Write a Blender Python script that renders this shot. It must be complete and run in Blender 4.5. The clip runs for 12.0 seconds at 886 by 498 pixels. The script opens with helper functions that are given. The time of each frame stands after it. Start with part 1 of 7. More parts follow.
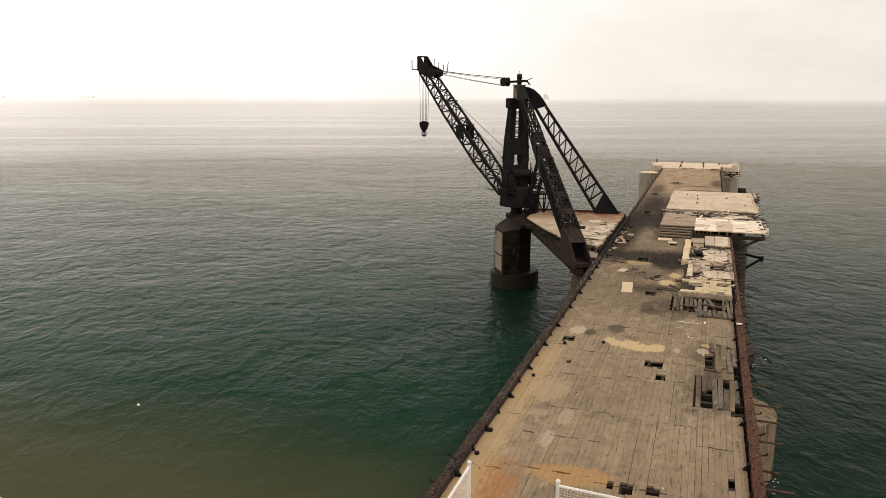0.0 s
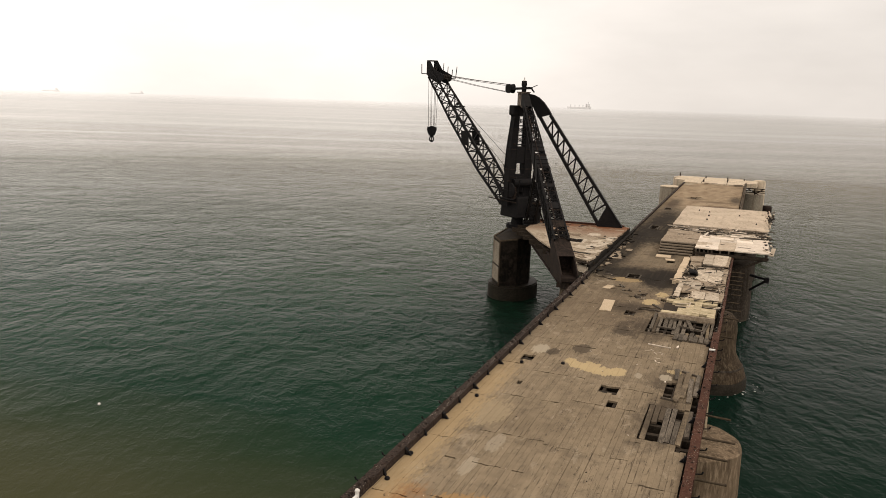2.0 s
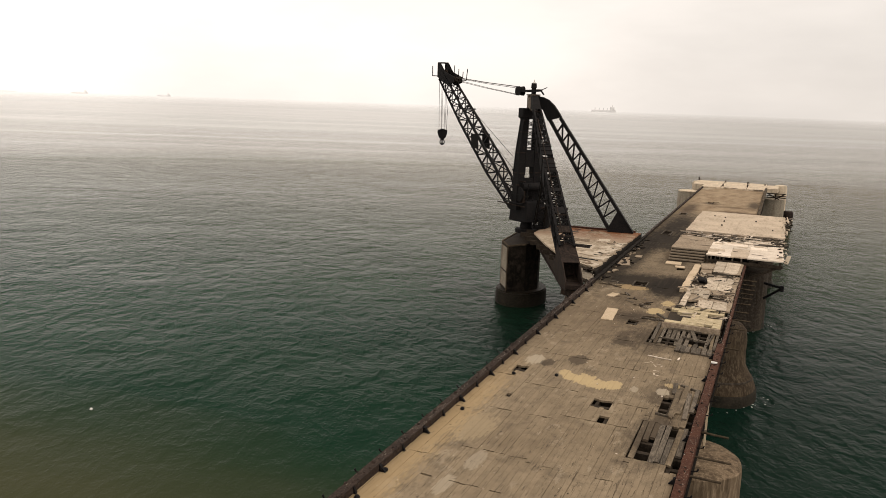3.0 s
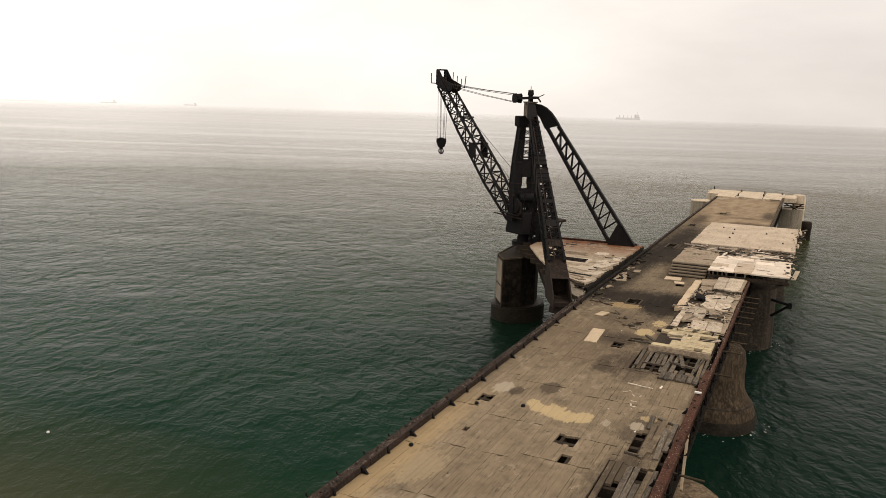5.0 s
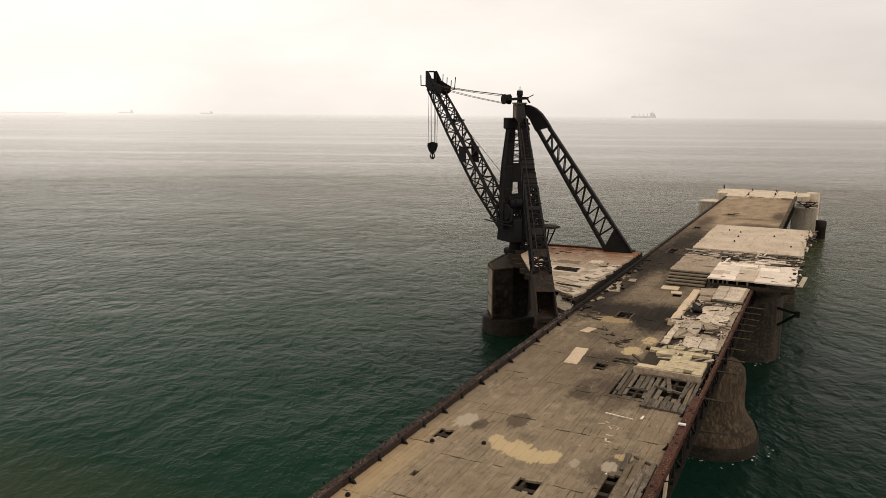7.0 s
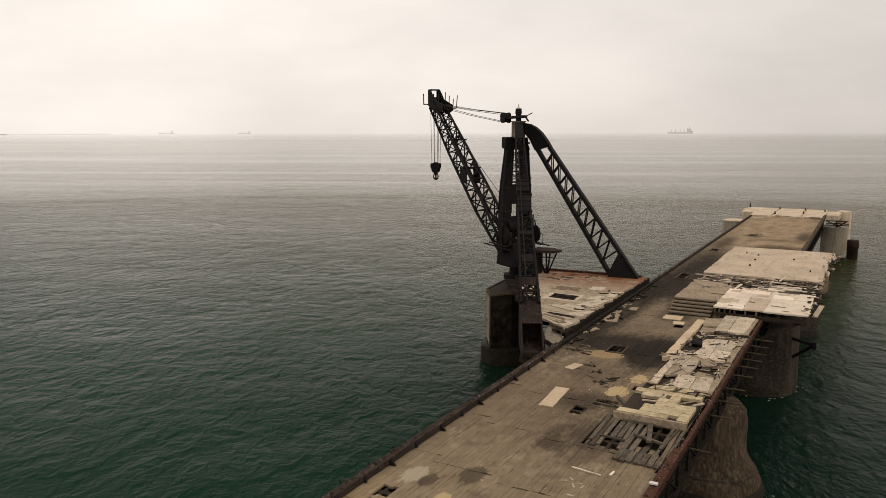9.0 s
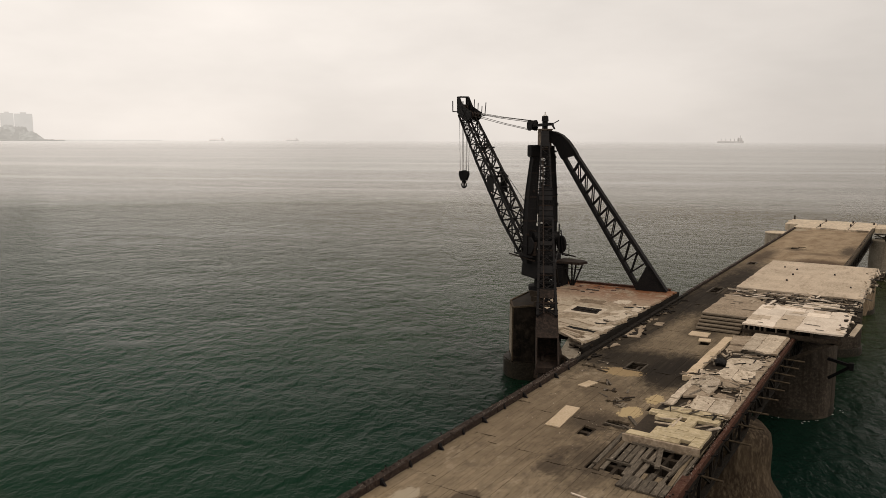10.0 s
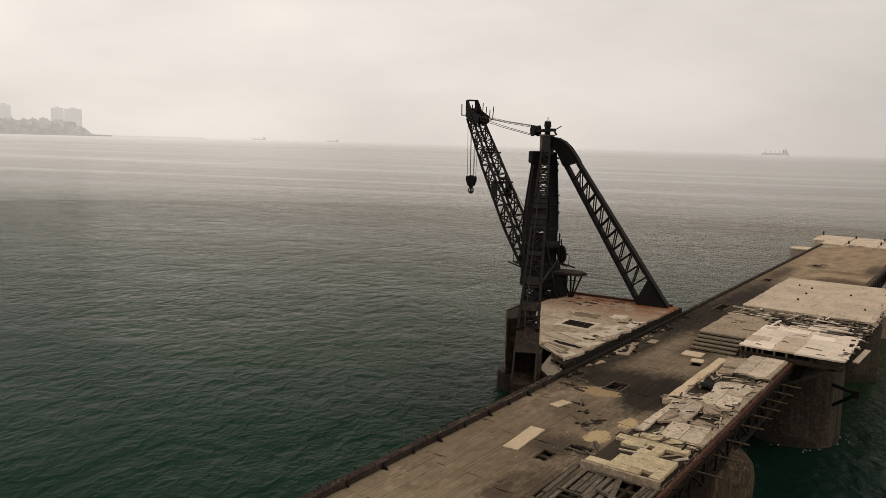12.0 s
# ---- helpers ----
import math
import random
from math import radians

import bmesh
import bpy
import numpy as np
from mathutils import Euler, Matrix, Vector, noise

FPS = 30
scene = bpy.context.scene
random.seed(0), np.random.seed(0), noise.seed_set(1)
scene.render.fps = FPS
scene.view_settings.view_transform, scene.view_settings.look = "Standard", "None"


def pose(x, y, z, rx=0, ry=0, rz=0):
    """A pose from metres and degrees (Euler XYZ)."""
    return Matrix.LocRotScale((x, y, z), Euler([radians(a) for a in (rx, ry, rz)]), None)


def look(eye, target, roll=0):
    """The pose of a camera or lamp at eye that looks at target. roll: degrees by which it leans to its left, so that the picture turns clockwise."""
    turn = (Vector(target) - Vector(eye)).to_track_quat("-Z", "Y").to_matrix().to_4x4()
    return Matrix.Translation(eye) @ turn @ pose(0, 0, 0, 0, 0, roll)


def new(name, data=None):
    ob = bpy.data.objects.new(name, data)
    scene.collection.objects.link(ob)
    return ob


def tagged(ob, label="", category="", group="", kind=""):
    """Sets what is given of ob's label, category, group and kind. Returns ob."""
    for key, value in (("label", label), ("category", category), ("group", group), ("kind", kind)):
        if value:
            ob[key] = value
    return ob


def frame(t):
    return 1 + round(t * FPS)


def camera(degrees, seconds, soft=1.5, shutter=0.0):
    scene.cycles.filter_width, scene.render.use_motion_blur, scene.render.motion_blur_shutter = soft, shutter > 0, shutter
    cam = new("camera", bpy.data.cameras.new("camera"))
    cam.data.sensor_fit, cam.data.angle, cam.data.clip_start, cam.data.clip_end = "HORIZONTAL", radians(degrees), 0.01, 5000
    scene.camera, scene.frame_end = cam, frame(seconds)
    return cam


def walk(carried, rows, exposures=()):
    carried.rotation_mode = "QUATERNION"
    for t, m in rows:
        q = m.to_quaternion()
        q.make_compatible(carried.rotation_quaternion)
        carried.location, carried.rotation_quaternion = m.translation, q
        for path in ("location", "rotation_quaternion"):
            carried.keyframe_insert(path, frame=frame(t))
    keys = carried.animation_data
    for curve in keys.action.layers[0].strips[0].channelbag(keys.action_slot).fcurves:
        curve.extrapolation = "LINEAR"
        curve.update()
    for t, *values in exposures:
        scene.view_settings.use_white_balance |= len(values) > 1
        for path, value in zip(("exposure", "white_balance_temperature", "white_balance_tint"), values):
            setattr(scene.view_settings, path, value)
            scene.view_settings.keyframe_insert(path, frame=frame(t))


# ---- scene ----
cam = camera(59.6, 12.0, soft=0.6)
PATH = [
    (0, (0.79, 0.732, 18.476), (0.156, 2.587, 18.085), 0.2),
    (0.5, (1.775, 1.447, 18.464), (1.121, 3.297, 18.075), 0.6),
    (1, (2.641, 2.167, 18.461), (1.966, 4.01, 18.077), 1.0),
    (1.5, (3.354, 2.894, 18.441), (2.659, 4.731, 18.06), 1.6),
    (2, (4.06, 3.751, 18.433), (3.336, 5.577, 18.055), 1.9),
    (2.5, (4.575, 4.599, 18.428), (3.823, 6.414, 18.052), 2.0),
    (3, (5.06, 5.494, 18.446), (4.281, 7.298, 18.073), 2.0),
    (5, (6.606, 9.313, 18.519), (5.769, 11.095, 18.164), 1.8),
    (5.5, (6.938, 10.355, 18.524), (6.095, 12.134, 18.171), 1.5),
    (6, (7.164, 11.441, 18.568), (6.306, 13.212, 18.215), 1.2),
    (6.5, (7.353, 12.62, 18.601), (6.479, 14.384, 18.249), 0.8),
    (7, (7.544, 13.776, 18.621), (6.666, 15.538, 18.272), 0.5),
    (9, (9.221, 18.205, 18.79), (8.258, 19.931, 18.485), -0.1),
    (9.5, (9.716, 19.33, 18.77), (8.698, 21.026, 18.477), -0.1),
    (10, (10.172, 20.269, 18.741), (9.109, 21.939, 18.456), 0.2),
    (10.5, (10.624, 21.146, 18.743), (9.537, 22.802, 18.463), 0.8),
    (11, (11.137, 21.974, 18.727), (10.034, 23.619, 18.451), 1.4),
    (11.5, (11.651, 22.784, 18.728), (10.529, 24.417, 18.454), 1.5),
    (12, (12.045, 23.676, 18.744), (10.903, 25.294, 18.468), 1.6),
]
walk(cam, [(t, look(eye, target, roll)) for t, eye, target, roll in PATH],
     exposures=[(0.0, 0.22), (1.0, 0.18), (2.0, 0.09), (3.0, 0.09), (7.0, -0.05), (9.0, -0.24), (12.0, -0.45)])

# ---- world and light ----
SEA, DECK = -1.2, 5.7
world = bpy.data.worlds.new("overcast_sky")
scene.world = world
world.use_nodes = True
wn, wl = world.node_tree.nodes, world.node_tree.links
wn.clear()
w_out = wn.new("ShaderNodeOutputWorld")
w_bg = wn.new("ShaderNodeBackground")
w_sky = wn.new("ShaderNodeTexSky")
w_sky.sky_type, w_sky.sun_disc = "NISHITA", False
w_sky.sun_elevation, w_sky.sun_rotation = radians(55), radians(105)
w_sky.dust_density = 4.0
w_sky_dim = wn.new("ShaderNodeVectorMath")
w_sky_dim.operation = "SCALE"
w_sky_dim.inputs["Scale"].default_value = 0.08
wl.new(w_sky.outputs[0], w_sky_dim.inputs[0])
w_tc = wn.new("ShaderNodeTexCoord")
w_sep = wn.new("ShaderNodeSeparateXYZ")
wl.new(w_tc.outputs["Generated"], w_sep.inputs[0])
# cloud cover: pale haze at the horizon, slightly greyer cloud above
w_ramp = wn.new("ShaderNodeValToRGB")
w_ramp.color_ramp.elements[0].position = 0.0
w_ramp.color_ramp.elements[0].color = (0.865, 0.792, 0.725, 1)
w_ramp.color_ramp.elements[1].position = 1.0
w_ramp.color_ramp.elements[1].color = (0.911, 0.779, 0.663, 1)
for at, col in ((0.03, (0.885, 0.812, 0.745)), (0.07, (0.925, 0.851, 0.783)), (0.16, (0.945, 0.869, 0.798)), (0.28, (0.955, 0.873, 0.788)), (0.5, (0.955, 0.825, 0.70))):
    e = w_ramp.color_ramp.elements.new(at)
    e.color = (*col, 1)
wl.new(w_sep.outputs["Z"], w_ramp.inputs[0])
w_map = wn.new("ShaderNodeMapping")
w_map.inputs["Scale"].default_value = (2.2, 2.2, 7.0)
wl.new(w_tc.outputs["Generated"], w_map.inputs[0])
w_noise = wn.new("ShaderNodeTexNoise")
w_noise.inputs["Scale"].default_value = 1.3
w_noise.inputs["Detail"].default_value = 5
w_noise.inputs["Roughness"].default_value = 0.55
wl.new(w_map.outputs[0], w_noise.inputs["Vector"])
w_cloud = wn.new("ShaderNodeMapRange")
w_cloud.inputs["From Min"].default_value, w_cloud.inputs["From Max"].default_value = 0.3, 0.7
w_cloud.inputs["To Min"].default_value, w_cloud.inputs["To Max"].default_value = 0.90, 1.08
wl.new(w_noise.outputs["Fac"], w_cloud.inputs["Value"])
w_mul = wn.new("ShaderNodeVectorMath")
w_mul.operation = "SCALE"
wl.new(w_ramp.outputs[0], w_mul.inputs[0])
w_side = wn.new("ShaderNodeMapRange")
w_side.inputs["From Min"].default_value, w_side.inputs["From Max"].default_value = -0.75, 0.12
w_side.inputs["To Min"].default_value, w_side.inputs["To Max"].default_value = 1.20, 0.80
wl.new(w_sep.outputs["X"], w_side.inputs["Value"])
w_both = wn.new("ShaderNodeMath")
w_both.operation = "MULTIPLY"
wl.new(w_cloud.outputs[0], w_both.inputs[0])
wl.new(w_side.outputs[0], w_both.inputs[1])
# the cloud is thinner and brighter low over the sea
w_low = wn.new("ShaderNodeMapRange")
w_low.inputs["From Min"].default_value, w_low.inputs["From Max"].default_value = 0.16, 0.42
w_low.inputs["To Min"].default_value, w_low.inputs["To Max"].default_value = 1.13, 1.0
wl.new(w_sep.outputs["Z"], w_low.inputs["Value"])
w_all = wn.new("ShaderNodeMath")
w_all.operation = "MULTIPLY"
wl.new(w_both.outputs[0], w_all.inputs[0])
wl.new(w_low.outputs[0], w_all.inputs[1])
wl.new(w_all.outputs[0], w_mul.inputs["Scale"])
w_mix = wn.new("ShaderNodeMix")
w_mix.data_type = "RGBA"
w_mix.inputs["Factor"].default_value = 0.94
wl.new(w_sky_dim.outputs[0], w_mix.inputs["A"])
wl.new(w_mul.outputs[0], w_mix.inputs["B"])
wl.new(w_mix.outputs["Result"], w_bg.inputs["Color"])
w_bg.inputs["Strength"].default_value = 1.0
wl.new(w_bg.outputs[0], w_out.inputs[0])

sun_data = bpy.data.lights.new("sun", "SUN")
sun_data.energy, sun_data.angle, sun_data.color = 1.1, radians(18), (1.0, 0.93, 0.82)
sun = new("sun", sun_data)
sun.matrix_world = look((60, 20, 90), (0, 36, 0))


# ---- materials ----
def nodes_of(name):
    m = bpy.data.materials.new(name)
    m.use_nodes = True
    nt = m.node_tree
    return m, nt.nodes, nt.links, nt.nodes["Principled BSDF"]


def noise_node(n, l, vec, scale, detail=4.0, rough=0.55, stretch=None):
    t = n.new("ShaderNodeTexNoise")
    t.inputs["Scale"].default_value, t.inputs["Detail"].default_value, t.inputs["Roughness"].default_value = scale, detail, rough
    if stretch:
        mp = n.new("ShaderNodeMapping")
        mp.inputs["Scale"].default_value = stretch
        l.new(vec, mp.inputs[0])
        vec = mp.outputs[0]
    l.new(vec, t.inputs["Vector"])
    return t.outputs["Fac"]


def span(n, l, value, a, b, lo=0.0, hi=1.0):
    r = n.new("ShaderNodeMapRange")
    for k, v in (("From Min", a), ("From Max", b), ("To Min", lo), ("To Max", hi)):
        r.inputs[k].default_value = v
    l.new(value, r.inputs["Value"])
    return r.outputs[0]


def blend(n, l, fac, a, b, mode="MIX"):
    m = n.new("ShaderNodeMix")
    m.data_type, m.blend_type = "RGBA", mode
    for key, v in (("Factor", fac), ("A", a), ("B", b)):
        if isinstance(v, (int, float)):
            m.inputs[key].default_value = v
        elif isinstance(v, tuple):
            m.inputs[key].default_value = (*v, 1)
        else:
            l.new(v, m.inputs[key])
    return m.outputs["Result"]


def calc(n, l, op, a, b=0.0):
    m = n.new("ShaderNodeMath")
    m.operation = op
    for i, v in enumerate((a, b)):
        if isinstance(v, (int, float)):
            m.inputs[i].default_value = v
        else:
            l.new(v, m.inputs[i])
    return m.outputs[0]


def vary(n, l, which):
    """A random number for each piece: by object, or by loose island of a joined mesh."""
    if which == "object":
        return n.new("ShaderNodeObjectInfo").outputs["Random"]
    return n.new("ShaderNodeNewGeometry").outputs["Random Per Island"]


def surface(name, dark, mid, light, coarse=0.6, fine=9.0, rough=(0.7, 0.95), metal=0.0, bump=0.25, bump_size=0.02,
            stretch=None, pieces=None, spread=0.25, speck=None, streak=None, gloss=0.12):
    """Weathered surface: blotches, grain, relief, a random tone for each piece, specks and runs."""
    m, n, l, p = nodes_of(name)
    pos = n.new("ShaderNodeNewGeometry").outputs["Position"]
    big = noise_node(n, l, pos, coarse, 5, 0.6)
    small = noise_node(n, l, pos, fine, 7, 0.65, stretch)
    col = blend(n, l, span(n, l, big, 0.35, 0.65), dark, mid)
    col = blend(n, l, span(n, l, small, 0.45, 0.72), col, light)
    if streak:
        runs = noise_node(n, l, pos, 1.0, 4, 0.6, (2.2, 2.2, 0.18))
        col = blend(n, l, span(n, l, runs, 0.5, 0.68, 0.0, 0.75), col, streak)
    if speck:
        dots = noise_node(n, l, pos, 14.0, 2, 0.5)
        col = blend(n, l, span(n, l, dots, 0.66, 0.72, 0.0, 0.8), col, speck)
    if pieces:
        tone = span(n, l, vary(n, l, pieces), 0, 1, 1 - spread, 1 + spread)
        sc = n.new("ShaderNodeVectorMath")
        sc.operation = "SCALE"
        l.new(col, sc.inputs[0])
        l.new(tone, sc.inputs["Scale"])
        col = sc.outputs[0]
    l.new(col, p.inputs["Base Color"])
    l.new(span(n, l, small, 0.3, 0.7, *rough), p.inputs["Roughness"])
    p.inputs["Metallic"].default_value = metal
    p.inputs["Specular IOR Level"].default_value = gloss
    b = n.new("ShaderNodeBump")
    b.inputs["Strength"].default_value, b.inputs["Distance"].default_value = bump, bump_size
    l.new(small, b.inputs["Height"])
    l.new(b.outputs[0], p.inputs["Normal"])
    return m


def deck_wood(name, pieces):
    """Grey-brown weathered planking with drifted sand, oil and damp on it."""
    m, n, l, p = nodes_of(name)
    pos = n.new("ShaderNodeNewGeometry").outputs["Position"]
    xyz = n.new("ShaderNodeSeparateXYZ")
    l.new(pos, xyz.inputs[0])
    px, py = xyz.outputs["X"], xyz.outputs["Y"]
    grain = noise_node(n, l, pos, 6.0, 8, 0.7, (4.0, 0.35, 4.0))
    big = noise_node(n, l, pos, 0.22, 6, 0.62)
    mid = noise_node(n, l, pos, 1.4, 6, 0.65)
    rag = noise_node(n, l, pos, 1.3, 8, 0.78, (1.5, 0.8, 1.0))
    col = blend(n, l, span(n, l, big, 0.35, 0.65), (0.208, 0.163, 0.110), (0.290, 0.231, 0.159))
    col = blend(n, l, span(n, l, mid, 0.4, 0.75, 0, 0.55), col, (0.140, 0.108, 0.076))
    col = blend(n, l, span(n, l, grain, 0.42, 0.75, 0, 0.45), col, (0.300, 0.240, 0.170))
    tone = span(n, l, vary(n, l, pieces), 0, 1, 0.92, 1.07)
    sc = n.new("ShaderNodeVectorMath")
    sc.operation = "SCALE"
    l.new(col, sc.inputs[0])
    l.new(tone, sc.inputs["Scale"])
    col = sc.outputs[0]
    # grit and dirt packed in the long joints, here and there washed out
    across = calc(n, l, "FRACT", calc(n, l, "MULTIPLY", calc(n, l, "SUBTRACT", px, -6.85), 1 / 0.214))
    from_edge = calc(n, l, "SUBTRACT", 0.5, calc(n, l, "ABSOLUTE", calc(n, l, "SUBTRACT", across, 0.5)))
    washed = noise_node(n, l, pos, 1.0, 5, 0.7, (4.0, 0.55, 1.0))
    dirt = calc(n, l, "MULTIPLY", span(n, l, from_edge, 0.07, 0.02), span(n, l, washed, 0.46, 0.64, 0.0, 0.62))
    col = blend(n, l, dirt, col, (0.062, 0.048, 0.035))
    # worn bare fibre, splits and grime
    scuff = noise_node(n, l, pos, 0.8, 7, 0.75, (1.6, 0.7, 1))
    col = blend(n, l, span(n, l, scuff, 0.585, 0.615, 0, 0.42), col, (0.37, 0.31, 0.23))
    dash = noise_node(n, l, pos, 3.2, 8, 0.8, (3.0, 0.9, 1.0))
    col = blend(n, l, span(n, l, dash, 0.57, 0.66, 0, 0.45), col, (0.060, 0.046, 0.034))
    grime = noise_node(n, l, pos, 0.7, 8, 0.78)
    col = blend(n, l, span(n, l, grime, 0.52, 0.66, 0, 0.5), col, (0.110, 0.088, 0.066))
    fray = noise_node(n, l, pos, 3.2, 7, 0.75, (2.4, 0.7, 1.0))
    # short dark checks along the grain and pale bare fibre between
    check = noise_node(n, l, pos, 2.6, 5, 0.7, (5.0, 0.42, 1.0))
    col = blend(n, l, span(n, l, check, 0.585, 0.64, 0, 0.72), col, (0.066, 0.050, 0.036))
    bare = noise_node(n, l, pos, 2.1, 6, 0.72, (3.6, 0.5, 1.0))
    col = blend(n, l, span(n, l, bare, 0.60, 0.66, 0, 0.35), col, (0.40, 0.33, 0.245))

    def patch(cx, cy, rx, ry, colour, hard=0.35, amount=0.85, torn=2.2, edge=None):
        hard = hard * 0.4 if edge else hard
        dx = calc(n, l, "MULTIPLY", calc(n, l, "SUBTRACT", px, cx), 1 / rx)
        dy = calc(n, l, "MULTIPLY", calc(n, l, "SUBTRACT", py, cy), 1 / ry)
        d = calc(n, l, "SQRT", calc(n, l, "ADD", calc(n, l, "MULTIPLY", dx, dx), calc(n, l, "MULTIPLY", dy, dy)))
        d = calc(n, l, "ADD", d, calc(n, l, "MULTIPLY", calc(n, l, "SUBTRACT", edge or rag, 0.5), torn))
        return blend(n, l, span(n, l, d, 1.0, 1.0 - hard, 0, amount), col, colour)

    damp = (0.060, 0.047, 0.036)
    sand, ochre, pale = (0.47, 0.365, 0.21), (0.34, 0.215, 0.10), (0.40, 0.345, 0.265)
    col = patch(-3.2, 53.0, 5.2, 9.0, (0.125, 0.094, 0.064), 0.8, 0.62)
    col = patch(-3.6, 68.0, 5.0, 13.0, damp, 0.9, 0.30, 1.4)
    col = patch(-4.8, 92.0, 3.0, 16.0, damp, 0.7, 0.85, 1.4)
    soot = (0.021, 0.0175, 0.0145)
    col = patch(-6.2, 74.0, 1.7, 16.0, soot, 0.5, 0.88, 0.8)
    col = patch(-3.6, 63.8, 4.4, 3.4, soot, 0.5, 0.91, 0.9)
    col = patch(-1.5, 63.0, 1.9, 5.0, soot, 0.4, 0.93, 0.8)
    col = patch(-2.4, 73.0, 1.8, 2.6, soot, 0.8, 0.70, 0.8)
    col = patch(-4.7, 85.0, 3.4, 10.0, soot, 0.45, 0.88, 0.9)
    col = patch(-5.2, 97.0, 2.4, 12.0, soot, 0.7, 0.82, 1.0)
    # planks trodden bare through the soot
    trod = noise_node(n, l, pos, 1.0, 3, 0.6, (4.4, 0.22, 1.0))
    worn = noise_node(n, l, pos, 0.35, 4, 0.6)
    bared = calc(n, l, "MULTIPLY", span(n, l, trod, 0.46, 0.62, 0, 0.28), span(n, l, worn, 0.46, 0.62))
    col = blend(n, l, calc(n, l, "MULTIPLY", bared, span(n, l, py, 62.0, 68.0)), col, (0.185, 0.142, 0.098))
    # sandy pier head with a red-brown damp band behind the raised platform
    head = span(n, l, py, 106.0, 111.0)
    cloud = noise_node(n, l, pos, 0.55, 7, 0.68, (1.2, 0.5, 1.0))
    tan = blend(n, l, span(n, l, cloud, 0.34, 0.66), (0.235, 0.168, 0.108), (0.400, 0.312, 0.212))
    col = blend(n, l, calc(n, l, "MULTIPLY", head, 0.86), col, tan)
    col = patch(0.4, 110.0, 4.0, 3.4, (0.090, 0.060, 0.042), 0.6, 0.85, 1.0)
    col = patch(-5.6, 112.0, 1.5, 10.0, (0.070, 0.052, 0.038), 0.7, 0.85, 1.0)
    col = patch(2.2, 121.0, 1.3, 7.0, (0.060, 0.045, 0.034), 0.7, 0.85, 1.6)
    col = patch(-3.4, 120.0, 1.6, 2.2, (0.080, 0.060, 0.044), 0.6, 0.7, 1.6)
    col = patch(-0.5, 117.0, 4.0, 1.6, (0.120, 0.084, 0.056), 0.8, 0.7, 1.4)
    col = patch(-6.0, 143.0, 1.2, 3.0, pale, 0.4, 0.9)
    col = patch(-2.4, 53.2, 1.9, 2.0, damp, 0.7, 0.85)
    col = patch(-0.6, 49.0, 2.4, 3.6, damp, 0.7, 0.8)
    col = patch(-3.5, 57.5, 2.6, 2.2, (0.11, 0.085, 0.06), 0.8, 0.7)
    col = patch(-3.45, 43.2, 0.5, 0.9, damp, 0.4, 0.7, 1.6, fray)
    col = patch(-2.0, 47.6, 0.7, 1.4, damp, 0.5, 0.7)
    col = patch(1.6, 35.6, 1.3, 4.4, damp, 0.6, 0.8)
    col = patch(1.4, 40.4, 1.2, 2.6, damp, 0.6, 0.6)
    for cx, cy, rx, ry in ((-3.55, 40.95, 0.30, 0.5), (-3.05, 40.5, 0.50, 0.55), (-2.45, 40.5, 0.55, 0.8), (-1.75, 40.15, 0.60, 0.65), (-1.1, 40.4, 0.45, 0.65), (-1.4, 55.3, 0.55, 0.9), (-0.95, 57.7, 0.42, 0.8)):
        col = patch(cx, cy, rx, ry, sand, 0.24, 0.92, 1.9, fray)
    col = patch(-5.45, 42.2, 0.5, 0.8, pale, 0.4, 0.85, 2.0, fray)
    col = patch(-4.7, 42.0, 0.35, 0.6, damp, 0.4, 0.7, 2.0, fray)
    col = patch(-4.3, 28.0, 0.3, 0.8, pale, 0.4, 0.6, 2.0, fray)
    col = patch(-4.0, 30.2, 0.3, 0.9, pale, 0.4, 0.5, 2.0, fray)
    col = patch(-5.2, 33.0, 0.9, 1.6, (0.34, 0.27, 0.175), 0.4, 0.7, 2.4, fray)
    col = patch(-4.0, 61.3, 1.2, 0.8, (0.34, 0.25, 0.14), 0.4, 0.85, 2.2, fray)
    col = patch(-3.0, 25.3, 1.6, 0.8, ochre, 0.25, 0.85, 2.2, fray)
    col = patch(-5.6, 23.6, 1.3, 2.6, (0.30, 0.15, 0.062), 0.5, 0.8)
    col = patch(1.15, 40.6, 0.32, 0.5, pale, 0.4, 0.8, 2.0, fray)
    col = patch(1.45, 41.6, 0.35, 0.4, sand, 0.4, 0.75, 2.4, fray)
    col = patch(-0.1, 40.3, 0.2, 0.4, pale, 0.4, 0.7, 2.0, fray)
    # wind-blown sand against the seaward kerb
    drift = calc(n, l, "ADD", calc(n, l, "SUBTRACT", px, -5.75), calc(n, l, "MULTIPLY", calc(n, l, "SUBTRACT", fray, 0.5), 3.0))
    near = span(n, l, py, 43.0, 37.0)
    col = blend(n, l, calc(n, l, "MULTIPLY", span(n, l, drift, 0.42, -0.30, 0, 0.66), near), col, (0.41, 0.30, 0.165))
    # pits and specks of tar
    pit = noise_node(n, l, pos, 4.5, 4, 0.75, (1.4, 0.9, 1.0))
    col = blend(n, l, span(n, l, pit, 0.635, 0.675, 0, 0.7), col, (0.050, 0.039, 0.030))
    dots = noise_node(n, l, pos, 9.0, 2, 0.5)
    col = blend(n, l, span(n, l, dots, 0.75, 0.78, 0, 0.5), col, (0.5, 0.46, 0.4))
    l.new(col, p.inputs["Base Color"])
    p.inputs["Roughness"].default_value = 0.9
    p.inputs["Specular IOR Level"].default_value = 0.08
    b = n.new("ShaderNodeBump")
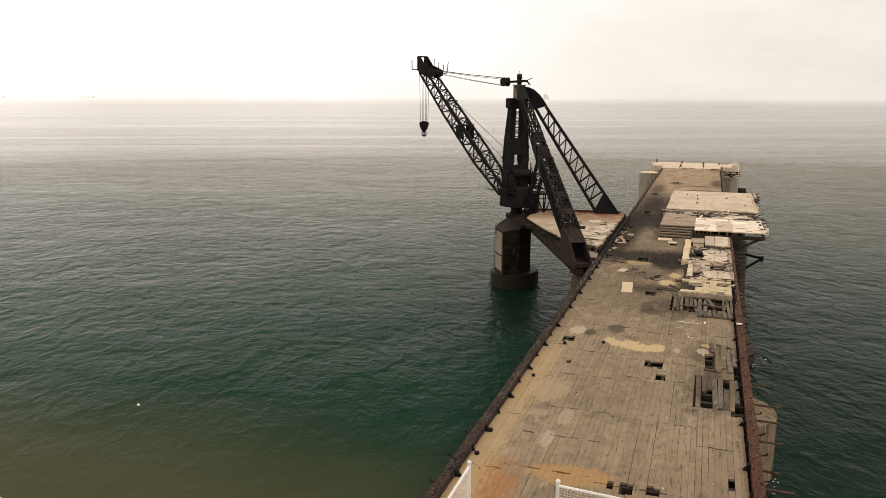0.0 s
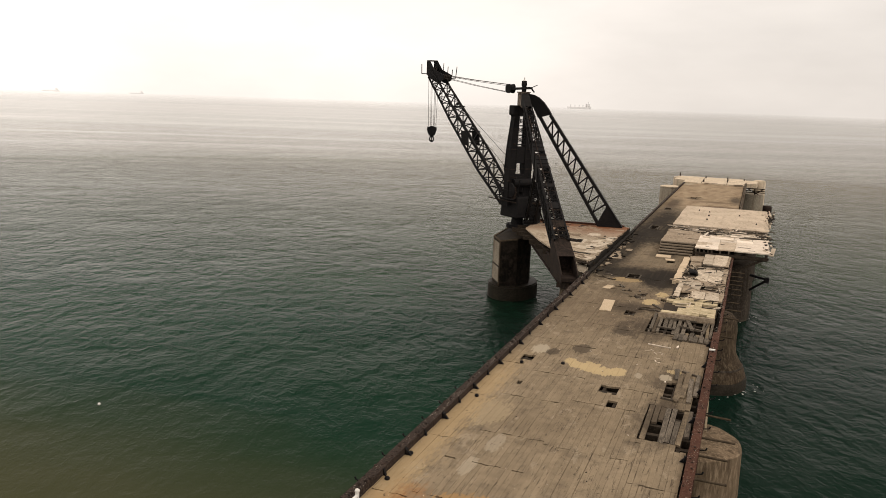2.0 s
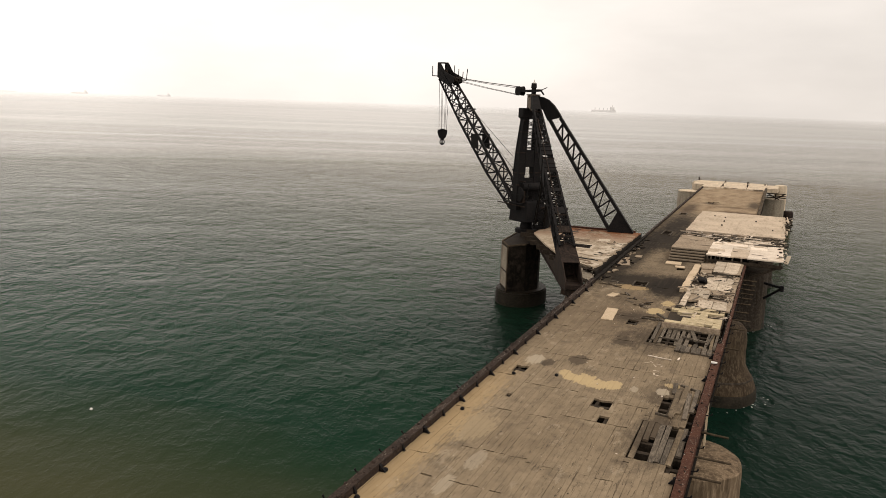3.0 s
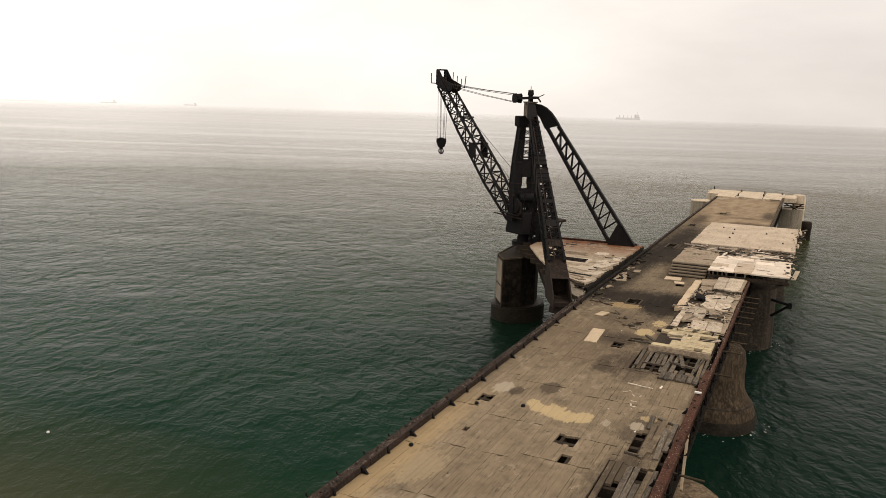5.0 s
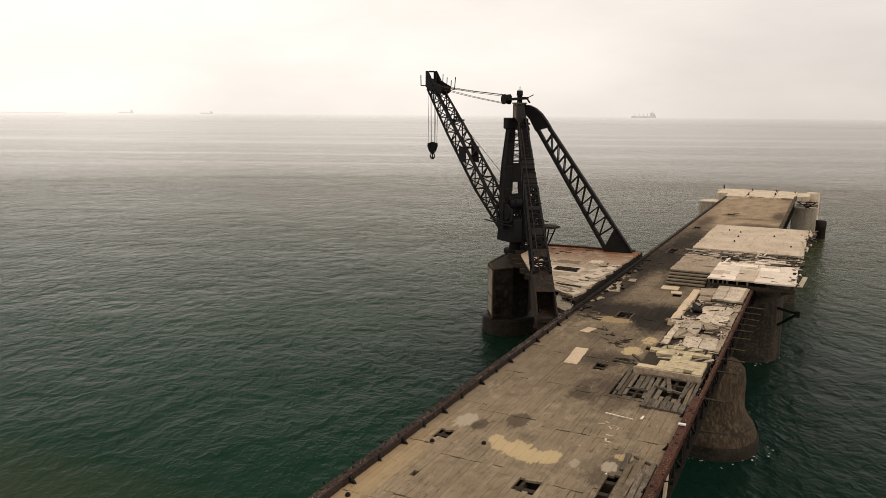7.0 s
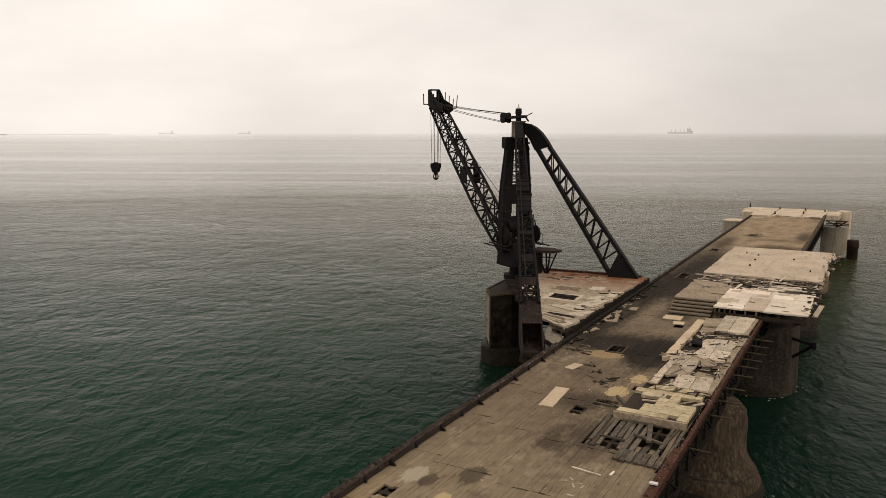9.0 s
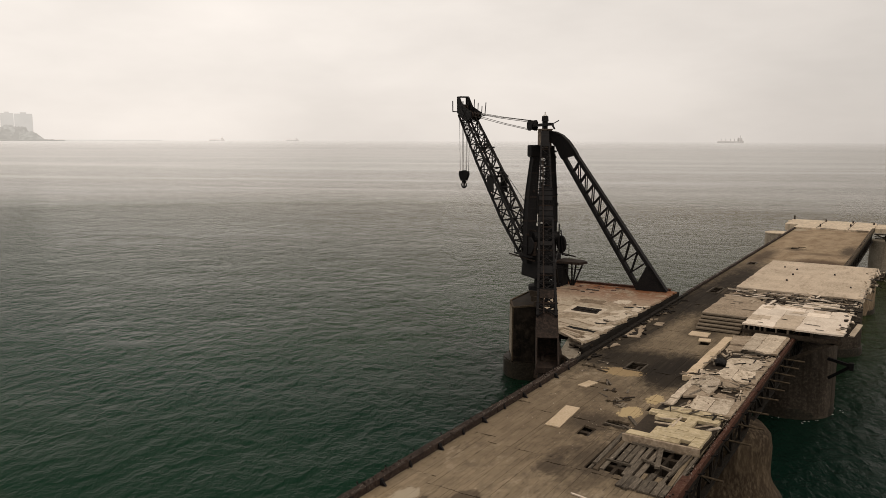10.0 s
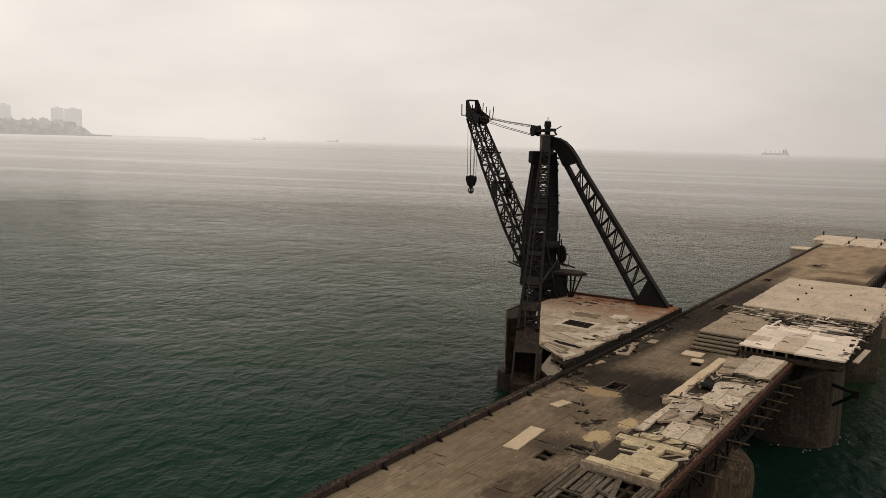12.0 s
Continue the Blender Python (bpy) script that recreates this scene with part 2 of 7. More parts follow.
    b.inputs["Strength"].default_value, b.inputs["Distance"].default_value = 0.35, 0.010
    l.new(grain, b.inputs["Height"])
    l.new(b.outputs[0], p.inputs["Normal"])
    return m


def sea_water(name):
    """Turbid green sea, brown with stirred sand close to the shore, with smoother slicks far out."""
    m, n, l, p = nodes_of(name)
    pos = n.new("ShaderNodeNewGeometry").outputs["Position"]
    xyz = n.new("ShaderNodeSeparateXYZ")
    l.new(pos, xyz.inputs[0])
    py = xyz.outputs["Y"]
    turned = n.new("ShaderNodeMapping")
    turned.inputs["Rotation"].default_value = (0, 0, radians(-24))
    l.new(pos, turned.inputs[0])
    tp = turned.outputs[0]
    length = n.new("ShaderNodeVectorMath")
    length.operation = "LENGTH"
    l.new(pos, length.inputs[0])
    away = length.outputs["Value"]
    big = noise_node(n, l, pos, 0.018, 5, 0.6, (0.6, 1.4, 1))
    col = blend(n, l, span(n, l, big, 0.35, 0.65), (0.0046, 0.0255, 0.0145), (0.0072, 0.0325, 0.0175))
    shore = calc(n, l, "ADD", py, calc(n, l, "MULTIPLY", calc(n, l, "SUBTRACT", big, 0.5), 26.0))
    col = blend(n, l, span(n, l, shore, 41.0, 24.0, 0, 0.95), col, (0.066, 0.064, 0.032))
    # offshore colour warmed with distance, painting in a warm hazy sheen
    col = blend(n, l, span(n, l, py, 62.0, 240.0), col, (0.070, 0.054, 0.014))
    # shade and reflection of the pier painted darker along its landward side
    dimmed = calc(n, l, "MULTIPLY", span(n, l, xyz.outputs["X"], -9.0, 4.0), span(n, l, py, 110.0, 70.0))
    col = blend(n, l, calc(n, l, "MULTIPLY", dimmed, 0.6), col, (0.0046, 0.0120, 0.0098))
    # painted shade: water round the crane's pier darkened as if reflecting it
    crane_shade = calc(n, l, "MULTIPLY", span(n, l, xyz.outputs["X"], -34.0, -14.0), span(n, l, py, 105.0, 78.0))
    col = blend(n, l, calc(n, l, "MULTIPLY", crane_shade, span(n, l, py, 46.0, 66.0, 0.0, 0.6)), col, (0.0036, 0.0150, 0.0116))
    l.new(col, p.inputs["Base Color"])
    p.inputs["IOR"].default_value = 1.085
    # relief: swell, steep short waves with sharp crests, ripples
    swell = noise_node(n, l, tp, 0.14, 4, 0.55, (1.05, 1.0, 1))
    chop = noise_node(n, l, tp, 0.27, 6, 0.62, (1.3, 0.85, 1))
    crest = calc(n, l, "SUBTRACT", 1.0, calc(n, l, "ABSOLUTE", calc(n, l, "MULTIPLY", calc(n, l, "SUBTRACT", chop, 0.5), 2.4)))
    crest = calc(n, l, "POWER", calc(n, l, "MAXIMUM", crest, 0.0), 1.7)
    ripple = noise_node(n, l, tp, 1.0, 5, 0.6, (1.5, 0.75, 1))
    h = calc(n, l, "ADD", calc(n, l, "MULTIPLY", swell, 0.62), calc(n, l, "MULTIPLY", crest, 0.42))
    h = calc(n, l, "ADD", h, calc(n, l, "MULTIPLY", ripple, span(n, l, py, 28.0, 75.0, 0.03, 0.13)))
    l.new(span(n, l, away, 200.0, 1500.0, 0.10, 0.30), p.inputs["Roughness"])
    # long calm slicks between wind-roughened water, and patches of gusts nearer by
    slick = noise_node(n, l, tp, 0.0042, 6, 0.62, (0.26, 3.0, 1))
    slicks = calc(n, l, "MULTIPLY", span(n, l, slick, 0.48, 0.60), span(n, l, away, 160.0, 420.0))
    gust = noise_node(n, l, tp, 0.021, 5, 0.62, (0.45, 1.9, 1))
    shine = span(n, l, gust, 0.34, 0.66, 0.40, 0.58)
    shine = calc(n, l, "MULTIPLY", shine, span(n, l, away, 45.0, 165.0, 0.58, 1.0))
    # cat's-paws: small wind-darkened dashes
    paw = noise_node(n, l, tp, 0.12, 7, 0.75, (0.8, 1.1, 1))
    shine = calc(n, l, "MULTIPLY", shine, span(n, l, paw, 0.36, 0.64, 0.66, 1.26))
    shine = calc(n, l, "ADD", shine, calc(n, l, "MULTIPLY", slicks, 0.30))
    # sheen raised to seaward by position, standing in for the glare there
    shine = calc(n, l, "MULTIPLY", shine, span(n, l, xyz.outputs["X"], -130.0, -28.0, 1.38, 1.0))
    # sheen cut beside the pier, standing in for its dark reflection and shadow
    pier_dull = calc(n, l, "MULTIPLY", span(n, l, xyz.outputs["X"], -48.0, -14.0), span(n, l, py, 130.0, 75.0))
    pier_dull = calc(n, l, "MULTIPLY", pier_dull, span(n, l, xyz.outputs["X"], 0.0, 3.0, 1.0, 0.0))
    pier_dull = calc(n, l, "MULTIPLY", pier_dull, span(n, l, py, 32.0, 62.0, 0.2, 1.0))
    shine = calc(n, l, "MULTIPLY", shine, span(n, l, pier_dull, 0.0, 1.0, 1.0, 0.62))
    l.new(shine, p.inputs["Specular IOR Level"])
    # haze put into the alpha: far water fades into the sky with distance
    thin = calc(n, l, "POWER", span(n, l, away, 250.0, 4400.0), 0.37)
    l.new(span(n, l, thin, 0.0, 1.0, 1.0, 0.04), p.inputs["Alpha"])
    amount = calc(n, l, "MULTIPLY", span(n, l, away, 90.0, 1100.0, 1.0, 0.25), calc(n, l, "SUBTRACT", 1.0, calc(n, l, "MULTIPLY", slicks, 0.85)))
    # calmer inshore, choppier past the crane
    amount = calc(n, l, "MULTIPLY", amount, span(n, l, away, 45.0, 190.0, 0.5, 1.0))
    amount = calc(n, l, "MULTIPLY", amount, span(n, l, shore, 26.0, 62.0, 0.22, 1.0))
    amount = calc(n, l, "MULTIPLY", amount, span(n, l, gust, 0.3, 0.7, 1.25, 0.75))
    h = calc(n, l, "MULTIPLY", h, amount)
    b = n.new("ShaderNodeBump")
    b.inputs["Strength"].default_value, b.inputs["Distance"].default_value = 1.0, 1.0
    l.new(h, b.inputs["Height"])
    l.new(b.outputs[0], p.inputs["Normal"])
    return m


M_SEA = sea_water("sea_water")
M_DECK_PIECE = deck_wood("deck_planking", "object")
M_DECK_STUFF = deck_wood("deck_planking_far", "island")
M_JOIST = surface("tarred_timber", (0.021, 0.017, 0.013), (0.042, 0.032, 0.024), (0.070, 0.055, 0.041), 0.8, 8, stretch=(1, 1, 1))
M_OLDWOOD = surface("grey_loose_timber", (0.058, 0.048, 0.038), (0.116, 0.097, 0.077), (0.215, 0.184, 0.147), 1.1, 7, stretch=(3, 0.5, 3), pieces="object", spread=0.35)
M_RUST = surface("flaking_rust", (0.0130, 0.0100, 0.0088), (0.0340, 0.0236, 0.0192), (0.0850, 0.0610, 0.0500), 0.9, 10, (0.7, 0.95), 0.0, 0.5, 0.02, speck=(0.16, 0.13, 0.11))
M_RUSTRED = surface("red_rust_kerb", (0.0399, 0.0170, 0.0119), (0.0723, 0.0289, 0.0187), (0.1156, 0.0612, 0.0433), 0.7, 9, bump=0.5, speck=(0.30, 0.24, 0.2))
M_IRON = surface("corroded_dark_iron", (0.0062, 0.0068, 0.0084), (0.0112, 0.0110, 0.0122), (0.0255, 0.0212, 0.0192), 1.3, 9, (0.6, 0.9), 0.0, 0.35, 0.01)
M_IRONRUST = surface("rust_stained_iron", (0.0125, 0.0100, 0.0088), (0.0270, 0.0200, 0.0168), (0.0600, 0.0420, 0.0340), 0.9, 6, (0.7, 0.95), 0.0, 0.4, 0.01)
M_CONC = surface("weathered_concrete", (0.2185, 0.1892, 0.1478), (0.3234, 0.2860, 0.2303), (0.4108, 0.3696, 0.3042), 0.5, 6, bump=0.35, streak=(0.16, 0.115, 0.08))
M_PIERCONC = surface("stained_pier_concrete", (0.0510, 0.0386, 0.0258), (0.0850, 0.0653, 0.0439), (0.1360, 0.1033, 0.0711), 0.45, 5, bump=0.5, bump_size=0.04, streak=(0.035, 0.026, 0.018))
M_TANCONC = surface("tan_streaked_concrete", (0.1006, 0.0729, 0.0469), (0.2012, 0.1473, 0.0966), (0.3665, 0.2806, 0.1932), 0.7, 5, bump=0.6, bump_size=0.06, stretch=(1.6, 1.6, 0.3), streak=(0.045, 0.03, 0.019))
M_BROWNCONC = surface("rust_brown_concrete", (0.0306, 0.0218, 0.0143), (0.0714, 0.0517, 0.0333), (0.1530, 0.1170, 0.0802), 0.6, 5, bump=0.7, bump_size=0.06, stretch=(1.3, 1.3, 0.45), streak=(0.035, 0.023, 0.015))
# darker copy of the pier concrete: shade under the raised platform put into colour
M_DIMCONC = surface("dark_streaked_concrete", (0.0270, 0.0220, 0.0170), (0.0500, 0.0405, 0.0320), (0.0960, 0.0780, 0.0610), 0.45, 5, bump=0.5, bump_size=0.04, streak=(0.018, 0.013, 0.009))
M_DARKPIER = surface("sooty_wet_concrete", (0.0062, 0.0053, 0.0044), (0.0200, 0.0158, 0.0124), (0.0540, 0.0418, 0.0320), 0.35, 2.2, (0.6, 0.9), bump=0.5, bump_size=0.04, streak=(0.026, 0.020, 0.015))
M_WETCONC = surface("weedy_wet_concrete", (0.011, 0.011, 0.008), (0.028, 0.023, 0.017), (0.050, 0.041, 0.030), 0.8, 6, (0.35, 0.7), bump=0.6, bump_size=0.05)
M_GUANO = surface("guano_whitened_concrete", (0.4275, 0.3481, 0.2536), (0.6895, 0.5796, 0.4434), (0.8084, 0.6850, 0.5426), 0.5, 5, bump=0.3, streak=(0.30, 0.26, 0.21))
M_SLAB = surface("pale_broken_slab", (0.32, 0.262, 0.196), (0.53, 0.45, 0.355), (0.72, 0.63, 0.52), 1.3, 8, bump=0.45, pieces="object", spread=0.18, speck=(0.20, 0.155, 0.11))
M_SLABYEL = surface("yellowed_tile", (0.34, 0.278, 0.17), (0.54, 0.45, 0.292), (0.66, 0.57, 0.41), 1.4, 7, bump=0.4, pieces="object", spread=0.13, speck=(0.2, 0.15, 0.09))
M_PALESAND = surface("sandy_pale_board", (0.4453, 0.3496, 0.2342), (0.5626, 0.4474, 0.3193), (0.6441, 0.5358, 0.4044), 0.8, 8, bump=0.2, pieces="object", spread=0.12)
M_WHITEPANEL = surface("bleached_white_panel", (0.6426, 0.5483, 0.4486), (0.7968, 0.6929, 0.5885), (0.8800, 0.8014, 0.6991), 0.5, 6, bump=0.2, pieces="object", spread=0.16, speck=(0.34, 0.29, 0.23))
M_TOPSLAB = surface("platform_concrete", (0.40, 0.325, 0.245), (0.58, 0.48, 0.37), (0.66, 0.56, 0.45), 0.4, 6, bump=0.35, speck=(0.22, 0.17, 0.12))
pn, pl = M_TOPSLAB.node_tree.nodes, M_TOPSLAB.node_tree.links
p_bsdf = pn["Principled BSDF"]
p_col = p_bsdf.inputs["Base Color"].links[0].from_socket
p_pos = pn.new("ShaderNodeNewGeometry").outputs["Position"]
p_wash = noise_node(pn, pl, p_pos, 0.9, 7, 0.72, (1.8, 0.35, 1))
p_col = blend(pn, pl, span(pn, pl, p_wash, 0.52, 0.70, 0, 0.5), p_col, (0.16, 0.115, 0.075))
p_pale = noise_node(pn, pl, p_pos, 0.5, 7, 0.7)
p_col = blend(pn, pl, span(pn, pl, p_pale, 0.55, 0.68, 0, 0.5), p_col, (0.55, 0.47, 0.37))
pl.new(p_col, p_bsdf.inputs["Base Color"])
M_GIRDER = surface("sooty_girder", (0.0100, 0.0080, 0.0066), (0.0250, 0.0185, 0.0145), (0.0600, 0.0435, 0.0335), 0.7, 6, streak=(0.05, 0.032, 0.022))
M_PLASTER = surface("flaking_pale_cement", (0.46, 0.385, 0.30), (0.60, 0.52, 0.42), (0.72, 0.64, 0.535), 1.2, 7, bump=0.35, speck=(0.30, 0.22, 0.15))
M_PALESTRIP = surface("bleached_flat_board", (0.36, 0.295, 0.22), (0.50, 0.42, 0.325), (0.60, 0.52, 0.42), 0.9, 8, bump=0.3, pieces="object", spread=0.15, speck=(0.25, 0.17, 0.11))
M_BROWNPATCH = surface("brown_worn_patch", (0.12, 0.085, 0.055), (0.20, 0.148, 0.10), (0.34, 0.27, 0.20), 1.6, 7, bump=0.35)
# near black for flat sheets that paint the shade of openings
M_VOID = surface("painted_void", (0.004, 0.0035, 0.003), (0.008, 0.007, 0.006), (0.016, 0.013, 0.011), 2.0, 9)
# char black; also carries the under-deck shade painted on the side girders
M_CHARSHADE = surface("charred_timber", (0.006, 0.005, 0.0042), (0.014, 0.0115, 0.0095), (0.036, 0.029, 0.023), 1.4, 8, bump=0.5)
M_BROWNTOP = surface("brown_worn_screed", (0.22, 0.168, 0.118), (0.335, 0.268, 0.198), (0.47, 0.39, 0.30), 0.7, 6, bump=0.4, speck=(0.52, 0.46, 0.37))
M_PALERUST = surface("peeling_pale_paint", (0.05, 0.032, 0.024), (0.16, 0.125, 0.10), (0.42, 0.38, 0.33), 1.6, 5, bump=0.3, streak=(0.035, 0.02, 0.014))
M_BROWNFLAKE = surface("bleached_flakes", (0.12, 0.10, 0.08), (0.30, 0.26, 0.22), (0.62, 0.57, 0.50), 14.0, 30, bump=0.2)
M_STEP = surface("grey_step_timber", (0.13, 0.105, 0.078), (0.20, 0.163, 0.122), (0.30, 0.25, 0.19), 1.0, 7, stretch=(0.5, 3, 3), bump=0.4)
M_ROPE = surface("wire_rope", (0.02, 0.018, 0.016), (0.05, 0.045, 0.04), (0.09, 0.08, 0.07), 2, 20)
M_WHITEPAINT = surface("white_paint", (0.62, 0.61, 0.58), (0.74, 0.73, 0.70), (0.80, 0.79, 0.77), 1.5, 9, (0.4, 0.6), bump=0.08)
M_TRITOP = surface("stained_platform_top", (0.27, 0.212, 0.146), (0.45, 0.375, 0.285), (0.59, 0.51, 0.41), 0.35, 5, bump=0.35, speck=(0.20, 0.115, 0.065))
tn, tl = M_TRITOP.node_tree.nodes, M_TRITOP.node_tree.links
tp_ = tn["Principled BSDF"]
t_col = tp_.inputs["Base Color"].links[0].from_socket
t_pos = tn.new("ShaderNodeNewGeometry").outputs["Position"]
t_xyz = tn.new("ShaderNodeSeparateXYZ")
tl.new(t_pos, t_xyz.inputs[0])
t_noise = noise_node(tn, tl, t_pos, 0.7, 6, 0.7)
t_fac = calc(tn, tl, "MULTIPLY", span(tn, tl, t_xyz.outputs["Y"], 74.5, 81.8), span(tn, tl, t_noise, 0.36, 0.52))
t_col = blend(tn, tl, t_fac, t_col, (0.20, 0.078, 0.034))
t_spot = noise_node(tn, tl, t_pos, 1.6, 6, 0.7)
t_col = blend(tn, tl, span(tn, tl, t_spot, 0.53, 0.64, 0, 0.62), t_col, (0.15, 0.105, 0.07))
tl.new(t_col, tp_.inputs["Base Color"])
M_HULL = surface("distant_hull", (0.30, 0.285, 0.265), (0.36, 0.34, 0.32), (0.42, 0.40, 0.375), 0.05, 0.3, bump=0.0)
M_HULLPALE = surface("distant_faint_hull", (0.34, 0.325, 0.30), (0.38, 0.36, 0.335), (0.42, 0.40, 0.375), 0.05, 0.3, bump=0.0)


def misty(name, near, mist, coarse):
    """Land across the bay as plain glowing tones, with painted haze that thickens with height."""
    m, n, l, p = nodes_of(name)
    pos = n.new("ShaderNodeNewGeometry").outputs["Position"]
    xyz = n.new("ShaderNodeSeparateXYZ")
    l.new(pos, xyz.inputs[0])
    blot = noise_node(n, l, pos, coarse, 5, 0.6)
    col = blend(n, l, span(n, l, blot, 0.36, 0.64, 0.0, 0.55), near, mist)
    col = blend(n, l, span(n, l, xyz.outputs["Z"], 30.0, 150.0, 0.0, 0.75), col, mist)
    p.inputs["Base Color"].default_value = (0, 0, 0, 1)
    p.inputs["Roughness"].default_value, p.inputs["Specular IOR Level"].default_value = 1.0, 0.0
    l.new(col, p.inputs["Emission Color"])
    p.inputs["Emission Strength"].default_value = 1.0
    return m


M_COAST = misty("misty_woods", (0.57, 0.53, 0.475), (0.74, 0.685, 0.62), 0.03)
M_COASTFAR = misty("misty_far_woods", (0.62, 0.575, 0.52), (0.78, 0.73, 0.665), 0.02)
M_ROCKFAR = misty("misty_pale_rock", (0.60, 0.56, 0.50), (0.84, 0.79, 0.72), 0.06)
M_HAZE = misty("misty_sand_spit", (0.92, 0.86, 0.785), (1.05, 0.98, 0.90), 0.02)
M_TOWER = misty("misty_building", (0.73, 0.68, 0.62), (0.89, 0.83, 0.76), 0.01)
M_FOAM = surface("sea_foam", (0.5, 0.5, 0.48), (0.7, 0.7, 0.68), (0.8, 0.8, 0.78), 2, 9, bump=0.3)


# far ships: haze put in as low alpha, so the sky shows through
for m_far, seen in ((M_HULL, 0.22), (M_HULLPALE, 0.16)):
    m_far.node_tree.nodes["Principled BSDF"].inputs["Alpha"].default_value = seen

# ---- mesh helpers ----
WHERE = {}


def box(bm, c, size, turn=0.0, tilt=(0.0, 0.0), wob=0.0):
    """An upright box at centre c; turn about z and small tilts, in degrees; wob: unevenness of its corners."""
    m = pose(*c, tilt[0], tilt[1], turn) @ Matrix.Diagonal((*size, 1))
    vs = bmesh.ops.create_cube(bm, size=1.0, matrix=m)["verts"]
    if wob:
        for v in vs:
            v.co += Vector((random.uniform(-wob, wob), random.uniform(-wob, wob), random.uniform(-wob, wob) * 0.5))
    return vs


def beam(bm, p, q, w, h, up=(0, 0, 1)):
    """A bar of section w x h from p to q."""
    p, q = Vector(p), Vector(q)
    d = q - p
    y = d.normalized()
    x = y.cross(Vector(up))
    x = x.normalized() if x.length > 1e-4 else Vector((1, 0, 0))
    z = x.cross(y)
    vs = []
    for o in (p, q):
        for sx, sz in ((-1, -1), (1, -1), (1, 1), (-1, 1)):
            vs.append(bm.verts.new(o + x * (sx * w / 2) + z * (sz * h / 2)))
    for f in ((3, 2, 1, 0), (4, 5, 6, 7), (0, 1, 5, 4), (1, 2, 6, 5), (2, 3, 7, 6), (3, 0, 4, 7)):
        bm.faces.new([vs[i] for i in f])


def tube(bm, p, q, r, seg=8, r2=None):
    p, q = Vector(p), Vector(q)
    d = (q - p).normalized()
    x = d.cross(Vector((0, 0, 1)))
    x = x.normalized() if x.length > 1e-4 else Vector((1, 0, 0))
    y = d.cross(x)
    r2 = r if r2 is None else r2
    a = [bm.verts.new(p + (x * math.cos(2 * math.pi * i / seg) + y * math.sin(2 * math.pi * i / seg)) * r) for i in range(seg)]
    b = [bm.verts.new(q + (x * math.cos(2 * math.pi * i / seg) + y * math.sin(2 * math.pi * i / seg)) * r2) for i in range(seg)]
    for i in range(seg):
        bm.faces.new((a[i], a[(i + 1) % seg], b[(i + 1) % seg], b[i]))
    bm.faces.new(a[::-1])
    bm.faces.new(b)


def prism(bm, outline, z0, z1):
    """An upright prism over a plan outline (counterclockwise); z1 may be a list, a height for each corner."""
    n = len(outline)
    tops = z1 if isinstance(z1, (list, tuple)) else [z1] * n
    lo = [bm.verts.new((x, y, z0)) for x, y in outline]
    hi = [bm.verts.new((x, y, t)) for (x, y), t in zip(outline, tops)]
    for i in range(n):
        bm.faces.new((lo[i], lo[(i + 1) % n], hi[(i + 1) % n], hi[i]))
    bm.faces.new(hi)
    bm.faces.new(lo[::-1])


def plate(bm, pts, thick):
    """A flat plate with the outline pts (points in space, in one plane) and that thickness."""
    pts = [Vector(p) for p in pts]
    nrm = Vector((0, 0, 0))
    for i in range(len(pts)):
        nrm += pts[i].cross(pts[(i + 1) % len(pts)])
    off = nrm.normalized() * thick / 2
    a = [bm.verts.new(p + off) for p in pts]
    b = [bm.verts.new(p - off) for p in pts]
    n = len(pts)
    bm.faces.new(a)
    bm.faces.new(b[::-1])
    for i in range(n):
        bm.faces.new((b[i], b[(i + 1) % n], a[(i + 1) % n], a[i]))


def ribbon(bm, pts, across, width, thick):
    """One bent strip through the points, width across, as a single solid."""
    pts, across = [Vector(p) for p in pts], Vector(across).normalized()
    rings = []
    for i, p in enumerate(pts):
        d = (pts[min(i + 1, len(pts) - 1)] - pts[max(i - 1, 0)]).normalized()
        nrm = across.cross(d).normalized()
        rings.append([bm.verts.new(p + across * (sx * width / 2) + nrm * (sz * thick / 2)) for sx, sz in ((-1, -1), (1, -1), (1, 1), (-1, 1))])
    for a, b in zip(rings, rings[1:]):
        for i in range(4):
            bm.faces.new((a[i], a[(i + 1) % 4], b[(i + 1) % 4], b[i]))
    bm.faces.new(rings[0][::-1])
    bm.faces.new(rings[-1])


def lathe(bm, cx, cy, profile, seg=28, wob=0.0):
    """A turned body: profile of (radius, z) from the bottom up."""
    rings = []
    for r, z in profile:
        ring = []
        for i in range(seg):
            a = 2 * math.pi * i / seg
            k = r * (1 + wob * noise.noise((math.cos(a) * 2 + cx, math.sin(a) * 2 + cy, z * 0.6)))
            ring.append(bm.verts.new((cx + k * math.cos(a), cy + k * math.sin(a), z)))
        rings.append(ring)
    for a, b in zip(rings, rings[1:]):
        for i in range(seg):
            bm.faces.new((a[i], a[(i + 1) % seg], b[(i + 1) % seg], b[i]))
    bm.faces.new(rings[-1])
    bm.faces.new(rings[0][::-1])


def ragged(x0, y0, x1, y1, jag=0.12, step=0.5):
    """A rectangle's outline with broken, uneven edges."""
    pts = []
    for (ax, ay), (bx, by) in (((x0, y0), (x1, y0)), ((x1, y0), (x1, y1)), ((x1, y1), (x0, y1)), ((x0, y1), (x0, y0))):
        k = max(1, int(math.hypot(bx - ax, by - ay) / step))
        for i in range(k):
            f = (i + (random.uniform(-0.3, 0.3) if i else 0)) / k
            pts.append((ax + (bx - ax) * f + random.uniform(-jag, jag), ay + (by - ay) * f + random.uniform(-jag, jag)))
    return pts


